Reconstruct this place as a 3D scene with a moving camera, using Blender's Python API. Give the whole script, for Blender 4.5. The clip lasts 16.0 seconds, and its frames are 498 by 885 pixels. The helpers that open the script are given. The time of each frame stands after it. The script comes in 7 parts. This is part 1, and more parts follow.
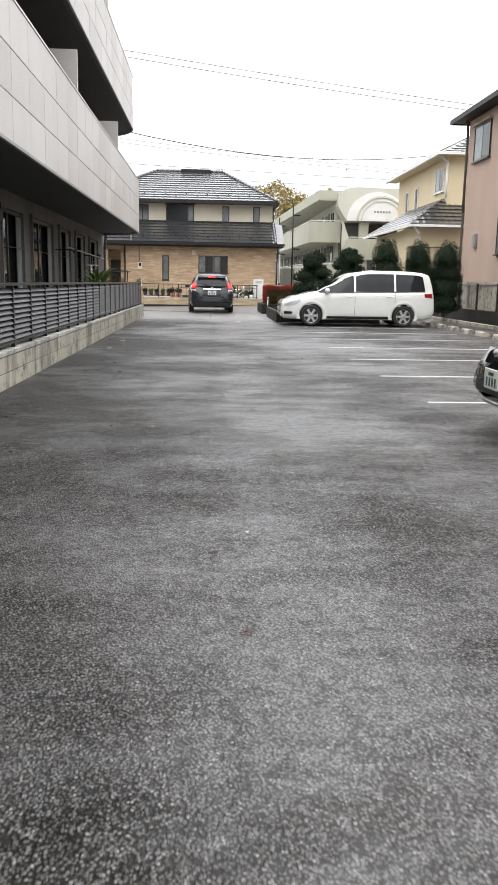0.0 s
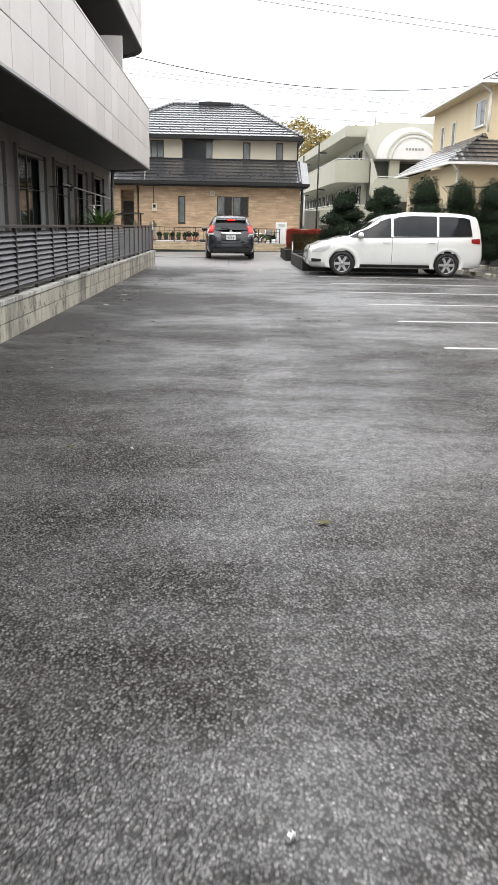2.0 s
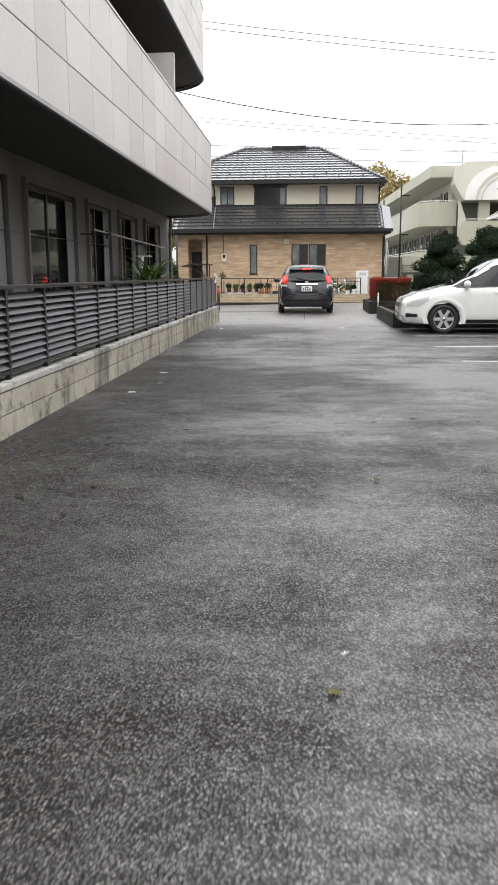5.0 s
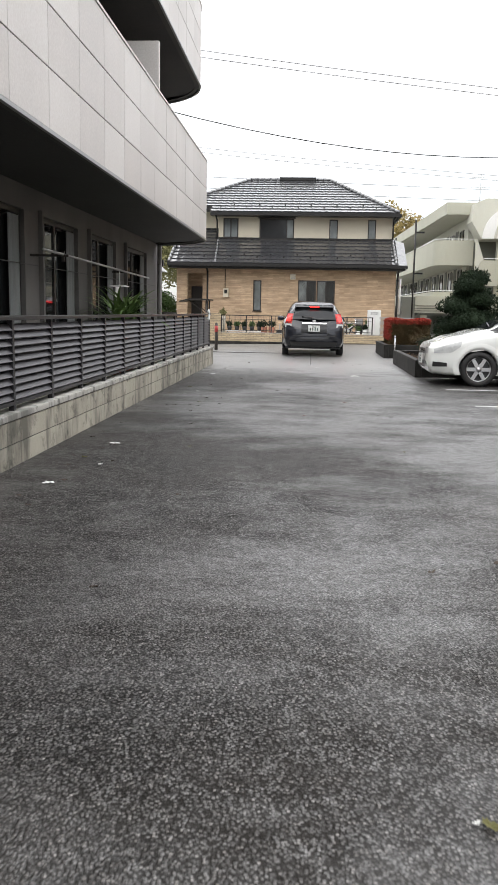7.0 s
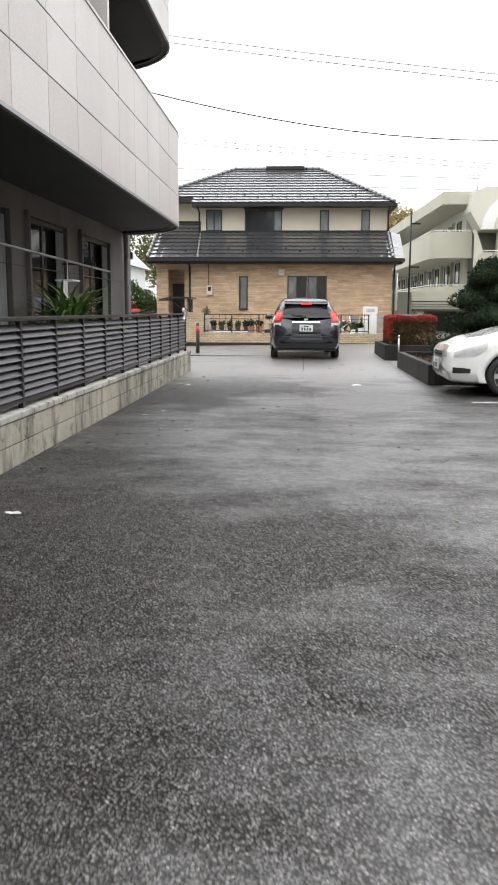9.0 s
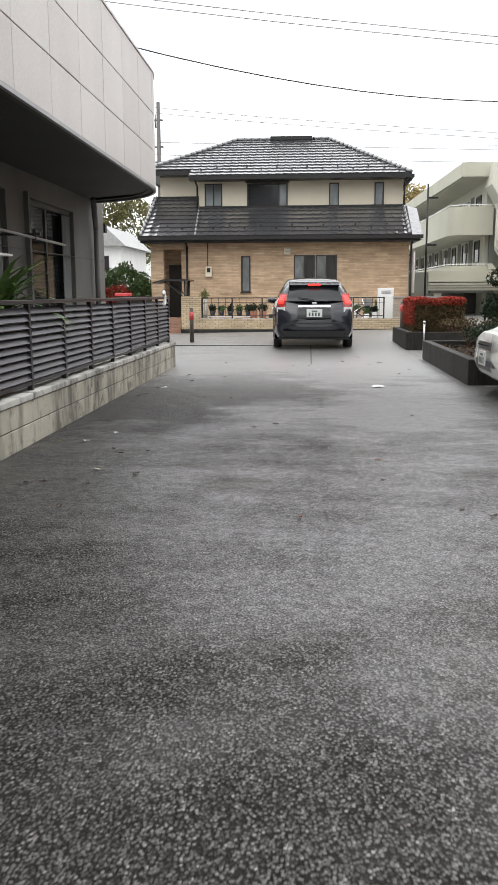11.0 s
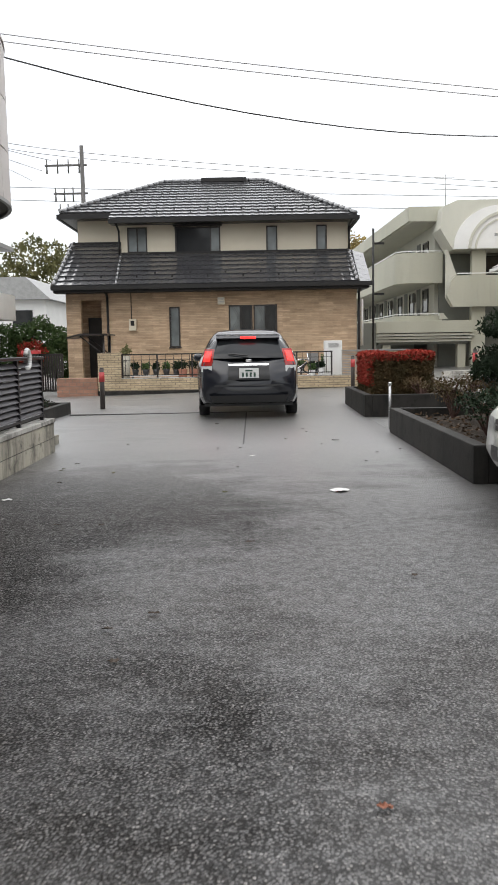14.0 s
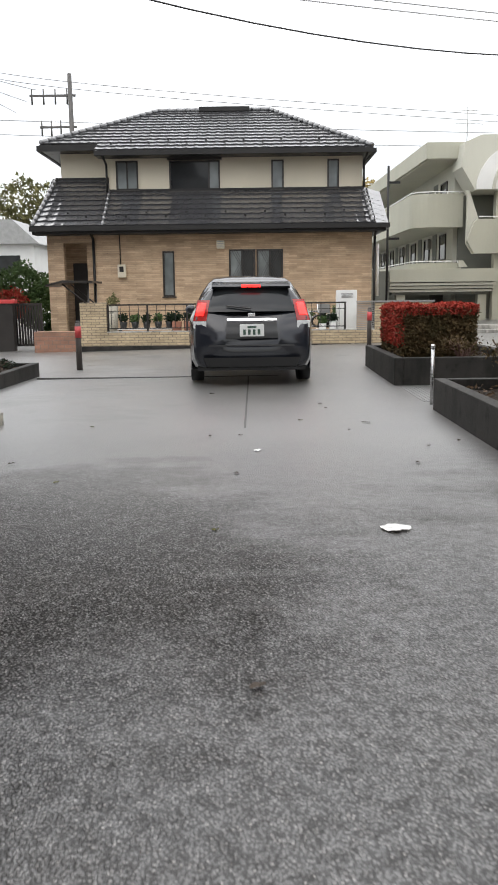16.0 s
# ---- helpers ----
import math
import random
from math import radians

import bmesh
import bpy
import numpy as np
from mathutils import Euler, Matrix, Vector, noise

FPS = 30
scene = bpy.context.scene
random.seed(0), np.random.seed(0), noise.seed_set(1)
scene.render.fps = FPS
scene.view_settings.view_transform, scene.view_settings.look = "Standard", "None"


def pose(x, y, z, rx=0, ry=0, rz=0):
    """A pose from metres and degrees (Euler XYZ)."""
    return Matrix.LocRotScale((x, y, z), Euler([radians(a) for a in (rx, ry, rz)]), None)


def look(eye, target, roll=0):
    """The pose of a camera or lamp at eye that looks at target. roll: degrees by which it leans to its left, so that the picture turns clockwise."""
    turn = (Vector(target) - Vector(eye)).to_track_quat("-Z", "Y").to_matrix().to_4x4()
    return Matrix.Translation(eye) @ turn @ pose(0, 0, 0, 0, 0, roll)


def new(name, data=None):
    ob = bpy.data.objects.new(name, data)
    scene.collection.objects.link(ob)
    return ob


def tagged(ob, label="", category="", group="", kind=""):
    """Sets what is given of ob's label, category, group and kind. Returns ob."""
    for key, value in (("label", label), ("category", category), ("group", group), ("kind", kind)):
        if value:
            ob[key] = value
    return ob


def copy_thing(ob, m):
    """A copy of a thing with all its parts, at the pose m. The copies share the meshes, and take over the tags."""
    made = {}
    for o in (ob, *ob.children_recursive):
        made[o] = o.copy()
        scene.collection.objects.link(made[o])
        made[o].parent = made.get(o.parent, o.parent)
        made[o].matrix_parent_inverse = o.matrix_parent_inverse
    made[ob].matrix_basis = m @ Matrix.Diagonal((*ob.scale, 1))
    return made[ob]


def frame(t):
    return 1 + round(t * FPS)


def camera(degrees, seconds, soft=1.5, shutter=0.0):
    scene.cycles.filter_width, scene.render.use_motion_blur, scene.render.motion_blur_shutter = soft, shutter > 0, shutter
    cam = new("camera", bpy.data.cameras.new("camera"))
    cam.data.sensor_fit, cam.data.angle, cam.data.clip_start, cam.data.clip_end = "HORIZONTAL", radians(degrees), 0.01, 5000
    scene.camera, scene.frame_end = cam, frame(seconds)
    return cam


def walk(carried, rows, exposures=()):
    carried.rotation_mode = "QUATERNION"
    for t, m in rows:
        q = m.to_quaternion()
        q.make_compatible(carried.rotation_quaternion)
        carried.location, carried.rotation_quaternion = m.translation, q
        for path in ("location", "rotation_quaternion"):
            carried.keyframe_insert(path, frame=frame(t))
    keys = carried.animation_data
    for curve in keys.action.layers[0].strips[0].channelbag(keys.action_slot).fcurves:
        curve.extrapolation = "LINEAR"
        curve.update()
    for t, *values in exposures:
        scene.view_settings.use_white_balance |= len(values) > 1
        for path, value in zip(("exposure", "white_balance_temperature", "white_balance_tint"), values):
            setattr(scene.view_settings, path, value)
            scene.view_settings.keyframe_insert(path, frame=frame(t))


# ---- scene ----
cam = camera(33.7, 16.0, shutter=0.2)
PATH = [
    (0, (0.085, 2.31, 1.198), (0.185, 4.271, 0.816), 1.0),
    (0.5, (0.088, 2.888, 1.221), (0.17, 4.851, 0.849), 1.3),
    (1, (0.09, 3.48, 1.213), (0.175, 5.435, 0.795), 1.1),
    (1.5, (0.102, 4.093, 1.209), (0.159, 6.032, 0.72), 0.9),
    (2, (0.141, 4.752, 1.188), (0.195, 6.685, 0.678), 1.1),
    (2.5, (0.172, 5.34, 1.203), (0.187, 7.274, 0.694), 1.7),
    (3, (0.199, 5.947, 1.203), (0.176, 7.888, 0.722), 1.5),
    (3.5, (0.179, 6.606, 1.204), (0.167, 8.559, 0.774), 1.1),
    (4, (0.158, 7.238, 1.214), (0.058, 9.194, 0.81), -0.1),
    (4.2, (0.153, 7.483, 1.227), (0.019, 9.436, 0.817), -0.0),
    (6.3, (0.129, 10.737, 1.217), (0.007, 12.706, 0.888), -0.5),
    (6.5, (0.131, 11.016, 1.222), (0.023, 12.987, 0.906), 0.1),
    (7, (0.117, 11.653, 1.217), (-0.025, 13.623, 0.902), 1.1),
    (7.5, (0.083, 12.308, 1.213), (-0.024, 14.27, 0.841), 1.0),
    (8, (0.071, 12.984, 1.201), (-0.027, 14.94, 0.796), 0.6),
    (8.5, (0.062, 13.656, 1.183), (0.035, 15.62, 0.807), 1.4),
    (9, (0.062, 14.256, 1.211), (-0.059, 16.227, 0.893), 0.3),
    (9.2, (0.061, 14.513, 1.227), (-0.098, 16.486, 0.935), -0.4),
    (11.3, (0.121, 17.438, 1.19), (-0.022, 19.4, 0.83), -0.2),
    (11.5, (0.142, 17.675, 1.197), (-0.024, 19.636, 0.839), -0.2),
    (12, (0.146, 18.285, 1.22), (-0.077, 20.246, 0.891), 0.5),
    (12.5, (0.183, 18.943, 1.231), (-0.066, 20.91, 0.961), 0.0),
    (13, (0.19, 19.542, 1.231), (-0.079, 21.51, 0.999), 0.2),
    (13.5, (0.223, 20.195, 1.216), (0.039, 22.175, 1.006), -0.9),
    (14, (0.274, 20.889, 1.218), (0.261, 22.876, 0.987), -1.0),
    (14.5, (0.302, 21.512, 1.245), (0.31, 23.488, 0.934), -0.9),
    (15, (0.3, 22.11, 1.259), (0.375, 24.07, 0.868), -0.5),
    (15.5, (0.295, 22.803, 1.28), (0.333, 24.761, 0.871), -0.7),
    (16, (0.241, 23.458, 1.24), (0.224, 25.427, 0.889), -0.7),
]
EXPOSURES = [(0.0, 0.15), (1.0, 0.1), (2.5, 0.35), (4.2, 0.2), (7.0, 0.1), (8.5, 0.25), (12.5, 0.05), (13.4, 0.0), (14.0, -0.25), (15.0, -0.1), (16.0, -0.15)]
walk(cam, [(t, look(eye, target, roll)) for t, eye, target, roll in PATH], EXPOSURES)

# ---- light: overcast sky, one wide soft sun ----
SUN_ELEV, SUN_TURN = 50.0, 200.0
world = bpy.data.worlds.new("overcast_sky")
scene.world = world
world.use_nodes = True
wn, wl = world.node_tree.nodes, world.node_tree.links
wn.clear()
sky = wn.new("ShaderNodeTexSky")
sky.sky_type = "NISHITA"
sky.sun_disc = False
sky.sun_elevation, sky.sun_rotation = radians(SUN_ELEV), radians(SUN_TURN)
sky_bg = wn.new("ShaderNodeBackground")
sky_bg.inputs["Strength"].default_value = 0.05
wl.new(sky.outputs["Color"], sky_bg.inputs["Color"])
wcoord = wn.new("ShaderNodeTexCoord")
wmap = wn.new("ShaderNodeMapping")
wmap.inputs["Scale"].default_value = (1.0, 1.0, 3.4)
wl.new(wcoord.outputs["Generated"], wmap.inputs["Vector"])
cloud = wn.new("ShaderNodeTexNoise")
cloud.inputs["Scale"].default_value = 2.3
cloud.inputs["Detail"].default_value = 4.0
cloud.inputs["Roughness"].default_value = 0.45
wl.new(wmap.outputs["Vector"], cloud.inputs["Vector"])
cramp = wn.new("ShaderNodeValToRGB")
cramp.color_ramp.elements[0].position, cramp.color_ramp.elements[0].color = 0.38, (0.60, 0.605, 0.62, 1)
cramp.color_ramp.elements[1].position, cramp.color_ramp.elements[1].color = 0.60, (1.0, 0.985, 0.965, 1)
wl.new(cloud.outputs["Fac"], cramp.inputs["Fac"])
cloud_bg = wn.new("ShaderNodeBackground")
# an overcast sky is brighter overhead than at the horizon
wsep = wn.new("ShaderNodeSeparateXYZ")
wl.new(wcoord.outputs["Generated"], wsep.inputs[0])
wrange = wn.new("ShaderNodeMapRange")
wrange.inputs["From Min"].default_value, wrange.inputs["From Max"].default_value = 0.0, 1.0
wrange.inputs["To Min"].default_value, wrange.inputs["To Max"].default_value = 0.92, 4.0
wpow = wn.new("ShaderNodeMath")
wpow.operation = "POWER"
wpow.inputs[1].default_value = 1.0
wpow.use_clamp = True
wl.new(wsep.outputs["Z"], wpow.inputs[0])
wl.new(wpow.outputs[0], wrange.inputs["Value"])
wl.new(cramp.outputs["Color"], cloud_bg.inputs["Color"])
wl.new(wrange.outputs[0], cloud_bg.inputs["Strength"])
wadd = wn.new("ShaderNodeAddShader")
wout = wn.new("ShaderNodeOutputWorld")
wl.new(sky_bg.outputs[0], wadd.inputs[0])
wl.new(cloud_bg.outputs[0], wadd.inputs[1])
wl.new(wadd.outputs[0], wout.inputs["Surface"])

sun_data = bpy.data.lights.new("sun", "SUN")
sun_data.energy, sun_data.angle, sun_data.color = 0.5, radians(40), (1.0, 0.97, 0.93)
sun = new("sun", sun_data)
sun.matrix_world = look((-20, -30, 60), (0, 20, 0))

# ---- materials ----
class Nodes:
    """A short hand for building one node material."""

    def __init__(self, name):
        self.m = bpy.data.materials.new(name)
        self.m.use_nodes = True
        self.t = self.m.node_tree
        self.b = self.t.nodes["Principled BSDF"]
        self.pos = self.add("ShaderNodeNewGeometry").outputs["Position"]

    def add(self, kind, **values):
        n = self.t.nodes.new(kind)
        for k, v in values.items():
            n.inputs[k.replace("_", " ")].default_value = v
        return n

    def link(self, a, b):
        self.t.links.new(a, b)

    def scaled(self, sx, sy, sz, vec=None):
        n = self.add("ShaderNodeMapping")
        n.inputs["Scale"].default_value = (sx, sy, sz)
        self.link(vec or self.pos, n.inputs["Vector"])
        return n.outputs["Vector"]

    def noise(self, scale, detail=3.0, rough=0.55, vec=None):
        n = self.add("ShaderNodeTexNoise", Scale=scale, Detail=detail, Roughness=rough)
        self.link(vec or self.pos, n.inputs["Vector"])
        return n.outputs["Fac"]

    def ramp(self, fac, *stops):
        n = self.add("ShaderNodeValToRGB")
        e = n.color_ramp.elements
        while len(e) < len(stops):
            e.new(0.5)
        for el, (p, c) in zip(e, stops):
            el.position = p
            el.color = (*c, 1) if isinstance(c, tuple) else (c, c, c, 1)
        self.link(fac, n.inputs["Fac"])
        return n.outputs["Color"]

    def mix(self, fac, a, b, blend="MIX"):
        n = self.t.nodes.new("ShaderNodeMix")
        n.data_type, n.blend_type = "RGBA", blend
        for v, sock in ((fac, n.inputs[0]), (a, n.inputs[6]), (b, n.inputs[7])):
            if isinstance(v, tuple):
                sock.default_value = (*v, 1)
            elif isinstance(v, (int, float)):
                sock.default_value = v if sock == n.inputs[0] else (v, v, v, 1)
            else:
                self.link(v, sock)
        return n.outputs[2]

    def math(self, op, a, b=0.0):
        n = self.t.nodes.new("ShaderNodeMath")
        n.operation = op
        for v, sock in ((a, n.inputs[0]), (b, n.inputs[1])):
            if isinstance(v, (int, float)):
                sock.default_value = v
            else:
                self.link(v, sock)
        return n.outputs[0]

    def bump(self, height, strength=0.3, distance=0.01, normal=None):
        n = self.add("ShaderNodeBump", Distance=distance)
        if isinstance(strength, (int, float)):
            n.inputs["Strength"].default_value = strength
        else:
            self.link(strength, n.inputs["Strength"])
        self.link(height, n.inputs["Height"])
        if normal:
            self.link(normal, n.inputs["Normal"])
        return n.outputs["Normal"]

    def done(self, color=None, rough=None, normal=None, **values):
        for sock, v in (("Base Color", color), ("Roughness", rough), ("Normal", normal)):
            if v is None:
                continue
            if isinstance(v, tuple):
                self.b.inputs[sock].default_value = (*v, 1)
            elif isinstance(v, (int, float)):
                self.b.inputs[sock].default_value = v
            else:
                self.link(v, self.b.inputs[sock])
        for k, v in values.items():
            self.b.inputs[k.replace("_", " ")].default_value = v
        return self.m


def surf(name, c1, c2, rough=(0.5, 0.7), big=1.2, fine=60.0, bump=0.15, distance=0.004, vary=0.0, stretch=(1, 1, 1), **values):
    """A surface of two tones, uneven at two scales, with a fine grain."""
    n = Nodes(name)
    v = n.scaled(*stretch)
    large = n.noise(big, 5.0, 0.6, v)
    small = n.noise(fine, 3.0, 0.6)
    col = n.mix(n.ramp(large, (0.3, 0.0), (0.7, 1.0)), c1, c2)
    col = n.mix(0.25, col, n.ramp(small, (0.25, 0.25), (0.75, 0.75)), "OVERLAY")
    if vary:
        info = n.add("ShaderNodeObjectInfo")
        col = n.mix(vary, col, n.ramp(info.outputs["Random"], (0.0, 0.15), (1.0, 0.85)), "OVERLAY")
    r = n.ramp(small, (0.3, rough[0]), (0.7, rough[1]))
    return n.done(col, r, n.bump(small, bump, distance), **values)


def asphalt_material():
    n = Nodes("wet_asphalt")
    warp = n.add("ShaderNodeTexNoise", Scale=60.0, Detail=2.0)
    n.link(n.pos, warp.inputs["Vector"])
    ragged = n.mix(0.0035, n.pos, warp.outputs["Color"], "ADD")
    stones = n.add("ShaderNodeTexVoronoi", Scale=100.0)
    n.link(ragged, stones.inputs["Vector"])
    fines = n.add("ShaderNodeTexVoronoi", Scale=240.0)
    n.link(ragged, fines.inputs["Vector"])
    clumps = n.noise(34.0, 5.0, 0.7)
    patchy = n.noise(7.5, 6.0, 0.78)
    wet_large = n.noise(0.36, 4.0, 0.55, n.scaled(1.0, 0.85, 1.0))
    wet_mid = n.noise(1.7, 4.0, 0.62, n.scaled(0.8, 1.3, 1.0))
    sep = n.add("ShaderNodeSeparateXYZ")
    n.link(n.pos, sep.inputs[0])

    def between(out, lo, hi):
        r = n.add("ShaderNodeMapRange")
        r.inputs["From Min"].default_value, r.inputs["From Max"].default_value = lo, hi
        n.link(out, r.inputs["Value"])
        return r.outputs[0]

    # the strip east of the old joint, and the paving near the road, are smoother and hold more water
    east = between(sep.outputs["X"], 0.22, 0.34)
    road = between(sep.outputs["Y"], 26.5, 31.0)
    west = between(sep.outputs["X"], -0.4, -2.0)
    wet = n.math("ADD", n.math("MULTIPLY", wet_large, 0.68), n.math("MULTIPLY", wet_mid, 0.32))
    wet = n.math("ADD", wet, n.math("ADD", n.math("MULTIPLY", east, 0.025), n.math("MULTIPLY", road, 0.16)))
    wet = n.math("SUBTRACT", wet, n.math("MULTIPLY", west, 0.06))
    wet = n.ramp(wet, (0.43, 0.0), (0.58, 1.0))
    # grey, brown and near-white aggregate in black binder; the paving by the road is an older, paler grey
    col = n.ramp(stones.outputs["Color"], (0.12, (0.014, 0.0128, 0.012)), (0.48, (0.046, 0.041, 0.0375)), (0.75, (0.115, 0.104, 0.095)), (0.97, (0.46, 0.425, 0.39)))
    # near-black gaps: binder, with the shade of the pits put into its colour
    gaps = n.ramp(stones.outputs["Distance"], (0.34, 0.0), (0.60, 1.0))
    col = n.mix(gaps, col, (0.007, 0.0066, 0.006))
    col = n.mix(n.ramp(fines.outputs["Distance"], (0.3, 0.0), (0.7, 0.55)), col, (0.020, 0.019, 0.018))
    col = n.mix(n.ramp(clumps, (0.46, 0.0), (0.64, 0.8)), col, (0.020, 0.019, 0.018))
    dirt = n.ramp(n.noise(0.7, 5.0, 0.65), (0.4, 0.0), (0.75, 0.4))
    col = n.mix(dirt, col, (0.060, 0.053, 0.046))
    col = n.mix(n.math("MULTIPLY", road, 0.75), col, n.mix(n.ramp(n.noise(1.1, 5.0, 0.6), (0.35, 0.0), (0.7, 1.0)), (0.115, 0.112, 0.106), (0.165, 0.160, 0.150)))
    rough = n.mix(wet, 0.6, 0.42)
    height = n.math("ADD", n.math("MULTIPLY", stones.outputs["Distance"], -1.0), n.math("ADD", n.math("MULTIPLY", fines.outputs["Distance"], -0.3), n.math("MULTIPLY", clumps, 0.8)))
    calm = n.math("MAXIMUM", wet, road)
    nor = n.bump(height, n.mix(road, 0.8, 0.25), 0.010)
    film = n.bump(height, n.mix(calm, 0.7, 0.4), 0.0036)
    film = n.bump(n.noise(2.6, 2.0), 0.05, 0.03, film)
    n.link(film, n.b.inputs["Coat Normal"])
    # water films the stone tops; the odd dry stone stays dull
    # coat and specular are cut in the gaps to imitate shade inside the pits
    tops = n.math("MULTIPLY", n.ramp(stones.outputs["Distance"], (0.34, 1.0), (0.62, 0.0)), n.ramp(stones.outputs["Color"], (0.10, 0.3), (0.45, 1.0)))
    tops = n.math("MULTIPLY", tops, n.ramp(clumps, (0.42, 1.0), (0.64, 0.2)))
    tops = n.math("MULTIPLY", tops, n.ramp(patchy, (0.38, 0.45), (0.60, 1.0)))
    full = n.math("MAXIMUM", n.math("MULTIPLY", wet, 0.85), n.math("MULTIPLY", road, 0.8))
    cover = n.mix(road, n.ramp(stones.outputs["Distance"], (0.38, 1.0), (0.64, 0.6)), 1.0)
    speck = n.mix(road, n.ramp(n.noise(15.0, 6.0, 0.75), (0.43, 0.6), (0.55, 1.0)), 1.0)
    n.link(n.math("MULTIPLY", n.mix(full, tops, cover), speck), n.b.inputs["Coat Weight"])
    n.b.inputs["Coat IOR"].default_value = 2.15
    n.link(n.mix(wet, 0.50, 0.36), n.b.inputs["Coat Roughness"])
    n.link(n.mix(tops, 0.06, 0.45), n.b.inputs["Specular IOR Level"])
    return n.done(col, rough, nor)


def brick_material(name, c1, c2, joint, bw, bh, gap, bump=0.5, rough=0.75):
    n = Nodes(name)
    sep = n.add("ShaderNodeSeparateXYZ")
    n.link(n.pos, sep.inputs[0])
    com = n.add("ShaderNodeCombineXYZ")
    n.link(n.math("ADD", sep.outputs["X"], sep.outputs["Y"]), com.inputs["X"])
    n.link(sep.outputs["Z"], com.inputs["Y"])
    b = n.add("ShaderNodeTexBrick", Scale=1.0)
    b.inputs["Brick Width"].default_value, b.inputs["Row Height"].default_value = bw, bh
    b.inputs["Mortar Size"].default_value, b.inputs["Mortar Smooth"].default_value = gap, 0.2
    b.inputs["Color1"].default_value, b.inputs["Color2"].default_value = (*c1, 1), (*c2, 1)
    b.inputs["Mortar"].default_value = (*joint, 1)
    n.link(com.outputs[0], b.inputs["Vector"])
    streak = n.noise(2.2, 5.0, 0.65, n.scaled(1.0, 1.0, 2.5))
    col = n.mix(0.5, b.outputs["Color"], n.ramp(streak, (0.3, 0.28), (0.7, 0.72)), "OVERLAY")
    col = n.mix(0.3, col, n.ramp(n.noise(45.0), (0.3, 0.3), (0.7, 0.7)), "OVERLAY")
    h = n.math("MULTIPLY", b.outputs["Fac"], -1.0)
    return n.done(col, rough, n.bump(h, bump, 0.012))


def concrete_material(name, c1, c2, stain, rough=(0.6, 0.85), gloss=0.4):
    n = Nodes(name)
    col = n.mix(n.ramp(n.noise(1.1, 6.0, 0.65), (0.3, 0.0), (0.7, 1.0)), c1, c2)
    runs = n.ramp(n.noise(2.6, 5.0, 0.7, n.scaled(1.0, 1.0, 0.22)), (0.48, 0.0), (0.64, 0.8))
    col = n.mix(runs, col, stain)
    spots = n.ramp(n.noise(5.5, 5.0, 0.7), (0.53, 0.0), (0.67, 0.85))
    col = n.mix(spots, col, stain)
    fine = n.noise(90.0, 3.0, 0.6)
    col = n.mix(0.3, col, n.ramp(fine, (0.3, 0.3), (0.7, 0.7)), "OVERLAY")
    return n.done(col, n.ramp(fine, (0.3, rough[0]), (0.7, rough[1])), n.bump(fine, 0.25, 0.004), Specular_IOR_Level=gloss)


def paint_material(name, color, rough=0.18, coat=1.0, metallic=0.0):
    n = Nodes(name)
    drops = n.add("ShaderNodeTexVoronoi", Scale=140.0)
    n.link(n.pos, drops.inputs["Vector"])
    beads = n.ramp(drops.outputs["Distance"], (0.0, 1.0), (0.28, 0.0))
    film = n.ramp(n.noise(1.6, 4.0), (0.35, rough), (0.7, rough + 0.12))
    col = n.mix(n.ramp(n.noise(2.5, 4.0), (0.4, 0.0), (0.8, 0.25)), color, tuple(0.8 * c + 0.01 for c in color))
    return n.done(col, film, n.bump(beads, 0.06, 0.002), Coat_Weight=coat, Coat_Roughness=0.04, Metallic=metallic, Specular_IOR_Level=0.3)


def glow_material(name, color, strength):
    n = Nodes(name)
    return n.done(color, 0.2, None, Emission_Color=(*color, 1), Emission_Strength=strength)


def glass_dark(name, color=(0.012, 0.013, 0.014), rough=0.05):
    n = Nodes(name)
    wob = n.noise(1.3, 2.0)
    return n.done(n.mix(n.ramp(n.noise(0.9, 3.0), (0.35, 0.0), (0.7, 1.0)), color, tuple(2.4 * c for c in color)), rough,
                  n.bump(wob, 0.03, 0.02), Specular_IOR_Level=0.28)


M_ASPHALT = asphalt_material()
M_LINE = surf("worn_white_line_paint", (0.62, 0.62, 0.60), (0.40, 0.40, 0.39), (0.35, 0.6), 3.0, 50.0, 0.4, 0.004)
M_TILEPANEL = surf("pale_grey_facade_panel", (0.57, 0.535, 0.505), (0.50, 0.47, 0.445), (0.4, 0.55), 0.8, 40.0, 0.08, 0.002, 0.12, (1, 1, 0.35))
M_JOINT = surf("dark_joint", (0.10, 0.095, 0.09), (0.07, 0.07, 0.065), (0.7, 0.9))
M_SEAM = surf("worn_tar_seam", (0.075, 0.073, 0.070), (0.055, 0.054, 0.052), (0.45, 0.6), 3.0, 60.0, 0.3, 0.003)
# grey soffit darkened, putting the shade under the balconies into its colour
M_SOFFIT = surf("grey_soffit_paint_with_shade", (0.045, 0.044, 0.043), (0.03, 0.03, 0.029), (0.6, 0.8), 0.9)
M_LEFTWALL = surf("grey_rendered_wall", (0.155, 0.148, 0.138), (0.095, 0.091, 0.086), (0.6, 0.8), 0.9, 50.0, 0.2, 0.004, 0.0, (1, 1, 0.4))
M_CONC = concrete_material("weathered_concrete_block", (0.47, 0.44, 0.36), (0.31, 0.29, 0.24), (0.06, 0.058, 0.048))
M_CONCCAP = concrete_material("concrete_coping", (0.50, 0.485, 0.45), (0.36, 0.35, 0.32), (0.09, 0.09, 0.08))
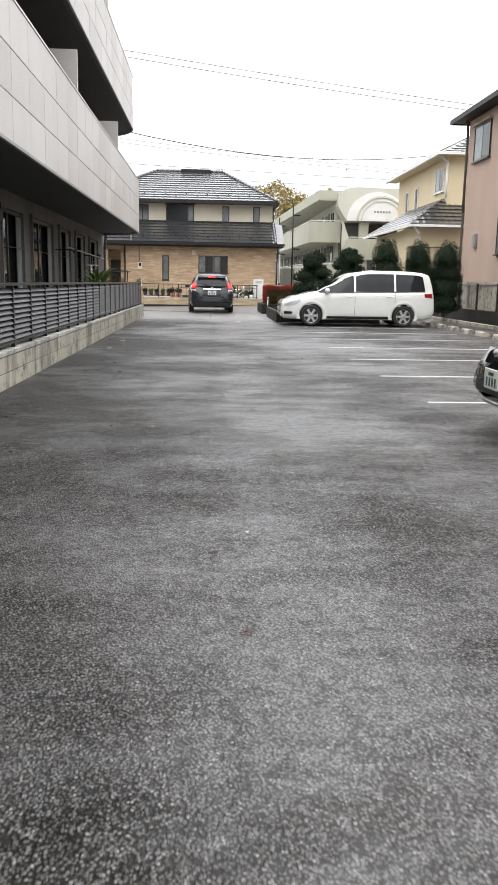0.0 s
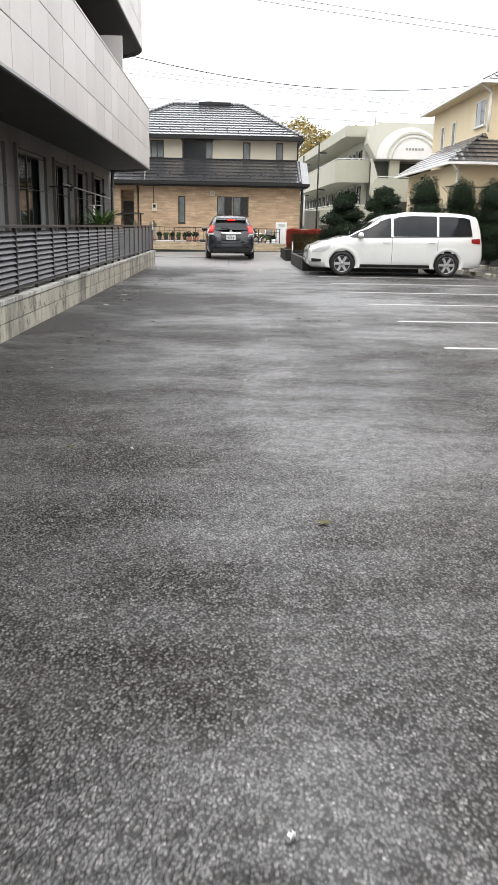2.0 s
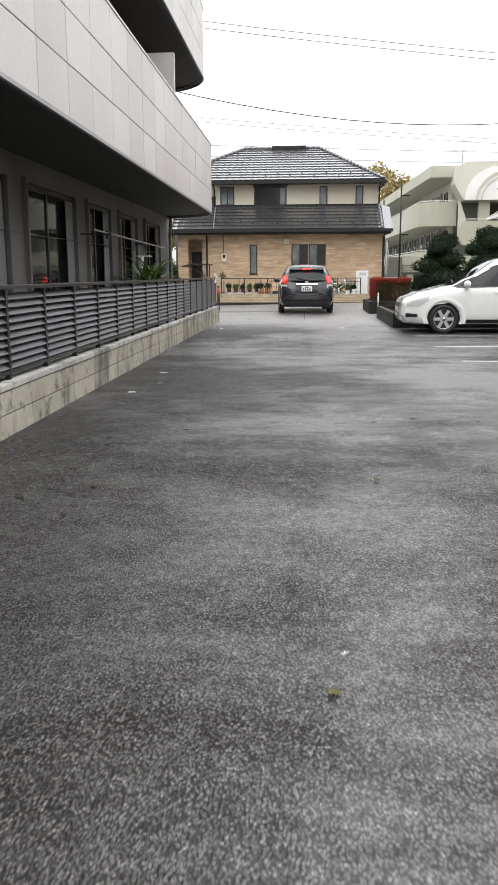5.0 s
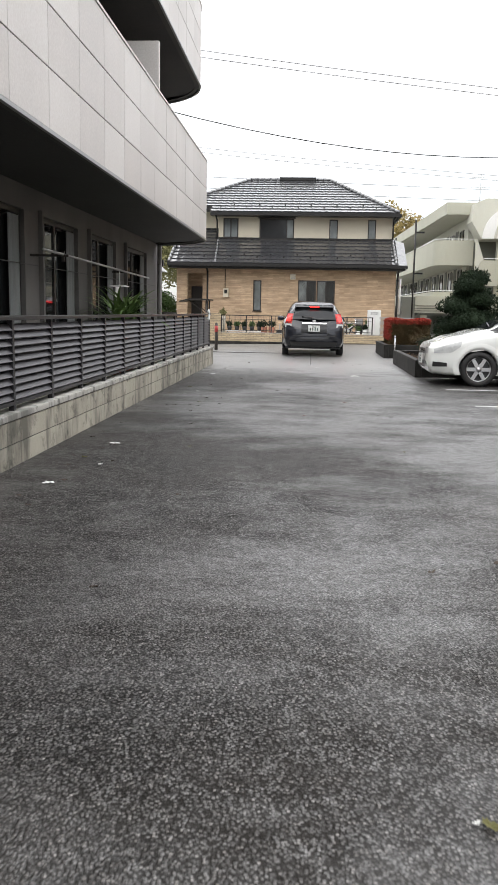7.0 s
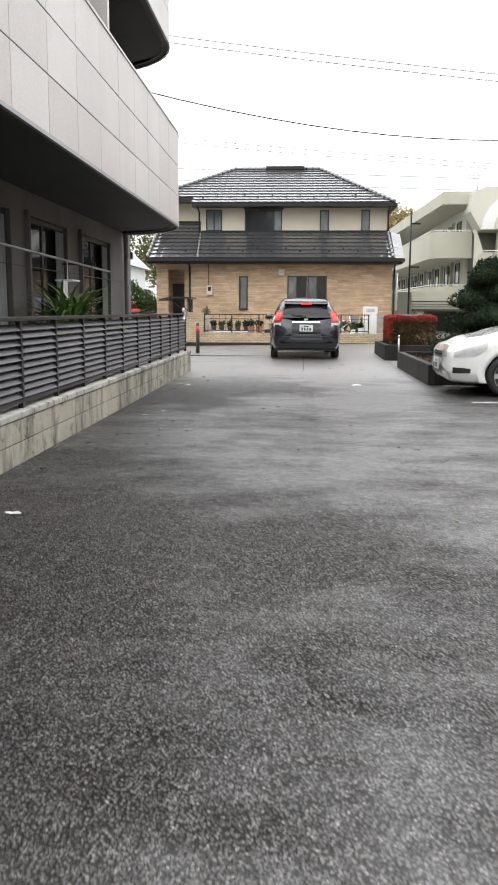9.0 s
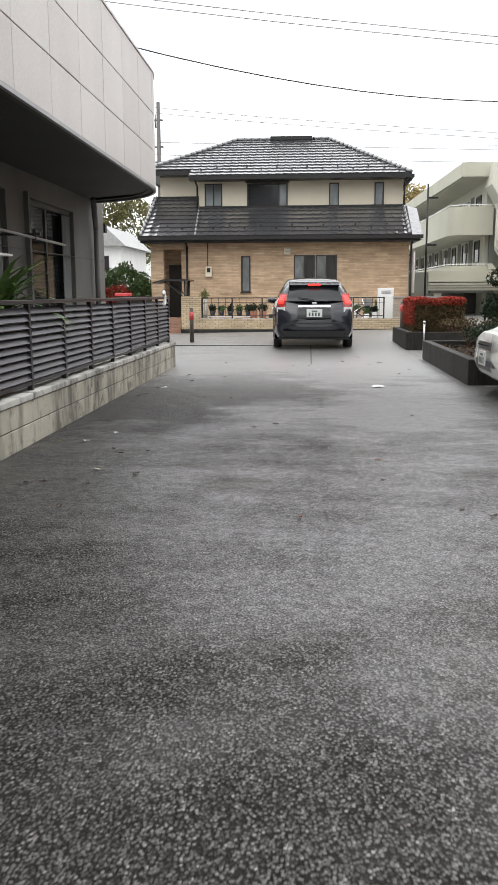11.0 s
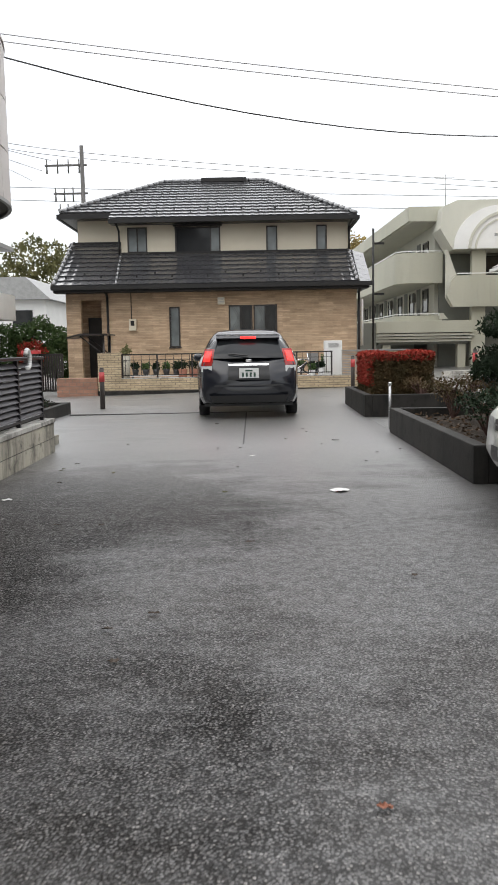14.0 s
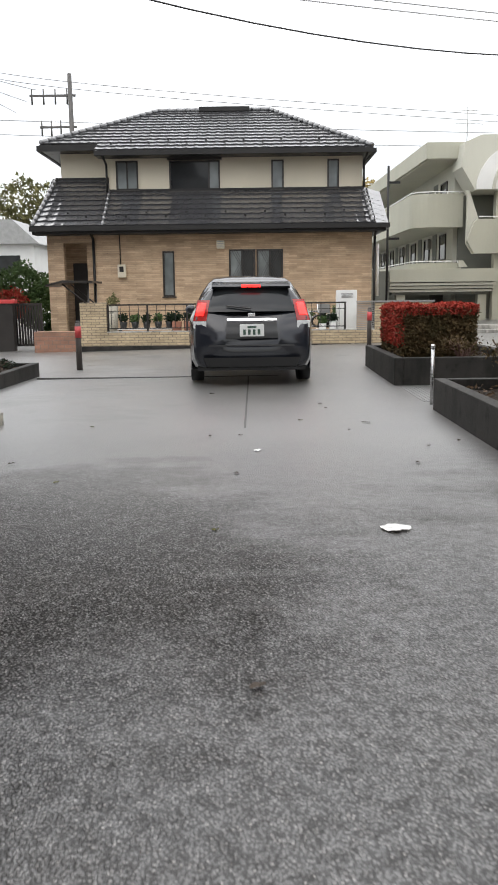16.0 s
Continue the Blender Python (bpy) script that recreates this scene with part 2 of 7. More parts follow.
M_DARKCONC = concrete_material("mossy_dark_concrete", (0.040, 0.037, 0.033), (0.020, 0.019, 0.017), (0.008, 0.008, 0.007), (0.55, 0.8), 0.2)
M_FENCE = surf("dark_bronze_aluminium", (0.034, 0.033, 0.035), (0.045, 0.043, 0.045), (0.28, 0.4), 2.0, 80.0, 0.05, 0.001, 0.1, Metallic=0.6)
M_SLAT = surf("bronze_aluminium_slat", (0.046, 0.042, 0.047), (0.062, 0.058, 0.063), (0.36, 0.46), 2.0, 80.0, 0.05, 0.001, 0.2, Metallic=0.6)
M_FRAME = surf("dark_aluminium_frame", (0.03, 0.027, 0.025), (0.045, 0.04, 0.037), (0.3, 0.45), 2.0, 80.0, 0.04, 0.001, Metallic=0.4)
M_GLASS = glass_dark("dark_window_glass")
M_GLASSPALE = glass_dark("window_glass_over_pale_curtain", (0.11, 0.12, 0.12), 0.12)
M_CURTAIN = surf("pale_curtain_cloth", (0.28, 0.29, 0.285), (0.2, 0.21, 0.21), (0.8, 0.95), 3.0, 90.0, 0.2, 0.004, 0.0, (6, 6, 0.3))
M_BRICK = brick_material("tan_brick_tile", (0.50, 0.365, 0.24), (0.36, 0.25, 0.16), (0.30, 0.215, 0.145), 0.48, 0.055, 0.004)
M_BRICKYEL = brick_material("yellow_brick", (0.47, 0.37, 0.235), (0.36, 0.28, 0.175), (0.20, 0.16, 0.11), 0.21, 0.065, 0.009)
M_BRICKRED = brick_material("red_brown_brick", (0.30, 0.15, 0.10), (0.24, 0.13, 0.085), (0.18, 0.13, 0.1), 0.2, 0.1, 0.008)
M_CREAM = surf("cream_render", (0.60, 0.545, 0.43), (0.54, 0.49, 0.385), (0.7, 0.85), 0.8, 40.0, 0.25, 0.004, 0.0, (1, 1, 0.4))
M_TILE = surf("wet_dark_roof_tile", (0.022, 0.022, 0.025), (0.034, 0.034, 0.037), (0.25, 0.35), 1.4, 25.0, 0.03, 0.001, Coat_Weight=1.0, Coat_Roughness=0.2, Coat_IOR=1.9)
M_GUTTER = surf("black_brown_gutter", (0.012, 0.0115, 0.0115), (0.020, 0.019, 0.018), (0.45, 0.6), Specular_IOR_Level=0.3)
M_APT = surf("greenish_grey_render", (0.43, 0.425, 0.345), (0.37, 0.365, 0.295), (0.65, 0.85), 0.7, 40.0, 0.2, 0.004, 0.0, (1, 1, 0.3))
M_APTLIGHT = surf("light_grey_render", (0.52, 0.515, 0.44), (0.46, 0.455, 0.39), (0.65, 0.85), 0.7, 40.0, 0.2, 0.004, 0.0, (1, 1, 0.3))
# door paint; this dark tone also paints shade in the hall and parking level
M_APTDARK = surf("dark_grey_green_paint_and_shade", (0.17, 0.175, 0.15), (0.13, 0.135, 0.115), (0.6, 0.8), 0.9)
M_YELLOW = surf("pale_yellow_render", (0.66, 0.555, 0.37), (0.60, 0.50, 0.33), (0.7, 0.85), 0.8, 40.0, 0.2, 0.004, 0.0, (1, 1, 0.4))
M_PINK = surf("dusty_pink_render", (0.43, 0.315, 0.25), (0.38, 0.275, 0.22), (0.7, 0.85), 0.8, 40.0, 0.2, 0.004, 0.0, (1, 1, 0.4))
M_WHITE = surf("white_paint", (0.74, 0.74, 0.72), (0.66, 0.66, 0.64), (0.4, 0.6))
M_GREYMETAL = surf("galvanised_metal", (0.36, 0.36, 0.35), (0.27, 0.27, 0.265), (0.35, 0.5), 4.0, 70.0, 0.08, 0.002, Metallic=0.7)
M_WIRE = surf("black_cable", (0.02, 0.02, 0.02), (0.03, 0.03, 0.03), (0.5, 0.7))
M_SOIL = surf("dark_wet_soil", (0.022, 0.017, 0.013), (0.042, 0.032, 0.023), (0.75, 0.95), 6.0, 50.0, 0.9, 0.02, Specular_IOR_Level=0.12)

M_LEAFDARK = surf("dark_conifer_needles", (0.010, 0.019, 0.009), (0.020, 0.034, 0.016), (0.7, 0.9), 2.5, 40.0, 0.1, 0.003, Specular_IOR_Level=0.2)
M_LEAFGREEN = surf("green_leaves", (0.045, 0.085, 0.028), (0.075, 0.115, 0.040), (0.65, 0.85), 1.5, 40.0, 0.1, 0.003, Specular_IOR_Level=0.2)
M_LEAFOLIVE = surf("olive_autumn_leaves", (0.10, 0.105, 0.045), (0.16, 0.145, 0.06), (0.65, 0.85), 0.8, 40.0, 0.1, 0.003, Specular_IOR_Level=0.2)
M_LEAFYELLOW = surf("yellow_autumn_leaves", (0.34, 0.25, 0.10), (0.22, 0.185, 0.075), (0.65, 0.85), 0.8, 40.0, 0.1, 0.003, Specular_IOR_Level=0.2)
M_LEAFRED = surf("red_young_leaves", (0.34, 0.045, 0.028), (0.25, 0.035, 0.024), (0.65, 0.85), 3.0, 40.0, 0.1, 0.003, Specular_IOR_Level=0.2)
M_PALM = surf("bright_green_palm_blades", (0.085, 0.15, 0.040), (0.12, 0.19, 0.055), (0.5, 0.7), 1.5, 40.0, 0.1, 0.003)
M_LITTER = surf("brown_wet_leaf_litter", (0.10, 0.062, 0.034), (0.055, 0.035, 0.022), (0.5, 0.8), 9.0, 50.0, 0.2, 0.003, Specular_IOR_Level=0.25)
M_LEAFBROWN = surf("brown_green_hedge_leaves", (0.060, 0.050, 0.022), (0.095, 0.060, 0.028), (0.65, 0.85), 3.0, 40.0, 0.1, 0.003, Specular_IOR_Level=0.2)
M_BARK = surf("grey_brown_bark", (0.09, 0.07, 0.055), (0.05, 0.04, 0.032), (0.8, 0.95), 6.0, 60.0, 0.6, 0.01, 0.0, (1, 1, 0.2))
M_TWIG = surf("red_brown_twigs", (0.10, 0.05, 0.04), (0.07, 0.04, 0.03), (0.7, 0.9))
M_RUBBER = surf("black_tyre_rubber", (0.014, 0.014, 0.014), (0.022, 0.021, 0.021), (0.6, 0.8))
M_PLASTIC = surf("black_plastic_trim", (0.014, 0.014, 0.015), (0.022, 0.022, 0.022), (0.35, 0.5))
M_ALLOY = surf("silver_alloy", (0.55, 0.55, 0.55), (0.45, 0.45, 0.46), (0.25, 0.4), 6.0, 80.0, 0.04, 0.001, Metallic=0.8)
M_CHROME = surf("bright_chrome", (0.7, 0.7, 0.7), (0.62, 0.62, 0.63), (0.06, 0.14), 6.0, 80.0, 0.02, 0.001, Metallic=1.0)
M_PAINTGREY = paint_material("dark_blue_grey_car_paint", (0.014, 0.0155, 0.021), 0.12, 0.45)
M_PAINTWHITE = paint_material("pearl_white_car_paint", (0.74, 0.75, 0.72), 0.2)
M_PAINTBLACK = paint_material("black_car_paint", (0.004, 0.004, 0.005), 0.1, 0.5)
M_CARGLASS = glass_dark("tinted_car_glass", (0.010, 0.011, 0.012), 0.03)
M_LAMPCLEAR = surf("clear_lamp_lens", (0.55, 0.56, 0.55), (0.36, 0.37, 0.37), (0.05, 0.12), 8.0, 60.0, 0.05, 0.002)
M_LAMPRED = surf("dull_red_lamp_lens", (0.30, 0.012, 0.010), (0.22, 0.010, 0.008), (0.08, 0.16))
M_BRAKE = glow_material("lit_brake_lamp", (1.0, 0.015, 0.012), 4.0)
M_PLATE = surf("white_number_plate", (0.70, 0.71, 0.69), (0.62, 0.63, 0.61), (0.4, 0.6))
M_PLATEINK = surf("dark_green_plate_ink", (0.03, 0.07, 0.05), (0.04, 0.08, 0.06), (0.4, 0.6))
M_RED = surf("faded_red_reflector", (0.50, 0.05, 0.05), (0.40, 0.04, 0.04), (0.35, 0.55))
M_BOLLARD = surf("brown_black_bollard", (0.035, 0.028, 0.024), (0.055, 0.045, 0.038), (0.45, 0.65))
M_BLUE = surf("blue_plastic", (0.035, 0.07, 0.16), (0.05, 0.09, 0.19), (0.35, 0.55))
M_SHEET = surf("pale_plastic_sheet", (0.55, 0.57, 0.60), (0.40, 0.43, 0.48), (0.25, 0.45), 5.0, 40.0, 0.3, 0.01)
M_TERRA = surf("terracotta_pot", (0.28, 0.11, 0.065), (0.22, 0.09, 0.055), (0.6, 0.8))
M_PAPER = surf("wet_white_paper", (0.72, 0.72, 0.70), (0.60, 0.60, 0.58), (0.5, 0.7), 20.0)
M_STEEL = surf("stainless_steel", (0.42, 0.42, 0.42), (0.33, 0.33, 0.33), (0.18, 0.3), 4.0, 80.0, 0.03, 0.001, Metallic=0.9)
M_CABLE = surf("grey_far_cable", (0.26, 0.26, 0.27), (0.34, 0.34, 0.35), (0.5, 0.7))
M_POLE = surf("dark_weathered_pole", (0.10, 0.095, 0.09), (0.07, 0.066, 0.062), (0.6, 0.8), 2.0, 40.0, 0.2, 0.004)

# ---- building helpers ----
def box(bm, x0, x1, y0, y1, z0, z1, bevel=0.0):
    made = bmesh.ops.create_cube(bm, size=1.0)["verts"]
    bmesh.ops.scale(bm, vec=(x1 - x0, y1 - y0, z1 - z0), verts=made)
    bmesh.ops.translate(bm, vec=((x0 + x1) / 2, (y0 + y1) / 2, (z0 + z1) / 2), verts=made)
    if bevel:
        edges = list({e for v in made for e in v.link_edges})
        bmesh.ops.bevel(bm, geom=edges, offset=bevel, segments=2, affect="EDGES", profile=0.6)
    return bm


def tube(bm, a, b, r, r2=None, seg=12, caps=True):
    """A round bar from a to b."""
    a, b = Vector(a), Vector(b)
    made = bmesh.ops.create_cone(bm, cap_ends=caps, segments=seg, radius1=r, radius2=r if r2 is None else r2, depth=(b - a).length)["verts"]
    m = Matrix.Translation((a + b) / 2) @ (b - a).to_track_quat("Z", "Y").to_matrix().to_4x4()
    bmesh.ops.transform(bm, matrix=m, verts=made)
    return bm


def prism(bm, outline, axis, lo, hi):
    """A closed outline of (u, v) pairs drawn out along an axis from lo to hi."""
    def at(u, v, w):
        return {"x": (w, u, v), "y": (u, w, v), "z": (u, v, w)}[axis]
    a = [bm.verts.new(at(u, v, lo)) for u, v in outline]
    b = [bm.verts.new(at(u, v, hi)) for u, v in outline]
    n = len(outline)
    bm.faces.new(a), bm.faces.new(list(reversed(b)))
    for i in range(n):
        bm.faces.new((a[i], b[i], b[(i + 1) % n], a[(i + 1) % n]))
    bmesh.ops.recalc_face_normals(bm, faces=bm.faces)
    return bm


def quad(bm, *points):
    return bm.faces.new([bm.verts.new(p) for p in points])


def mesh_of(name, bm, material, smooth=False):
    me = bpy.data.meshes.new(name)
    bm.to_mesh(me)
    bm.free()
    me.materials.append(material)
    if smooth:
        me.shade_smooth()
    return me


def thing(name, label, category, loc=(0, 0, 0), rz=0.0, group="", kind=""):
    ob = new(name)
    ob.empty_display_size = 0.1
    ob.matrix_basis = pose(*loc, 0, 0, rz)
    return tagged(ob, label, category, group, kind)


def part(name, bm, material, parent=None, label="", smooth=False, loc=None, rz=0.0):
    me = bm if isinstance(bm, bpy.types.Mesh) else mesh_of(name, bm, material, smooth)
    ob = new(name, me)
    if loc is not None:
        ob.matrix_basis = pose(*loc, 0, 0, rz)
    if parent is not None:
        ob.parent = parent
    if label:
        ob["label"] = label
    return ob


def solo(name, bm, material, label, category, group="", kind="", smooth=False, loc=None, rz=0.0):
    return tagged(part(name, bm, material, None, "", smooth, loc, rz), label, category, group, kind)


def B(*args, **kw):
    return box(bmesh.new(), *args, **kw)


def boxes(*rows):
    bm = bmesh.new()
    for r in rows:
        box(bm, *r)
    return bm


def step(a, b, v):
    t = min(1.0, max(0.0, (v - a) / (b - a)))
    return t * t * (3 - 2 * t)


def gz(x, y):
    """Height of the ground: level on the drive, falling gently to the west on the road."""
    return 0.018 * max(-12.0, min(12.0, x)) * step(34.0, 40.0, y)


# ---- ground ----
def build_ground():
    xs = [-600, -250, -100, -50, -25] + [v * 1.0 for v in range(-14, 15)] + [25, 50, 100, 250, 600]
    ys = [-600, -250, -100, -50, -20] + [v * 1.0 for v in range(-8, 62)] + [75, 100, 180, 350, 700]
    bm = bmesh.new()
    grid = [[bm.verts.new((x, y, gz(x, y))) for x in xs] for y in ys]
    for j in range(len(ys) - 1):
        for i in range(len(xs) - 1):
            bm.faces.new((grid[j][i], grid[j][i + 1], grid[j + 1][i + 1], grid[j + 1][i]))
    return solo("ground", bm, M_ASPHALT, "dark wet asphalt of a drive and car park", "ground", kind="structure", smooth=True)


build_ground()
# ---- painted bays, wheel stops, joints in the paving ----
BAY = 2.45
LINE_Y = [10.72 + BAY * i for i in range(-2, 8)]
for y in LINE_Y:
    solo("parking_line", B(2.38, 6.35, y - 0.04, y + 0.04, -0.01, 0.004), M_LINE, "worn white painted parking bay line on asphalt", "road marking", group="parking bay lines", kind="structure")

stop_bm = prism(bmesh.new(), [(-0.09, 0), (0.09, 0), (0.075, 0.09), (0.05, 0.115), (-0.05, 0.115), (-0.075, 0.09)], "y", -0.3, 0.3)
stop_mesh = mesh_of("wheel_stop", stop_bm, M_CONC)
for y in LINE_Y[2:]:
    for d in (0.55, 1.85):
        tagged(part("wheel_stop", stop_mesh, None, None, "", False, (6.8, y + d, 0), random.uniform(-3, 3)), "grey concrete wheel stop at the head of a bay", "wheel stop", "wheel stops of the bays")
solo("trim", B(0.125, 0.147, 31.2, 36.345, -0.02, 0.0042), M_SEAM, "thin dark tar seam along the drive", "joint", kind="structure")
solo("trim", B(-3.2, 2.1, 36.35, 36.42, -0.02, 0.0045), M_JOINT, "dark tar joint where the drive meets the road", "joint", kind="structure")

# ---- apartment block beside the drive ----
FX, WX = -2.13, -3.5
Y0, Y1 = -6.0, 30.9
YC = 31.6
block = thing("apartment_block", "grey apartment building with long panelled balconies over a recessed ground floor", "building")
OPEN = [(1.6, 4.2), (5.2, 8.2), (9.0, 11.2), (11.9, 13.7), (14.3, 16.4), (17.0, 18.9), (19.5, 22.0), (22.6, 24.4), (25.0, 26.9), (27.6, 29.75)]
HEAD = 2.42


def left_wall():
    bm = bmesh.new()
    y = Y0
    for a, b in OPEN:
        box(bm, WX - 0.2, WX, y, a, 0.0, HEAD)
        y = b
    box(bm, WX - 0.2, WX, y, YC, 0.0, HEAD)
    box(bm, WX - 0.2, WX, Y0, YC, HEAD + 0.001, 2.9)
    box(bm, WX - 0.2, WX, Y0, YC, 2.901, 9.6)
    box(bm, -12, WX - 0.201, YC - 0.2, YC, 0, 9.6)
    box(bm, -12, WX - 0.201, Y0, Y0 + 0.2, 0, 9.6)
    box(bm, -12, WX - 0.201, Y0 + 0.201, YC - 0.201, 9.4, 9.6)
    box(bm, -7.5, -7.3, Y0 + 0.201, YC - 0.201, 0, 2.9)
    return bm


part("wall", left_wall(), M_LEFTWALL, block, "grey rendered wall with tall window openings")
part("wall_joint", boxes(*[(WX - 0.01, WX + 0.003, Y0, YC + 0.003, z, z + 0.012) for z in (1.0, 1.75)]), M_JOINT, block)
for a, b in OPEN:
    win = part("window", boxes((WX - 0.16, WX - 0.06, a, a + 0.05, 0.1, HEAD), (WX - 0.16, WX - 0.06, b - 0.05, b, 0.1, HEAD),
                               (WX - 0.16, WX - 0.06, a + 0.05, b - 0.05, HEAD - 0.06, HEAD), (WX - 0.16, WX - 0.06, a + 0.05, b - 0.05, 0.1, 0.17)), M_FRAME, block, "tall dark aluminium sliding window")
    mid = (a + b) / 2
    part("sash", boxes((WX - 0.13, WX - 0.09, mid - 0.03, mid + 0.03, 0.17, HEAD - 0.06), (WX - 0.12, WX - 0.10, a + 0.05, b - 0.05, 0.95, 0.99)), M_FRAME, win)
    for k, (p, q) in enumerate(((a + 0.05, mid - 0.03), (mid + 0.03, b - 0.05))):
        part("pane", B(WX - 0.115 - 0.02 * k, WX - 0.108 - 0.02 * k, p, q, 0.17, HEAD - 0.06), M_GLASS, win)
    # curtain drawn to one side behind the glass
    bm = bmesh.new()
    n, p, q = 40, b - 0.42, b - 0.1
    for i in range(n):
        u0, u1 = i / n, (i + 1) / n
        f = lambda u: WX + 0.012 + 0.022 * math.sin(u * 34)
        quad(bm, (f(u0) - 0.07, p + (q - p) * u0, 0.2), (f(u1) - 0.07, p + (q - p) * u1, 0.2), (f(u1) - 0.07, p + (q - p) * u1, HEAD - 0.08), (f(u0) - 0.07, p + (q - p) * u0, HEAD - 0.08))
    part("shutter_panel", bm, M_CURTAIN, win, "pale hanging screen beside the glass", True)
    part("pier_edge", boxes((WX, WX + 0.06, a - 0.07, a, 0, HEAD + 0.05)), M_LEFTWALL, block)
part("drainpipe", tube(tube(bmesh.new(), (WX + 0.09, 30.75, 0.0), (WX + 0.09, 30.75, 2.25), 0.045), (WX + 0.09, 30.75, 2.25), (WX + 0.2, 30.2, 2.66), 0.045), M_LEFTWALL, block, "grey drainpipe at the corner", True)
part("wall_lamp", boxes((WX - 0.12, WX + 0.03, YC, YC + 0.13, 2.25, 2.4)), M_GUTTER, block, "small dark outdoor lamp")


def balcony_line(fx, y_end, radius, inset=0.0):
    """Corners of the outer face from the straight run round the curved end: (x, y) and length along."""
    pts = [(fx - inset, Y0), (fx - inset, y_end - radius)]
    for i in range(1, 17):
        a = math.pi / 2 * i / 16
        pts.append((fx - radius + (radius - inset) * math.cos(a), y_end - radius + (radius - inset) * math.sin(a)))
    pts.append((WX + 0.004, y_end - inset))
    return pts


def wall_strip(pts_out, pts_in, z0, z1):
    bm = bmesh.new()
    rings = []
    for (xo, yo), (xi, yi) in zip(pts_out, pts_in):
        rings.append([bm.verts.new(p) for p in ((xo, yo, z0), (xo, yo, z1), (xi, yi, z1), (xi, yi, z0))])
    for a, b in zip(rings, rings[1:]):
        for k in range(4):
            bm.faces.new((a[k], b[k], b[(k + 1) % 4], a[(k + 1) % 4]))
    bm.faces.new(rings[0]), bm.faces.new(list(reversed(rings[-1])))
    bmesh.ops.recalc_face_normals(bm, faces=bm.faces)
    return bm


def curved_panel(fx, y_end, radius, a0, a1, z0, z1):
    out, inn = [], []
    for i in range(7):
        a = a0 + (a1 - a0) * i / 6
        for lst, r in ((out, radius), (inn, radius - 0.012)):
            lst.append((fx - radius + r * math.cos(a), y_end - radius + r * math.sin(a)))
    return wall_strip(out, inn, z0, z1)


def build_balcony(fx, z0, z1, y_end, radius):
    outline = [(WX + 0.003, Y0)] + [p for p in balcony_line(fx, y_end, radius, 0.02)]
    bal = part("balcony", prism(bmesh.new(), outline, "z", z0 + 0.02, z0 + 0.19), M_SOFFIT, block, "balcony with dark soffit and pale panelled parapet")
    part("parapet", wall_strip(balcony_line(fx, y_end, radius, 0.011), balcony_line(fx, y_end, radius, 0.13), z0 + 0.004, z1 - 0.03), M_JOINT, bal)
    part("coping", wall_strip(balcony_line(fx, y_end, radius, -0.012), balcony_line(fx, y_end, radius, 0.15), z1 - 0.029, z1), M_TILEPANEL, bal, "thin pale coping")
    part("drip_edge", wall_strip(balcony_line(fx, y_end, radius, -0.006), balcony_line(fx, y_end, radius, 0.03), z0 - 0.03, z0 + 0.003), M_GREYMETAL, bal, "narrow metal drip edge")
    rows = [(z0 + 0.008, z0 + 0.49), (z0 + 0.502, z0 + 0.995), (z0 + 1.007, z1 - 0.032)]
    width = 0.94
    y_str = y_end - radius
    n = int((y_str - 3.0) / width)
    for lo, hi in rows:
        me = mesh_of("panel", B(-0.012, 0.0, -width + 0.010, 0.0, 0.0, hi - lo, bevel=0.0025), M_TILEPANEL)
        for i in range(n):
            part("panel", me, None, bal, "", False, (fx + random.uniform(-0.001, 0.002), y_str - width * i, lo))
        rest = y_str - width * n
        part("panel", B(fx - 0.012, fx, Y0, rest - 0.01, lo, hi), M_TILEPANEL, bal)
        arc = [math.pi / 2 * k / 3 for k in range(4)]
        for a, b in zip(arc, arc[1:]):
            part("panel", curved_panel(fx, y_end, radius, a + 0.005, b - 0.003, lo, hi), M_TILEPANEL, bal, "curved end panel")
    for y in (5.0, 11.4, 17.9, 24.5):
        if y < y_end - 2:
            part("partition", B(WX + 0.005, fx - 0.135, y, y + 0.09, z0 + 0.2, z0 + 2.46), M_TILEPANEL, bal, "pale grey partition between two flats")
    return bal


build_balcony(FX, 2.70, 4.28, 31.0, 1.9)
build_balcony(FX - 0.2, 5.87, 7.42, 31.4, 1.9)

# ---- low block wall and louvred fence ----
low_wall = thing("low_wall", "low weathered concrete block wall streaked with dark stains", "wall")
part("core", boxes((FX - 0.14, FX - 0.012, Y0, 30.7, -0.1, 0.36)), M_JOINT, low_wall)
part("end_block", B(FX - 0.15, FX, 4.0 - 10.0, 3.99, -0.1, 0.36), M_CONC, low_wall)
for row in range(2):
    me = mesh_of("block", B(-0.012, 0.0, -1.597, 0.0, 0.0, 0.172, bevel=0.005), M_CONC)
    for i in range(16):
        y = 30.7 - 1.6 * i
        part("block", me, None, low_wall, "", False, (FX + random.uniform(-0.002, 0.003), y, 0.0 + 0.18 * row))
part("end_face", B(FX - 0.14, FX - 0.002, 30.70, 30.715, -0.05, 0.36), M_CONC, low_wall)
cope = mesh_of("coping", B(-0.165, 0.012, -1.195, 0.0, 0.0, 0.05, bevel=0.008), M_CONCCAP)
for i in range(23):
    part("coping", cope, None, low_wall, "", False, (FX + random.uniform(-0.003, 0.003), 30.725 - 1.2 * i, 0.361))

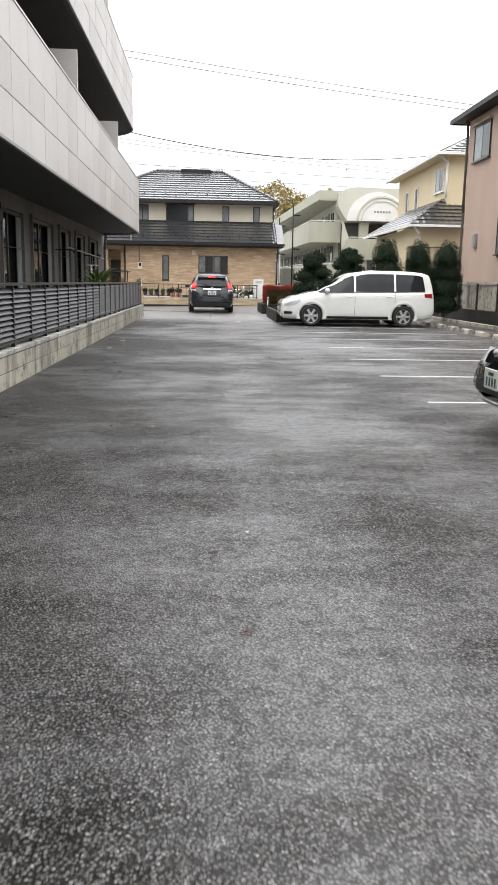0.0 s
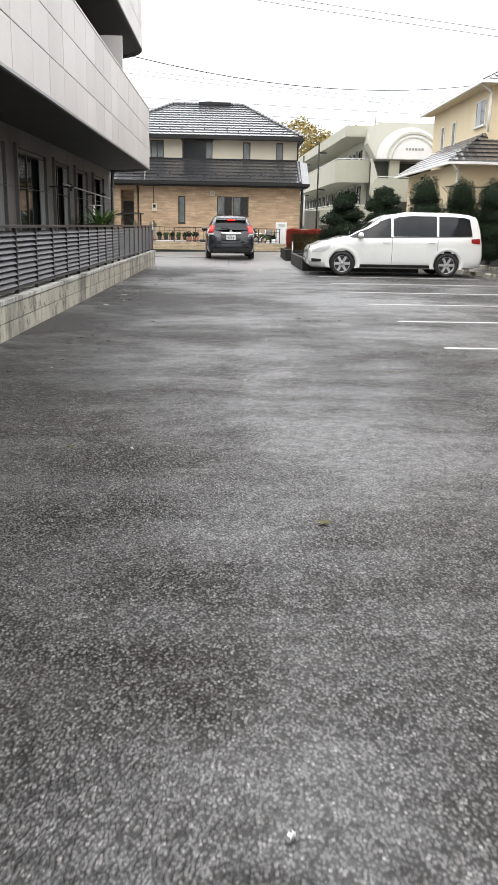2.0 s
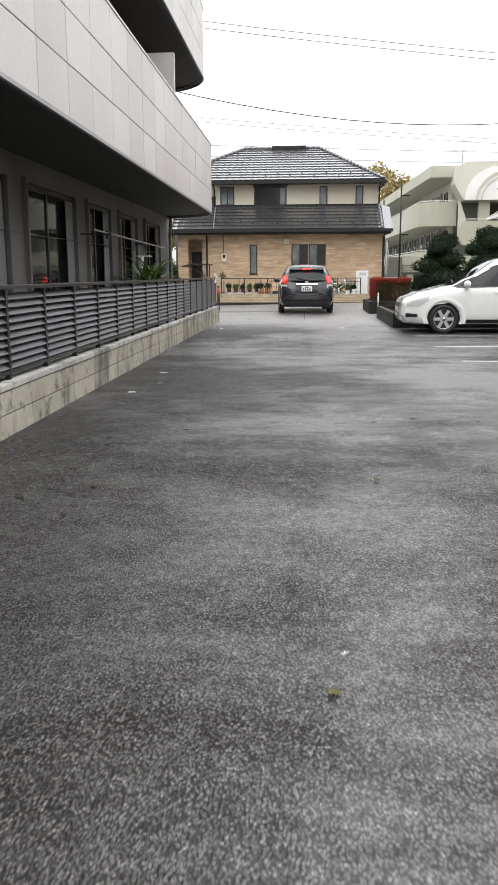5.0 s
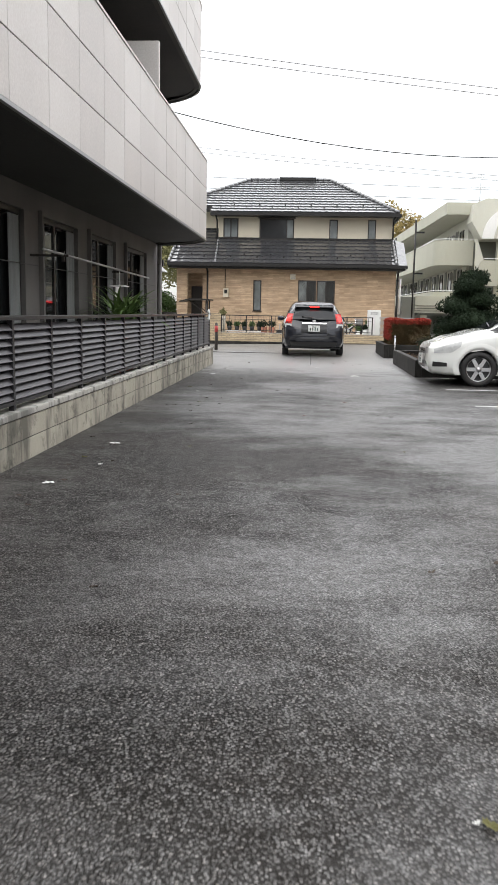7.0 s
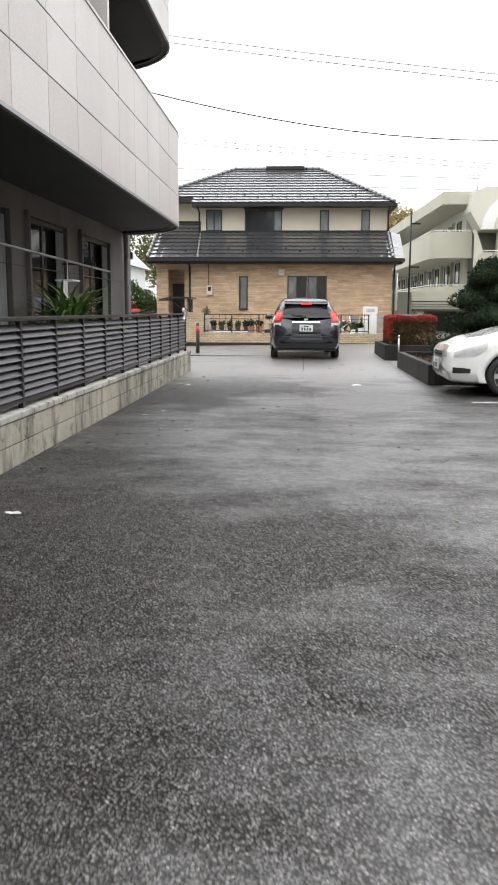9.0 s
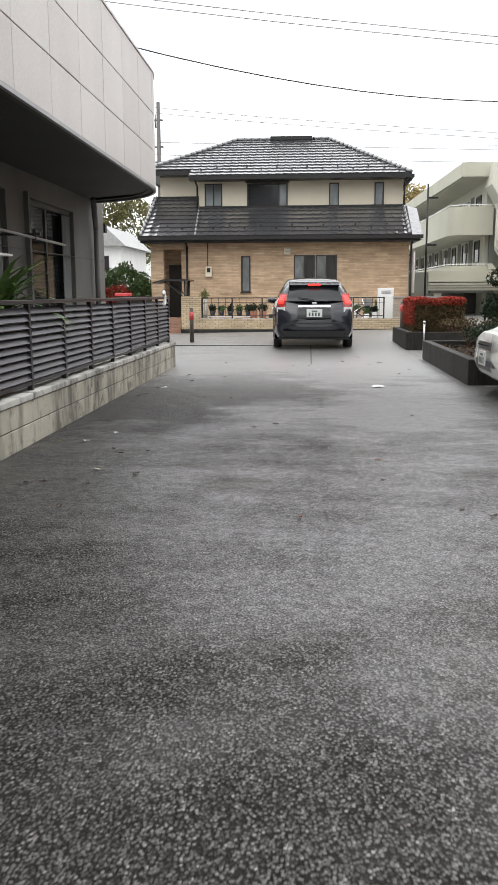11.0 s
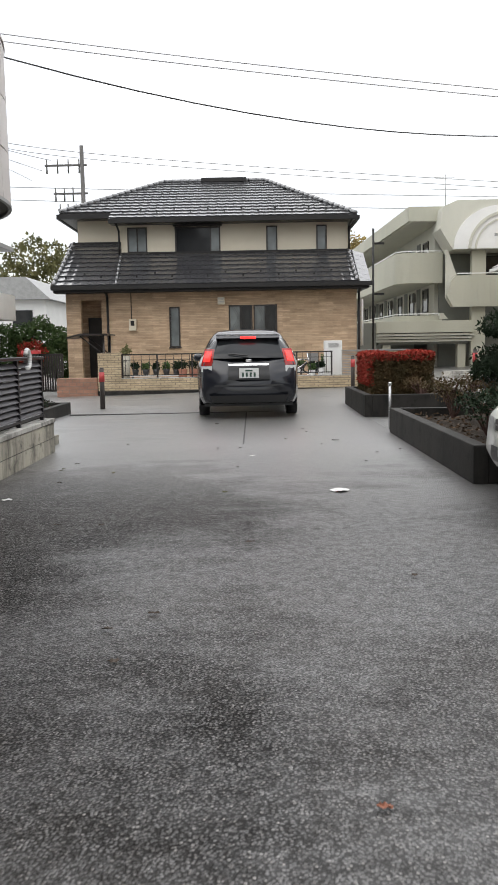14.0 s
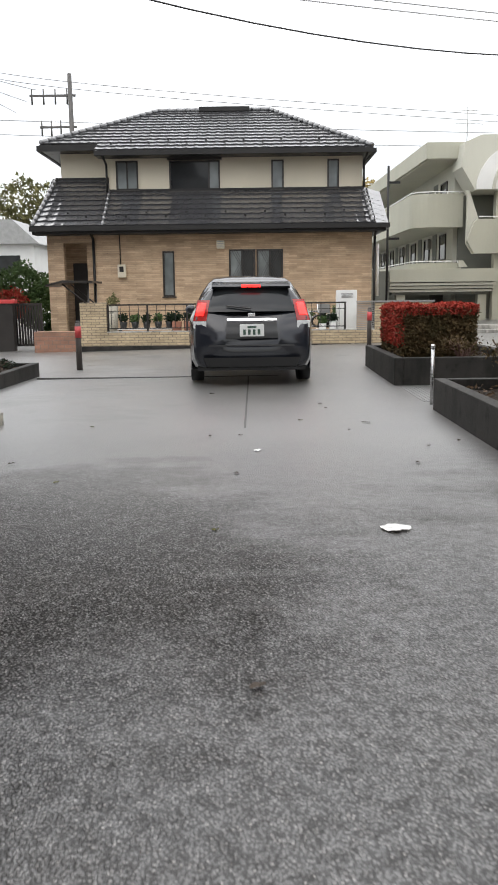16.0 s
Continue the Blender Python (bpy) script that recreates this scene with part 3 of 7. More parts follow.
fence = thing("fence", "dark bronze louvred aluminium fence on the low wall", "fence")
FXF = FX - 0.075
POST_Y = [30.47 - 0.965 * i for i in range(27)]
post_me = mesh_of("post", B(-0.022, 0.022, -0.022, 0.022, 0.41, 1.115, bevel=0.003), M_FENCE)
bm = box(bmesh.new(), -0.004, 0.004, -0.925, 0.0, -0.031, 0.031)
bmesh.ops.rotate(bm, verts=bm.verts, cent=(0, 0, 0), matrix=Matrix.Rotation(radians(-38), 3, "Y"))
slat_me = mesh_of("slat", bm, M_SLAT)
for y in POST_Y:
    part("post", post_me, None, fence, "", False, (FXF, y, 0))
for y in POST_Y[:-1]:
    for k in range(10):
        part("slat", slat_me, None, fence, "", False, (FXF + random.uniform(-0.001, 0.001), y - 0.02, 0.52 + 0.06 * k))
part("top_rail", B(FXF - 0.045, FXF + 0.045, POST_Y[-1], POST_Y[0] + 0.03, 1.116, 1.15, bevel=0.006), M_FENCE, fence)
part("bottom_rail", B(FXF - 0.02, FXF + 0.02, POST_Y[-1], POST_Y[0], 0.455, 0.485), M_FENCE, fence)

# ---- things behind the fence ----
solo("terrace_slab", B(WX + 0.005, FX - 0.16, Y0, YC, -0.05, 0.12), M_CONC, "concrete slab behind the low wall", "floor", kind="structure")
pole = thing("laundry_pole", "thin steel laundry pole hung on brackets under the balcony", "laundry pole")
part("pole", tube(bmesh.new(), (-3.07, 21.4, 1.9), (-3.07, 27.8, 1.82), 0.016), M_GREYMETAL, pole, "bright steel pole", True)
for y in (22.2, 26.6):
    part("bracket", boxes((WX, -3.0, y - 0.015, y + 0.015, 1.86, 1.89), (-3.09, -3.05, y - 0.012, y + 0.012, 1.8, 1.93)), M_FRAME, pole)
hanger = thing("peg_hanger", "white peg hanger on the laundry pole", "hanger")
part("frame", boxes((-3.19, -2.95, 25.15, 25.17, 1.58, 1.60), (-3.19, -2.95, 25.5, 25.52, 1.58, 1.60), (-3.19, -3.17, 25.17, 25.5, 1.58, 1.60), (-2.97, -2.95, 25.17, 25.5, 1.58, 1.60), (-3.075, -3.065, 25.33, 25.34, 1.6, 1.84)), M_WHITE, hanger)
part("cloth", boxes((-3.12, -3.1, 25.2, 25.45, 1.36, 1.58)), M_WHITE, hanger)

# white loop hung over the end of the fence
bm = bmesh.new()
loop = [Vector((FX + 0.02, 29.62 + 0.09 * math.cos(a), 1.13 + 0.10 * math.sin(a))) for a in [radians(v) for v in range(-120, 151, 18)]]
for a, b in zip(loop, loop[1:]):
    tube(bm, a, b, 0.022, seg=8)
solo("hanging_hook", bm, M_WHITE, "white plastic hook hung over the fence rail", "hook", smooth=True)

# ---- house across the road ----
def roof_tiles(bm, eave_a, eave_b, up, inside, w=0.30, e=0.34):
    """Curved interlocking tiles over a sloping plane: along the eave from a to b, up the slope by the vector up, where inside(x, y) holds."""
    a, b, up = Vector(eave_a), Vector(eave_b), Vector(up)
    along, slope = (b - a).normalized(), up.normalized()
    n = along.cross(slope).normalized()
    if n.z < 0:
        n = -n
    prof = [(0.0, 0.028), (0.10, 0.036), (0.2, 0.030), (0.32, 0.012), (0.55, 0.002), (0.8, 0.004), (0.93, 0.018), (1.0, 0.028)]
    for r in range(int(up.length / e) + 1):
        for c in range(int((b - a).length / w) + 1):
            o = a + along * (c * w) + slope * (r * e)
            mid = o + along * (w / 2) + slope * (e / 2)
            if not inside(mid.x, mid.y):
                continue
            lift = 0.012 + random.uniform(0, 0.002)
            low = [bm.verts.new(o + along * (u * w) + n * (0.4 * h + 0.028 + lift)) for u, h in prof]
            high = [bm.verts.new(o + along * (u * w) + slope * (e + 0.02) + n * (0.38 * h + 0.002)) for u, h in prof]
            foot = [bm.verts.new(o + along * (u * w) + n * (0.4 * h - 0.004)) for u, h in prof]
            for i in range(len(prof) - 1):
                bm.faces.new((low[i], low[i + 1], high[i + 1], high[i]))
                bm.faces.new((foot[i], foot[i + 1], low[i + 1], low[i]))
    return bm


def ridge_caps(bm, a, b, r=0.09, piece=0.32):
    a, b = Vector(a), Vector(b)
    n = max(1, int((b - a).length / piece))
    for i in range(n):
        p, q = a.lerp(b, i / n), a.lerp(b, (i + 1.08) / n)
        tube(bm, p, q, r, r * 0.9, 10)
    return bm


house = thing("house", "two-storey tan brick and cream house with wet dark tiled roofs", "house")
BY, UY, UY2 = 48.4, 49.8, 50.6


def house_walls():
    bm = bmesh.new()
    holes = [(-2.47, -2.12, 1.25, 2.57), (-0.5, 1.1, 1.66, 2.6)]
    # front wall with the openings left out
    box(bm, -4.55, -2.47, BY, BY + 0.2, -0.3, 3.15)
    box(bm, -2.12, -0.5, BY, BY + 0.2, -0.3, 3.15)
    box(bm, 1.1, 3.73, BY, BY + 0.2, -0.3, 3.15)
    for a, b, lo, hi in holes:
        box(bm, a, b, BY, BY + 0.2, -0.3, lo)
        box(bm, a, b, BY, BY + 0.2, hi, 3.15)
    box(bm, -5.88, -5.40, BY, BY + 0.3, -0.3, 3.15)
    box(bm, -5.40, -4.55, BY, BY + 0.2, 2.84, 3.15)
    box(bm, 3.53, 3.73, BY + 0.2, 58.0, -0.3, 3.15)
    box(bm, -5.88, -5.68, BY + 0.3, 58.0, -0.3, 3.15)
    box(bm, -5.68, -4.55, BY + 1.2, BY + 1.4, -0.3, 3.15)
    box(bm, -4.75, -4.55, BY + 0.2, BY + 1.2, -0.3, 3.15)
    box(bm, -5.68, 3.53, 57.8, 58.0, -0.3, 3.15)
    return bm


part("brick_wall", house_walls(), M_BRICK, house, "tan brick tile wall with streaks of lighter and darker courses")
UPWIN = [(-3.98, -3.3, 4.5, 5.36), (-2.34, -0.78, 4.46, 5.35), (0.80, 1.18, 4.48, 5.34), (2.52, 2.88, 4.48, 5.34)]


def upper_walls():
    bm = bmesh.new()
    x = -4.2
    for a, b, lo, hi in UPWIN:
        box(bm, x, a, UY, UY + 0.15, 3.9, 5.75)
        box(bm, a, b, UY, UY + 0.15, 3.9, lo)
        box(bm, a, b, UY, UY + 0.15, hi, 5.75)
        x = b
    box(bm, x, 3.6, UY, UY + 0.15, 3.9, 5.75)
    box(bm, -5.85, -4.2, UY2, UY2 + 0.15, 3.9, 6.0)
    box(bm, -4.2, -4.05, UY + 0.15, UY2 + 0.15, 3.9, 5.9)
    box(bm, 3.45, 3.6, UY + 0.15, 58, 3.16, 5.7)
    box(bm, -5.85, -5.7, UY2 + 0.15, 58, 3.16, 5.9)
    box(bm, -5.7, 3.45, 57.85, 58, 3.16, 5.9)
    return bm


part("upper_wall", upper_walls(), M_CREAM, house, "cream rendered upper wall")


def window(parent, a, b, lo, hi, y, glass, mullions=(), bars=0, label="dark framed window", depth=0.06, out=0.03, name="window"):
    f = 0.045
    win = part(name, boxes((a, a + f, y - out, y + depth, lo, hi), (b - f, b, y - out, y + depth, lo, hi), (a + f, b - f, y - out, y + depth, hi - f, hi), (a + f, b - f, y - out, y + depth, lo, lo + f)), M_FRAME, parent, label)
    part("sill", B(a - 0.04, b + 0.04, y - out - 0.03, y + 0.02, lo - 0.035, lo - 0.002), M_FRAME, win)
    xs = [a + f, *mullions, b - f]
    for i, (p, q) in enumerate(zip(xs, xs[1:])):
        part("pane", B(p + 0.004, q - 0.004, y + 0.02 + 0.006 * (i % 2), y + 0.028 + 0.006 * (i % 2), lo + f, hi - f), glass[i % len(glass)], win)
    for mx in mullions:
        part("mullion", B(mx - 0.025, mx + 0.025, y - 0.01, y + 0.045, lo + f, hi - f), M_FRAME, win)
    for i in range(bars):
        # diagonal lattice grille in front of the panes
        bm = bmesh.new()
        span = hi - lo - 2 * f
        for k in range(-5, 12):
            x0 = a + f + k * (b - a) / 12
            for s in (1, -1):
                p0, p1 = [x0, lo + f], [x0 + s * span * 0.55, hi - f]
                if min(p0[0], p1[0]) < a + f or max(p0[0], p1[0]) > b - f:
                    continue
                tube(bm, (p0[0], y - 0.022, p0[1]), (p1[0], y - 0.022, p1[1]), 0.006, seg=6)
        part("grille", bm, M_FRAME, win)
    return win


window(house, *UPWIN[0], UY, (M_GLASSPALE,), (-3.64,))
window(house, *UPWIN[1], UY, (M_GLASS, M_GLASSPALE), (-1.12,))
window(house, *UPWIN[2], UY, (M_GLASSPALE,))
window(house, *UPWIN[3], UY, (M_GLASSPALE,))
window(house, -2.47, -2.12, 1.25, 2.57, BY, (M_GLASSPALE,), (), 0, "tall narrow brown framed window")
window(house, -0.5, 0.28, 1.66, 2.6, BY, (M_GLASSPALE, M_GLASS), (-0.11,), 1, "brown framed window with a lattice grille")
window(house, 0.32, 1.1, 1.66, 2.6, BY, (M_GLASSPALE, M_GLASS), (0.71,), 1, "brown framed window with a lattice grille")
part("window_post", B(0.281, 0.319, BY, BY + 0.2, 1.66, 2.6), M_BRICK, house)
part("shutter_box", B(-2.4, -0.72, UY - 0.07, UY - 0.034, 5.36, 5.46), M_FRAME, house)

# roofs
S1 = 0.585
S2 = 0.42
bm = bmesh.new()
low_z = lambda y: 3.26 + S1 * (y - 47.8)
prism(bm, [(47.8, low_z(47.8) - 0.06), (47.8, low_z(47.8)), (UY, low_z(UY)), (UY, low_z(UY) - 0.06)], "x", -4.2, 3.62)
prism(bm, [(47.8, low_z(47.8) - 0.06), (47.8, low_z(47.8)), (UY2, low_z(UY2)), (UY2, low_z(UY2) - 0.06)], "x", -6.15, -4.2)
low_roof = part("lower_roof", bm, M_TILE, house, "lower pent roof of dark wet interlocking tiles")
bm = bmesh.new()
up_len = math.hypot(UY2 - 47.8, low_z(UY2) - low_z(47.8))
upv = Vector((0, 1, S1)).normalized() * up_len
roof_tiles(bm, (-6.15, 47.78, 3.26), (3.62, 47.78, 3.26), upv, lambda x, y: -6.15 < x < 3.68 and y < (UY2 if x < -4.2 else UY) - 0.02)
tagged(part("roof_tiles", bm, M_TILE, low_roof), kind="stuff")
bm = bmesh.new()
quad(bm, (3.62, 47.8, 3.26), (4.14, 47.8, 3.10), (4.1, 58.0, 3.10), (3.62, 58.0, 3.6))
quad(bm, (3.62, 47.8, 3.26), (3.62, UY, low_z(UY)), (3.62, 58, low_z(UY)), (4.14, 58, 3.12))
for i in range(7):
    for j in range(3):
        p = Vector((3.62, 47.82 + 0.3 * i, 3.27 + 0.3 * i * S1)) + Vector((0.175 * j, 0, -0.055 * j - 0.0 * i))
        quad(bm, p + Vector((0, 0, 0.03)), p + Vector((0.18, 0, -0.02)), p + Vector((0.18, 0.31, 0.31 * S1 - 0.02 + 0.0)), p + Vector((0, 0.31, 0.31 * S1 + 0.02)))
part("side_tiles", bm, M_TILE, low_roof)
for a, b, r in (((3.66, 47.8, 3.31), (3.62, UY, low_z(UY) + 0.05), 0.07), ((-6.14, 47.8, 3.30), (-6.0, UY2, low_z(UY2) + 0.04), 0.08), ((-4.12, 47.85, 3.31), (-4.2, UY, low_z(UY) + 0.04), 0.05)):
    part("verge_cap", ridge_caps(bmesh.new(), a, b, r), M_TILE, low_roof, "", True)
part("flashing", boxes((-4.2, 3.6, UY - 0.05, UY - 0.004, low_z(UY) - 0.02, low_z(UY) + 0.09), (-6.0, -4.2, UY2 - 0.05, UY2 - 0.004, low_z(UY2) - 0.02, low_z(UY2) + 0.09)), M_GUTTER, low_roof)
part("gutter", boxes((-6.2, 4.14, 47.68, 47.80, 3.13, 3.26)), M_GUTTER, house, "black half-round eaves gutter")
part("eave_board", boxes((-6.15, 4.05, 47.805, 48.39, 3.05, 3.13)), M_GUTTER, house)

RID_Y, RID_Z = 54.2, 7.66
up_z = lambda y: 5.58 + S2 * (y - 49.2)
EAVE2 = 50.0
bm = bmesh.new()
quad(bm, (-4.5, 49.2, up_z(49.2)), (3.81, 49.2, up_z(49.2)), (0.85, RID_Y, up_z(RID_Y)), (-3.1, RID_Y, up_z(RID_Y)), (-6.3, EAVE2, up_z(EAVE2)), (-4.5, EAVE2, up_z(EAVE2)))
quad(bm, (3.81, 49.2, up_z(49.2)), (3.81, 59.2, up_z(49.2)), (0.85, RID_Y, up_z(RID_Y)))
quad(bm, (-6.3, EAVE2, up_z(EAVE2)), (-3.1, RID_Y, up_z(RID_Y)), (-6.3, 59.2, up_z(EAVE2)))
quad(bm, (-6.3, 59.2, up_z(EAVE2)), (-3.1, RID_Y, up_z(RID_Y)), (0.85, RID_Y, up_z(RID_Y)), (3.81, 59.2, up_z(49.2)))
up_roof = part("upper_roof", bm, M_TILE, house, "hipped upper roof of dark wet tiles with snow guards")


def on_upper(x, y):
    t = (y - 49.2) / (RID_Y - 49.2)
    right = 3.81 + (0.85 - 3.81) * t
    if x < -4.5:
        return y > EAVE2 and x > -6.3 + (y - EAVE2) * (3.2 / (RID_Y - EAVE2))
    return y < RID_Y - 0.05 and x < right and x > -6.3 + max(0.0, y - EAVE2) * (3.2 / (RID_Y - EAVE2))


bm = bmesh.new()
roof_tiles(bm, (-6.3, 49.17, 5.58), (3.81, 49.17, 5.58), Vector((0, 1, S2)).normalized() * math.hypot(5.0, 2.1), on_upper, e=0.42)
tagged(part("roof_tiles", bm, M_TILE, up_roof), kind="stuff")
bm = ridge_caps(bmesh.new(), (3.8, 49.2, up_z(49.2) + 0.05), (0.85, RID_Y, up_z(RID_Y) + 0.05), 0.085)
ridge_caps(bm, (-6.3, EAVE2, up_z(EAVE2) + 0.05), (-3.1, RID_Y, up_z(RID_Y) + 0.05), 0.085)
ridge_caps(bm, (-3.1, RID_Y, up_z(RID_Y) + 0.05), (0.85, RID_Y, up_z(RID_Y) + 0.05), 0.09)
part("ridge_cap", bm, M_TILE, up_roof, "", True)
part("ridge_vent", B(-1.65, 0.14, RID_Y - 0.17, RID_Y + 0.17, up_z(RID_Y) - 0.02, up_z(RID_Y) + 0.15, bevel=0.02), M_GUTTER, up_roof, "black raised ridge ventilator")
part("gutter", boxes((-4.5, 3.83, 49.06, 49.19, 5.42, 5.56), (-6.32, -4.51, EAVE2 - 0.14, EAVE2 - 0.01, 5.70, 5.88), (3.835, 3.93, 49.1, 59.2, 5.42, 5.54), (-6.42, -6.325, EAVE2 - 0.1, 59.2, 5.70, 5.86)), M_GUTTER, house)
part("soffit", boxes((-4.5, 3.8, 49.195, UY - 0.002, 5.43, 5.50), (-6.3, -4.5, EAVE2, UY2 - 0.002, 5.72, 5.78), (3.6, 3.8, UY, 58, 5.43, 5.5), (-6.3, -5.86, UY2, 58, 5.72, 5.78)), M_FRAME, house)
guard = mesh_of("snow_guard", box(bmesh.new(), -0.03, 0.03, -0.02, 0.02, 0.0, 0.075, bevel=0.006), M_GUTTER)
for i in range(14):
    part("snow_guard", guard, None, up_roof, "", False, (-4.1 + 0.58 * i, 49.75 + (0.26 if i % 2 else 0), up_z(49.75 + (0.26 if i % 2 else 0)) + 0.03))
for i in range(17):
    part("snow_guard", guard, None, low_roof, "", False, (-5.8 + 0.58 * i, 48.2 + (0.2 if i % 2 else 0), low_z(48.2 + (0.2 if i % 2 else 0)) + 0.03))


def pipe(pts, r, parent, mat, name="downpipe", label=""):
    bm = bmesh.new()
    for a, b in zip(pts, pts[1:]):
        tube(bm, a, b, r, seg=10)
    return part(name, bm, mat, parent, label, True)


pipe([(3.68, 49.12, 5.45), (3.64, UY - 0.06, 5.3), (3.64, UY - 0.06, 4.4)], 0.035, house, M_GUTTER)
pipe([(-4.28, 49.15, 5.45), (-4.26, UY - 0.06, 5.25), (-4.26, UY - 0.06, 4.45)], 0.035, house, M_GUTTER)
pipe([(3.80, 47.75, 3.15), (3.80, BY - 0.05, 2.95), (3.80, BY - 0.05, 0.0)], 0.04, house, M_GUTTER)
pipe([(-4.5, 47.75, 3.15), (-4.5, BY - 0.05, 2.95), (-4.5, BY - 0.05, 0.0)], 0.04, house, M_GUTTER)
pipe([(3.98, BY + 0.6, 2.75), (3.98, BY + 0.6, 1.2)], 0.05, house, M_WHITE, "downpipe", "white downpipe")
meter = part("meter_box", B(-3.8, -3.56, BY - 0.13, BY - 0.002, 1.82, 2.2, bevel=0.015), M_CREAM, house, "cream electricity meter box")
part("meter_glass", B(-3.74, -3.62, BY - 0.14, BY - 0.13, 1.98, 2.14), M_GUTTER, meter)
pipe([(-3.72, BY - 0.03, 3.1), (-3.72, BY - 0.03, 2.2)], 0.014, house, M_GUTTER, "conduit")
vent = part("vent_hood", B(-0.86, -0.62, BY - 0.16, BY - 0.002, 2.62, 2.86, bevel=0.03), M_CREAM, house, "cream kitchen vent hood")
part("louvre", boxes(*[(-0.83, -0.65, BY - 0.165, BY - 0.16, 2.66 + 0.05 * k, 2.68 + 0.05 * k) for k in range(4)]), M_GREYMETAL, vent)
door = part("front_door", B(-5.38, -4.77, BY + 1.12, BY + 1.19, 0.15, 2.3, bevel=0.01), M_FRAME, house, "dark brown front door in a recess")
part("door_handle", tube(bmesh.new(), (-4.9, BY + 1.09, 1.0), (-4.9, BY + 1.09, 1.35), 0.015), M_GREYMETAL, door, "", True)
part("porch_step", B(-5.4, -4.56, BY - 0.5, BY + 1.1, -0.3, 0.14, bevel=0.01), M_CONCCAP, house)

# carport-like glass canopy by the entrance
canopy = thing("gate_canopy", "small dark metal canopy on slanting struts beside the entrance", "canopy")
part("roof", prism(bmesh.new(), [(-5.35, 1.55), (-5.35, 1.6), (-4.9, 1.71), (-4.1, 1.69), (-4.1, 1.64), (-4.9, 1.65)], "y", 45.8, 47.3), M_FRAME, canopy)
for y in (46.0, 47.1):
    part("post", tube(bmesh.new(), (-4.25, y, -0.08), (-4.25, y, 1.66), 0.03), M_FRAME, canopy, "", True)
    part("strut", tube(bmesh.new(), (-4.25, y, 1.05), (-4.95, y, 1.62), 0.02), M_FRAME, canopy, "", True)

# garden wall, pier and railing
GY = 43.9
garden_wall = thing("garden_wall", "low yellow brick garden wall with a taller end pier", "wall")
part("footing", B(-4.08, 4.6, GY - 0.012, GY + 0.2, -0.4, 0.055), M_DARKCONC, garden_wall, "dark damp footing")
part("pier", B(-4.06, -3.41, GY, GY + 0.2, -0.3, 1.12, bevel=0.008), M_BRICKYEL, garden_wall, "yellow brick pier")
part("wall", B(-3.41, 4.6, GY + 0.002, GY + 0.18, 0.02, 0.385, bevel=0.006), M_BRICKYEL, garden_wall)
part("coping", B(-3.41, 3.2, GY - 0.004, GY + 0.19, 0.386, 0.41), M_CONCCAP, garden_wall)
part("return_wall", boxes((3.2, 4.6, GY + 0.003, GY + 0.18, 0.386, 1.05)), M_BRICKYEL, garden_wall)
part("return_coping", boxes((2.75, 4.65, GY - 0.02, GY + 0.22, 1.05, 1.09)), M_GREYMETAL, garden_wall)
part("mesh_panel", boxes(*[(2.75, 3.2, GY + 0.07, GY + 0.09, 0.43 + 0.045 * k, 0.455 + 0.045 * k) for k in range(14)]), M_GREYMETAL, garden_wall)
step_wall = solo("planting_bed", B(-5.25, -4.1, GY + 0.1, GY + 0.5, -0.3, 0.42, bevel=0.01), M_BRICKRED, "small red brown brick planting bed by the gate", "planter")
railing = thing("railing", "thin black metal garden railing on the brick wall", "railing")
part("top_rail", boxes((-3.4, 2.5, GY + 0.07, GY + 0.11, 1.04, 1.075)), M_FRAME, railing)
part("bottom_rail", boxes((-3.4, 2.5, GY + 0.075, GY + 0.105, 0.47, 0.495)), M_FRAME, railing)
part("middle_rail", boxes((-3.4, 2.5, GY + 0.08, GY + 0.10, 0.90, 0.915)), M_FRAME, railing)
for i in range(7):
    x = -3.38 + 0.975 * i
    part("post", B(x - 0.022, x + 0.022, GY + 0.065, GY + 0.115, 0.41, 1.07), M_FRAME, railing)
bar = mesh_of("bar", B(-0.007, 0.007, -0.007, 0.007, 0.48, 1.05), M_FRAME)
for i in range(26):
    part("bar", bar, None, railing, "", False, (-3.3 + 0.225 * i, GY + 0.09, 0))
gate = thing("gate", "closed black metal gate with close vertical bars", "gate")
part("gate_frame", boxes((-6.5, -5.35, 45.3, 45.35, 0.0, 0.06), (-6.5, -5.35, 45.3, 45.35, 1.06, 1.12), (-6.5, -6.44, 45.3, 45.35, 0.06, 1.06), (-5.41, -5.35, 45.3, 45.35, 0.06, 1.06)), M_FRAME, gate)
for i in range(14):
    part("bar", B(-6.43 + 0.073 * i, -6.38 + 0.073 * i, 45.31, 45.34, 0.06, 1.06), M_FRAME, gate)

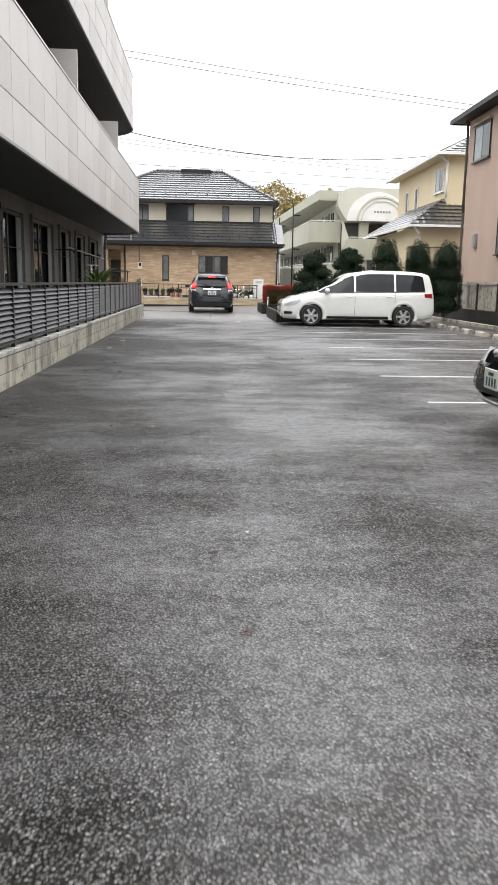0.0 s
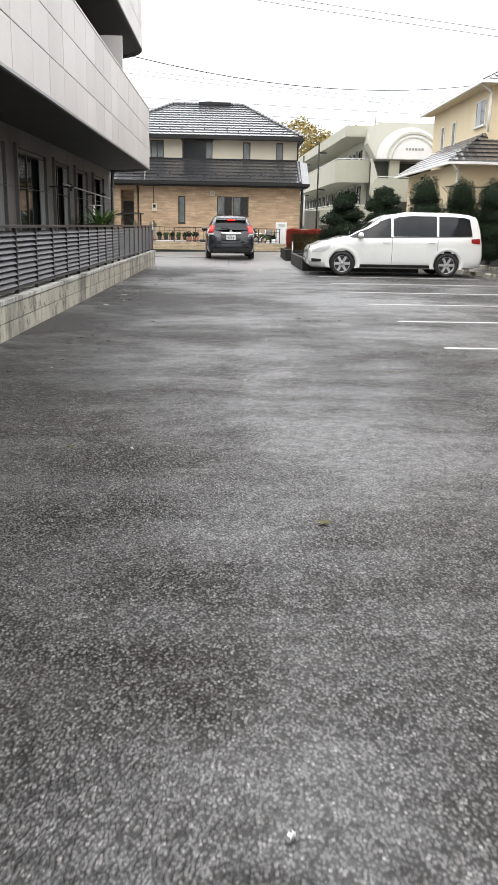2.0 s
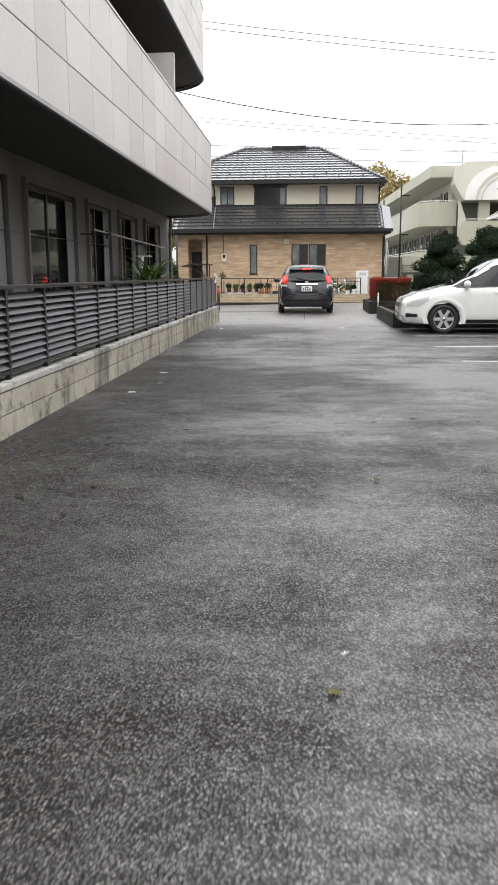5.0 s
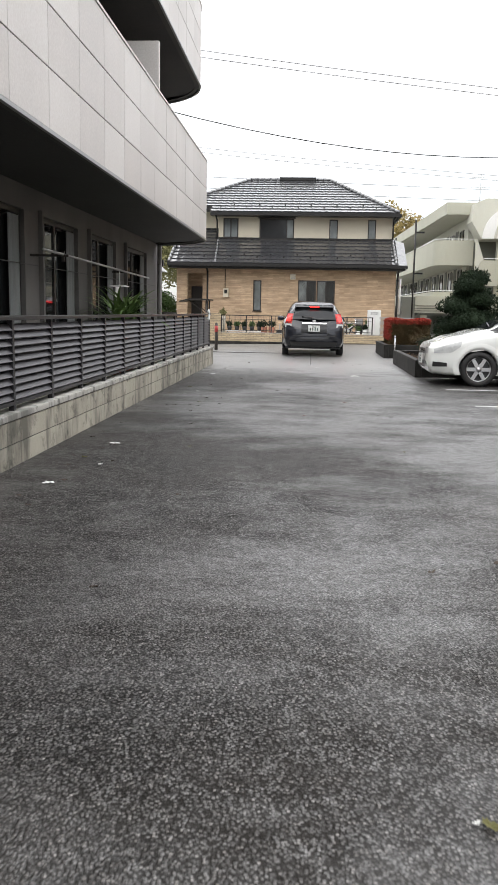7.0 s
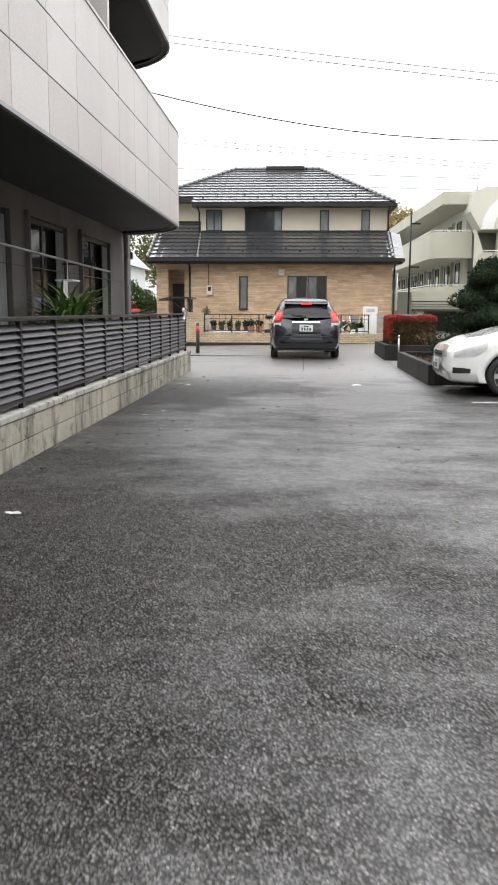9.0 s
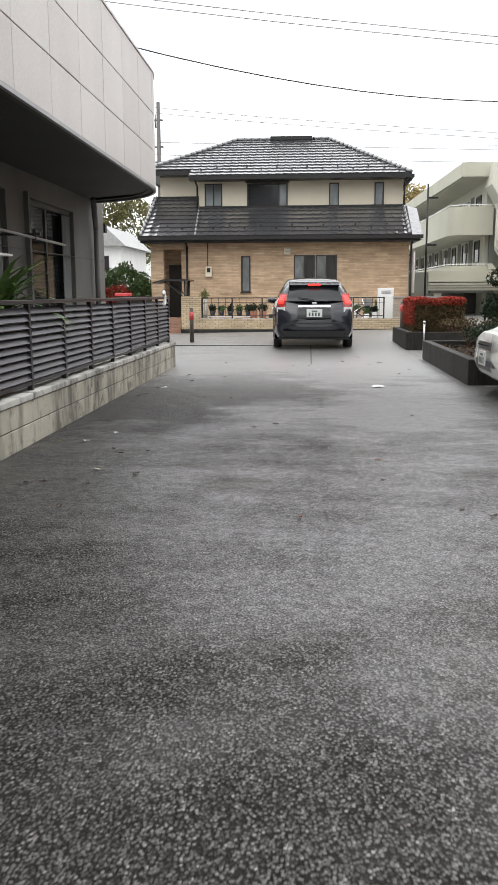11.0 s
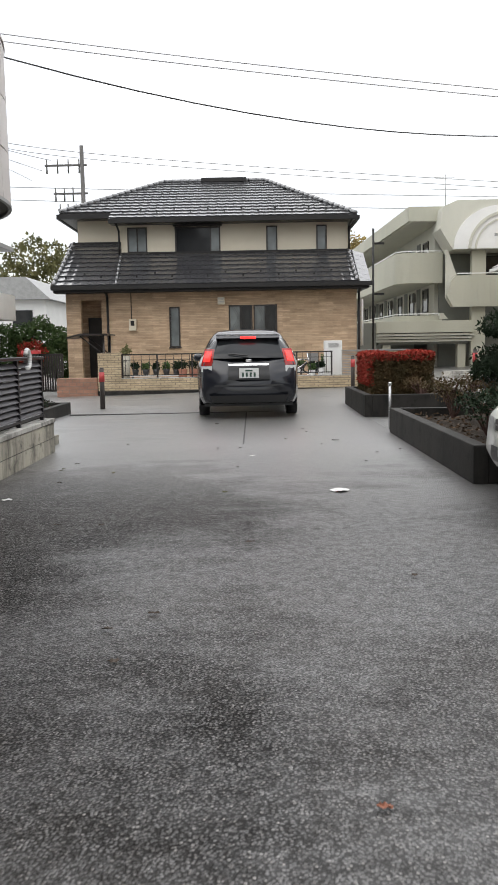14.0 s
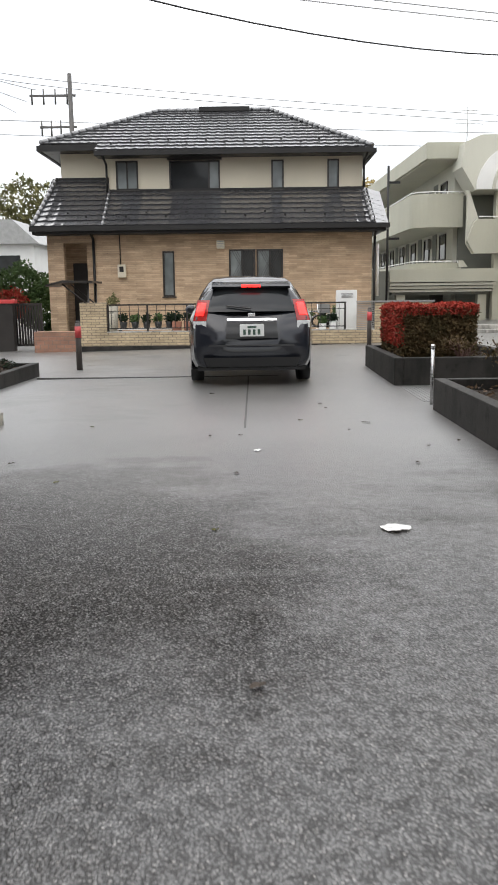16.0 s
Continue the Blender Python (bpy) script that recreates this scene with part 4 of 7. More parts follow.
# ---- planting ----
def leaf_mesh(name, points, size, mat, seed=1, aspect=0.55, tilt=1.0):
    """One mesh of many small leaves, each a bent pair of quads turned at random."""
    rng = np.random.default_rng(seed)
    p = np.asarray(points, float)
    n = len(p)
    d = rng.normal(size=(n, 3))
    d[:, 2] *= tilt
    d /= np.linalg.norm(d, axis=1)[:, None]
    s = np.cross(d, rng.normal(size=(n, 3)))
    s /= np.linalg.norm(s, axis=1)[:, None]
    up = np.cross(d, s)
    ln = (size * rng.uniform(0.6, 1.35, n))[:, None]
    w = ln * aspect * 0.5
    verts = np.stack([p, p + d * ln * 0.45 + s * w, p + d * ln + up * ln * 0.12, p + d * ln * 0.45 - s * w], 1).reshape(-1, 3)
    faces = np.arange(n * 4).reshape(-1, 4)
    me = bpy.data.meshes.new(name)
    me.from_pydata(verts.tolist(), [], faces.tolist())
    me.materials.append(mat)
    return me


def in_blobs(blobs, n, seed, shell=0.55):
    """Points in a cloud of ellipsoids (x, y, z, rx, ry, rz), thicker towards their skins."""
    rng = np.random.default_rng(seed)
    vol = np.array([b[3] * b[4] + b[4] * b[5] + b[3] * b[5] for b in blobs])
    pick = rng.choice(len(blobs), n, p=vol / vol.sum())
    d = rng.normal(size=(n, 3))
    d /= np.linalg.norm(d, axis=1)[:, None]
    r = rng.uniform(shell, 1.0, n) ** 0.7
    b = np.array(blobs)[pick]
    return b[:, :3] + d * r[:, None] * b[:, 3:] * (1 + 0.13 * np.sin(7 * d[:, :1] + pick[:, None]))


def limbs(bm, base, top, r, seed, reach, count=7):
    rng = random.Random(seed)
    base, top = Vector(base), Vector(top)
    mid = base.lerp(top, 0.5) + Vector((rng.uniform(-0.1, 0.1), rng.uniform(-0.1, 0.1), 0)) * r * 6
    tube(bm, base, mid, r, r * 0.75, 9)
    tube(bm, mid, top, r * 0.75, r * 0.35, 9)
    for i in range(count):
        a = rng.uniform(0, 6.28)
        s = mid.lerp(top, rng.uniform(-0.4, 0.9))
        e = s + Vector((math.cos(a) * reach, math.sin(a) * reach, reach * rng.uniform(0.1, 0.7))) * rng.uniform(0.6, 1.0)
        tube(bm, s, e, r * 0.35, r * 0.12, 6)
    return bm


def tree(name, label, loc, height, blobs, n, size, mat, seed, trunk=0.12, group="", category="tree"):
    t = thing(name, label, category, loc, 0, group)
    part("trunk", limbs(bmesh.new(), (0, 0, -0.05), (0, 0, height * 0.8), trunk, seed, max(b[3] for b in blobs) * 0.8), M_BARK, t, "", True)
    part("crown", leaf_mesh("crown", in_blobs(blobs, n, seed), size, mat, seed), None, t)
    return t


# cloud-pruned conifers along the back of the bays: flat-bottomed pads of needles on bare limbs
def pruned_conifer(label, loc, pads, n, seed):
    t = thing("pruned_conifer", label, "tree", loc, 0, "pruned conifers")
    top = max(p[2] for p in pads)
    bm = tube(bmesh.new(), (0, 0, -0.05), (0.03, 0, top), 0.075, 0.03, 9)
    for px, py, pz, *_ in pads:
        tube(bm, (0.01, 0, max(0.1, pz - 0.35)), (px, py, pz - 0.05), 0.032, 0.015, 7)
    part("trunk", bm, M_BARK, t, "", True)
    rng = np.random.default_rng(seed)
    which = rng.integers(0, len(pads), n)
    d = rng.normal(size=(n, 3))
    d /= np.linalg.norm(d, axis=1)[:, None]
    p = np.array(pads)[which]
    d[:, 2] = np.where(d[:, 2] < 0, d[:, 2] * 0.45, d[:, 2])
    lump = 1 + 0.10 * np.sin(9 * d[:, :1] + which[:, None]) + 0.08 * np.cos(11 * d[:, 1:2] + 2 * which[:, None])
    pts = p[:, :3] + d * p[:, 3:] * lump * rng.uniform(0.82, 1.04, n)[:, None]
    part("needles", leaf_mesh("needles", pts, 0.06, M_LEAFDARK, seed, 0.35), None, t)
    bm = bmesh.new()
    for px, py, pz, rx, ry, rz in pads:
        made = bmesh.ops.create_icosphere(bm, subdivisions=2, radius=1.0)["verts"]
        for v in made:
            k = 0.80 + 0.06 * math.sin(5 * v.co.x + 7 * v.co.y)
            v.co = Vector((px + v.co.x * rx * k, py + v.co.y * ry * k, pz + (v.co.z if v.co.z > 0 else 0.4 * v.co.z) * rz * k))
    tagged(part("inner_growth", bm, M_LEAFDARK, t, "", True), kind="stuff")
    return t


CONIFER = "dark green cloud-pruned conifer behind the parked cars"
for i, (x, y, h, w) in enumerate(((3.62, 30.5, 2.2, 0.54), (4.8, 30.6, 2.35, 0.58))):
    rg = random.Random(70 + i)
    pads = []
    for k in range(9):
        f, a = k / 8, 2.4 * k + i
        r = w * (0.82 - 0.25 * f)
        q = w * 0.85 * (1 - 0.8 * f)
        pads.append((math.cos(a) * q, math.sin(a) * q, 0.45 + (h - 0.95) * f, r * rg.uniform(0.9, 1.15), r * rg.uniform(0.9, 1.15), r * 0.72))
    pruned_conifer(CONIFER, (x, y, 0.3), pads, 21000, 60 + i)
for i, (x, y, h, w) in enumerate(((6.1, 30.6, 2.35, 0.58), (7.15, 30.7, 2.3, 0.56), (8.2, 30.8, 2.3, 0.58))):
    rg = random.Random(90 + i)
    pads = [(rg.uniform(-0.12, 0.12), rg.uniform(-0.1, 0.1), 0.35 + (h - 0.8) * k / 3, w * (1.0, 1.02, 0.95, 0.72)[k], w * 0.9, 0.62) for k in range(4)]
    pruned_conifer("dense dark green clipped conifer behind the parked cars", (x, y, 0.2), pads, 16000, 64 + i)

# concrete planters
def planter(label, x0, x1, y0, y1, h, t=0.13):
    p = thing("planter", label, "planter", (x0, y0, 0))
    w, d = x1 - x0, y1 - y0
    for a in ((0, t, 0, d), (w - t, w, 0, d), (t, w - t, 0, t), (t, w - t, d - t, d)):
        part("side", B(a[0], a[1], a[2], a[3], -0.12, h, bevel=0.012), M_DARKCONC, p)
    nx, ny = max(4, int(w / 0.09)), max(4, int(d / 0.09))
    bm = bmesh.new()
    grid = [[bm.verts.new((t + (w - 2 * t) * i / nx, t + (d - 2 * t) * j / ny, h - 0.11 + 0.05 * noise.noise(Vector((3.1 * i * w / nx + x0, 3.1 * j * d / ny + y0, 0))) + 0.02 * noise.noise(Vector((11.0 * i * w / nx, 11.0 * j * d / ny, 4))))) for j in range(ny + 1)] for i in range(nx + 1)]
    for q, r in zip(grid, grid[1:]):
        for k in range(ny):
            bm.faces.new((q[k], r[k], r[k + 1], q[k + 1]))
    part("soil", bm, M_SOIL, p, "dark wet soil")
    rg2 = np.random.default_rng(int(10 * y0 + 100))
    m = int(60 * w * d)
    spots = np.stack([t + (w - 2 * t) * rg2.random(m), t + (d - 2 * t) * rg2.random(m), np.full(m, h - 0.075)], 1)
    tagged(part("leaf_litter", leaf_mesh("leaf_litter", spots, 0.06, M_LITTER, int(y0), 0.5, 0.25), None, p, "brown leaf litter on the soil"), kind="stuff")
    return p


planter("dark mossy concrete planter holding a clipped red-topped hedge", 2.15, 4.1, 34.75, 37.75, 0.38)
planter("long dark mossy concrete planter with bare shrubs", 2.17, 5.4, 27.95, 32.35, 0.34)
planter("low dark concrete planter at the corner of the low wall", -5.4, -3.32, 33.0, 37.0, 0.2)
planter("dark concrete planter beside the steps of the apartments", 5.9, 8.2, 39.5, 41.5, 0.38)

# clipped hedge with red young leaves on top
rng = np.random.default_rng(5)
HX0, HX1, HY0, HY1, HZ0, HZ1 = 2.36, 3.5, 35.6, 37.3, 0.36, 1.06


def box_points(n, x0, x1, y0, y1, z0, z1, depth, faces):
    out = []
    per = n // len(faces)
    for f in faces:
        u, v, d = rng.random(per), rng.random(per), rng.random(per) * depth
        if f == "top":
            out.append(np.stack([x0 + u * (x1 - x0), y0 + v * (y1 - y0), z1 - d + 0.03 * np.sin(9 * u)], 1))
        elif f in ("x0", "x1"):
            out.append(np.stack([(x0 + d) if f == "x0" else (x1 - d), y0 + u * (y1 - y0), z0 + v * (z1 - z0)], 1))
        else:
            out.append(np.stack([x0 + u * (x1 - x0), (y0 + d) if f == "y0" else (y1 - d), z0 + v * (z1 - z0)], 1))
    return np.concatenate(out)


hedge = thing("hedge", "clipped box hedge, brown green with bright red young leaves on top", "hedge", (0, 0, 0))
part("core", B(HX0 + 0.12, HX1 - 0.12, HY0 + 0.12, HY1 - 0.12, 0.32, HZ1 - 0.1), M_LEAFBROWN, hedge)
part("leaves", leaf_mesh("leaves", box_points(30000, HX0, HX1, HY0, HY1, HZ0, HZ1 - 0.02, 0.16, ("x0", "x1", "y0", "y1")), 0.045, M_LEAFBROWN, 8), None, hedge)
part("red_leaves", leaf_mesh("red_leaves", np.concatenate([box_points(13000, HX0, HX1, HY0, HY1, HZ0, HZ1, 0.07, ("top",)),
     box_points(9000, HX0 - 0.01, HX1, HY0, HY1, 0.5, HZ1, 0.07, ("x0",)), box_points(4000, HX0, HX1, HY0, HY1, HZ1 - 0.12, HZ1, 0.05, ("y0", "x1", "y1"))]), 0.045, M_LEAFRED, 9), None, hedge, "bright red young leaves")


def shrub(label, loc, r, h, mat, seed, n=900, twigs=22, size=0.04, category="shrub"):
    rg = random.Random(seed)
    t = thing("shrub", label, category, loc)
    bm = bmesh.new()
    tips = []
    for i in range(twigs):
        a, q = rg.uniform(0, 6.28), rg.uniform(0.2, 1) * r
        tip = Vector((math.cos(a) * q, math.sin(a) * q, h * rg.uniform(0.6, 1)))
        mid = tip * 0.5 + Vector((rg.uniform(-0.05, 0.05), rg.uniform(-0.05, 0.05), 0.05))
        tube(bm, (0, 0, -0.03), mid, 0.012, 0.009, 5)
        tube(bm, mid, tip, 0.009, 0.004, 5)
        tips.append((tip.x, tip.y, tip.z * 0.9, r * 0.35, r * 0.35, h * 0.22))
    part("stem", bm, M_TWIG, t)
    part("leaves", leaf_mesh("leaves", in_blobs(tips, n, seed, 0.1), size, mat, seed), None, t)
    return t


for i, (x, y, r, h, m, n) in enumerate(((2.85, 31.5, 0.42, 0.5, M_LEAFBROWN, 900), (3.3, 30.6, 0.45, 0.55, M_LEAFBROWN, 700), (2.75, 29.6, 0.42, 0.5, M_LEAFDARK, 1500), (2.8, 28.6, 0.45, 0.6, M_LEAFDARK, 1800), (3.9, 31.6, 0.5, 0.5, M_LEAFBROWN, 600), (3.2, 35.3, 0.3, 0.35, M_LEAFBROWN, 500), (4.2, 35.7, 0.3, 0.4, M_LEAFBROWN, 500))):
    shrub("half-bare red brown shrub in a planter" if m is M_LEAFBROWN else "small dark green shrub in a planter", (x, y, 0.27), r, h, m, 80 + i, n)
shrub("low dark green plants in the corner planter", (-4.2, 34.6, 0.12), 0.5, 0.22, M_LEAFBROWN, 95, 700)
shrub("low plants at the edge of the planter", (-3.8, 36.2, 0.12), 0.4, 0.2, M_LEAFDARK, 96, 500)
shrub("green shrub by the apartment steps", (8.6, 47.5, 0.0), 0.7, 0.9, M_LEAFGREEN, 97, 1500, 14, 0.09)
shrub("pale flowering shrub by the apartment steps", (6.4, 40.2, 0.3), 0.35, 0.75, M_SHEET, 98, 500, 10, 0.05)
shrub("round dark green shrub by the apartment steps", (7.0, 40.6, 0.3), 0.45, 0.9, M_LEAFDARK, 99, 1500, 12, 0.07)

# fan palm in a pot behind the fence
palm = thing("potted_palm", "bushy green potted palm on the terrace behind the fence", "potted plant", (-2.85, 24.6, 0.12))
part("pot", tube(bmesh.new(), (0, 0, 0), (0, 0, 0.75), 0.15, 0.2, 16), M_TERRA, palm, "", True)
bm = bmesh.new()
rg = random.Random(3)
for i in range(170):
    a, e, ln = rg.uniform(0, 6.28), rg.uniform(0.3, 1.4), rg.uniform(0.7, 1.05)
    side = Vector((-math.sin(a), math.cos(a), 0)) * 0.022
    prev, w0 = Vector((rg.uniform(-0.08, 0.08), rg.uniform(-0.3, 0.3), 0.8)), 0.6
    for k in range(5):
        ang = e - 0.28 * k
        nxt = prev + Vector((math.cos(a) * math.cos(ang), math.sin(a) * math.cos(ang), math.sin(ang))) * ln / 5
        w1 = (0.9, 1.0, 0.85, 0.55, 0.08)[k]
        quad(bm, prev - side * w0, prev + side * w0, nxt + side * w1, nxt - side * w1)
        prev, w0 = nxt, w1
part("fronds", bm, M_PALM, palm, "arching green blades")

# trees and bushes in the distance
tree("tree", "olive autumn tree far behind the neighbouring houses", (-18.0, 92, 0), 9.5, [(-2.5, 0, 6.5, 3, 3, 2.4), (2.2, 1, 7.2, 3.2, 3, 2.6), (0, 0, 9, 2.5, 2.5, 1.8), (4.5, 0, 5.5, 2.4, 2.4, 2), (-5, 0, 5.2, 2.2, 2.2, 1.9)], 9000, 0.34, M_LEAFOLIVE, 21, 0.3, "distant trees")
tree("tree", "olive autumn tree far behind the neighbouring houses", (-11.5, 100, 0), 9.0, [(-2, 0, 6.3, 2.6, 2.6, 2.2), (2, 1, 6.0, 2.8, 2.6, 2.3), (0, 0, 8, 2.2, 2.2, 1.6)], 7000, 0.34, M_LEAFOLIVE, 22, 0.28, "distant trees")
tree("tree", "yellow autumn tree behind the tiled house", (6.0, 100, 0), 11.5, [(-2.5, 0, 9.0, 2.6, 2.4, 1.8), (1.5, 0, 10.3, 3.0, 2.6, 2.2), (4.8, 0, 9.3, 2.6, 2.4, 1.8), (8.3, 0, 10.0, 2.4, 2.4, 1.7), (-5, 0, 7.5, 2, 2, 2)], 10000, 0.34, M_LEAFYELLOW, 23, 0.3, "distant trees")
tree("bush", "large green bush with reddish tips beside the gate", (-8.4, 52.0, 0), 2.2, [(-0.8, 0, 1.2, 1.1, 1.0, 1.0), (0.6, 0.3, 1.5, 1.1, 1.0, 0.95), (1.5, 0, 0.9, 0.9, 0.9, 0.9), (-1.8, 0, 1.0, 1.1, 1, 1.0), (-3, 0.5, 1.3, 1.2, 1, 1.1)], 26000, 0.12, M_LEAFGREEN, 25, 0.09, "", "bush")
tree("bush", "red autumn bush beside the gate", (-7.6, 50.4, 0), 1.5, [(0, 0, 1.1, 0.55, 0.5, 0.5)], 900, 0.1, M_LEAFRED, 26, 0.05, "", "bush")

# ---- cars ----
def lerp_table(table, x):
    for (x0, *a), (x1, *b) in zip(table, table[1:]):
        if x <= x1:
            t = min(1.0, max(0.0, (x - x0) / (x1 - x0)))
            t = t * t * (3 - 2 * t) * 0.5 + t * 0.5
            return [p + (q - p) * t for p, q in zip(a, b)]
    return list(table[-1][1:])


class CarShape:
    """A lofted car body: front at x = 0, rear at x = length. The table gives x, top height, belt height, half width, half roof width, sill height."""

    def __init__(self, length, table, front_lean, rear_lean):
        self.L, self.table, self.fl, self.rl = length, table, front_lean, rear_lean

    def section(self, x):
        top, belt, w, wr, low = lerp_table(self.table, x)
        belt = min(belt, top - 0.03)
        pts = [(0.0, low), (w * 0.80, low), (w * 0.93, low + 0.03), (w * 0.985, low + 0.14), (w, low + 0.5 * (belt - low)), (w * 0.995, belt - 0.07), (w * 0.96, belt)]
        pts += [(w * 0.96 + (wr - w * 0.96) * 0.5, belt + (top - belt) * 0.48), (wr, belt + (top - belt) * 0.84), (wr * 0.86, belt + (top - belt) * 0.955), (wr * 0.5, top - 0.004), (0.0, top)]
        return pts

    def warp(self, x, z):
        f, r = step(1.0, 0.0, x / 0.9), step(0.0, 1.0, (x - self.L + 0.9) / 0.9)
        return x + f * lerp_table(self.fl, z)[0] + r * lerp_table(self.rl, z)[0]

    def side(self, x, z):
        """Half width of the body at this length and height."""
        pts = self.section(x)[1:]
        for (y0, z0), (y1, z1) in zip(pts, pts[1:]):
            if z0 <= z <= z1 and z1 > z0:
                return y0 + (y1 - y0) * (z - z0) / (z1 - z0)
        return pts[-2][0]

    def top(self, x, y):
        pts = self.section(x)[6:]
        for (y0, z0), (y1, z1) in zip(pts, pts[1:]):
            if y1 <= y <= y0 and y0 > y1:
                return z0 + (z1 - z0) * (y0 - y) / (y0 - y1)
        return pts[0][1]

    def shell(self, wheels, radius, n=90):
        bm = bmesh.new()
        rings = []
        for i in range(n + 1):
            x = self.L * i / n
            half = []
            sec = self.section(x)
            for (y0, z0), (y1, z1) in zip(sec, sec[1:]):
                for k in range(3):
                    half.append((y0 + (y1 - y0) * k / 3, z0 + (z1 - z0) * k / 3))
            half.append(sec[-1])
            ring = [(y, z) for y, z in half] + [(-y, z) for y, z in reversed(half[1:-1])]
            rings.append([bm.verts.new((self.warp(x, z), y, z)) for y, z in ring])
        m = len(rings[0])
        for a, b in zip(rings, rings[1:]):
            for k in range(m):
                c = [a[k], a[(k + 1) % m], b[(k + 1) % m], b[k]]
                mid = sum((v.co for v in c), Vector()) / 4
                if any(math.hypot(mid.x - wx, mid.z - wz) < radius for wx, wz in wheels) and abs(mid.y) > 0.35:
                    continue
                bm.faces.new(c)
        for ring, sign in ((rings[0], -1), (rings[-1], 1)):
            cz = sum(v.co.z for v in ring) / m
            prev = ring
            for shrink, push in ((0.96, 0.035), (0.86, 0.06), (0.5, 0.07)):
                nxt = [bm.verts.new((v.co.x + sign * push, v.co.y * shrink, cz + (v.co.z - cz) * shrink)) for v in ring]
                for k in range(m):
                    bm.faces.new((prev[k], prev[(k + 1) % m], nxt[(k + 1) % m], nxt[k]))
                prev = nxt
            bm.faces.new(prev)
        bmesh.ops.recalc_face_normals(bm, faces=bm.faces)
        return bm

    def side_patch(self, outline_lo, outline_hi, x0, x1, sgn, out=0.006, n=26, rows=6):
        """A piece of the flank between two height lines, each a table of (x, z)."""
        bm = bmesh.new()
        grid = []
        for i in range(n + 1):
            x = x0 + (x1 - x0) * i / n
            lo, hi = lerp_table(outline_lo, x)[0], lerp_table(outline_hi, x)[0]
            grid.append([bm.verts.new((self.warp(x, z), sgn * (self.side(x, z) + out), z)) for z in [lo + (hi - lo) * k / rows for k in range(rows + 1)]])
        for a, b in zip(grid, grid[1:]):
            for k in range(rows):
                bm.faces.new((a[k], b[k], b[k + 1], a[k + 1]))
        bmesh.ops.recalc_face_normals(bm, faces=bm.faces)
        return bm

    def screen(self, x0, x1, share0, share1, out=0.008, n=14, cols=12):
        """A windscreen lying on the upper surface."""
        bm = bmesh.new()
        grid = []
        for i in range(n + 1):
            x, s = x0 + (x1 - x0) * i / n, share0 + (share1 - share0) * i / n
            w = self.section(x)[6][0] * s
            row = []
            for j in range(cols + 1):
                y = w * (2 * j / cols - 1)
                z = self.top(x, abs(y))
                row.append(bm.verts.new((self.warp(x, z) - out * 0.5, y, z + out)))
            grid.append(row)
        for a, b in zip(grid, grid[1:]):
            for k in range(cols):
                bm.faces.new((a[k], a[k + 1], b[k + 1], b[k]))
        return bm

    def end_patch(self, rear, y0, y1, z0, z1, out=0.012, inset=0.0):
        """A piece on the rear or front face; the half widths may narrow from y0 at the foot to y1 at the head."""
        bm = bmesh.new()
        x = self.L if rear else 0.0
        sgn = 1 if rear else -1
        grid = []
        for i in range(9):
            z = z0 + (z1 - z0) * i / 8
            lo, hi = (y0[0] + (y0[1] - y0[0]) * i / 8, y1[0] + (y1[1] - y1[0]) * i / 8)
            full = max(0.3, self.side(x, z))
            row = []
            for j in range(11):
                y = lo + (hi - lo) * j / 10
                bulge = 0.07 * (1 - min(1.0, abs(y) / full) ** 6)
                row.append(bm.verts.new((self.warp(x, z) + sgn * (bulge + out - inset), y, z)))
            grid.append(row)
        for a, b in zip(grid, grid[1:]):
            for k in range(10):
                bm.faces.new((a[k], a[k + 1], b[k + 1], b[k]))
        bmesh.ops.recalc_face_normals(bm, faces=bm.faces)
        return bm


def ring(bm, r0, r1, y0, y1, seg=40):
    """A turned ring round the y axis."""
    vs = []
    for i in range(seg):
        a = 2 * math.pi * i / seg
        vs.append([bm.verts.new((r * math.cos(a), y, r * math.sin(a))) for r, y in ((r0, y0), (r1, y0), (r1, y1), (r0, y1))])
    for i in range(seg):
        p, q = vs[i], vs[(i + 1) % seg]
        for k in range(4):
            bm.faces.new((p[k], q[k], q[(k + 1) % 4], p[(k + 1) % 4]))
    bmesh.ops.recalc_face_normals(bm, faces=bm.faces)
    return bm


def make_wheel(car, x, y, r, sgn, spokes, rim_label):
    w = part("wheel", ring(bmesh.new(), r * 0.70, r * 0.985, -0.09, 0.09), M_RUBBER, car, "black tyre on an alloy rim", True, (x, y, r))
    bm = ring(bmesh.new(), r * 0.69, r, -0.075, 0.075)
    part("tread", bm, M_RUBBER, w, "", True)
    part("rim", ring(bmesh.new(), r * 0.66, r * 0.73, -0.07, 0.085), M_ALLOY, w, rim_label, True)
    for k in range(spokes):
        bm = prism(bmesh.new(), [(r * 0.08, -r * 0.11), (r * 0.69, -r * 0.10), (r * 0.69, r * 0.10), (r * 0.08, r * 0.11)], "y", sgn * 0.055, sgn * 0.075)
        bmesh.ops.rotate(bm, verts=bm.verts, cent=(0, 0, 0), matrix=Matrix.Rotation(2 * math.pi * k / spokes, 3, "Y"))
        part("spoke", bm, M_ALLOY, w)
    part("hub", tube(bmesh.new(), (0, sgn * 0.04, 0), (0, sgn * 0.085, 0), r * 0.16, r * 0.13, 20), M_ALLOY, w, "", True)
    part("brake_disc", tube(bmesh.new(), (0, sgn * 0.0, 0), (0, sgn * 0.02, 0), r * 0.66, None, 32), M_PLASTIC, w)
    return w


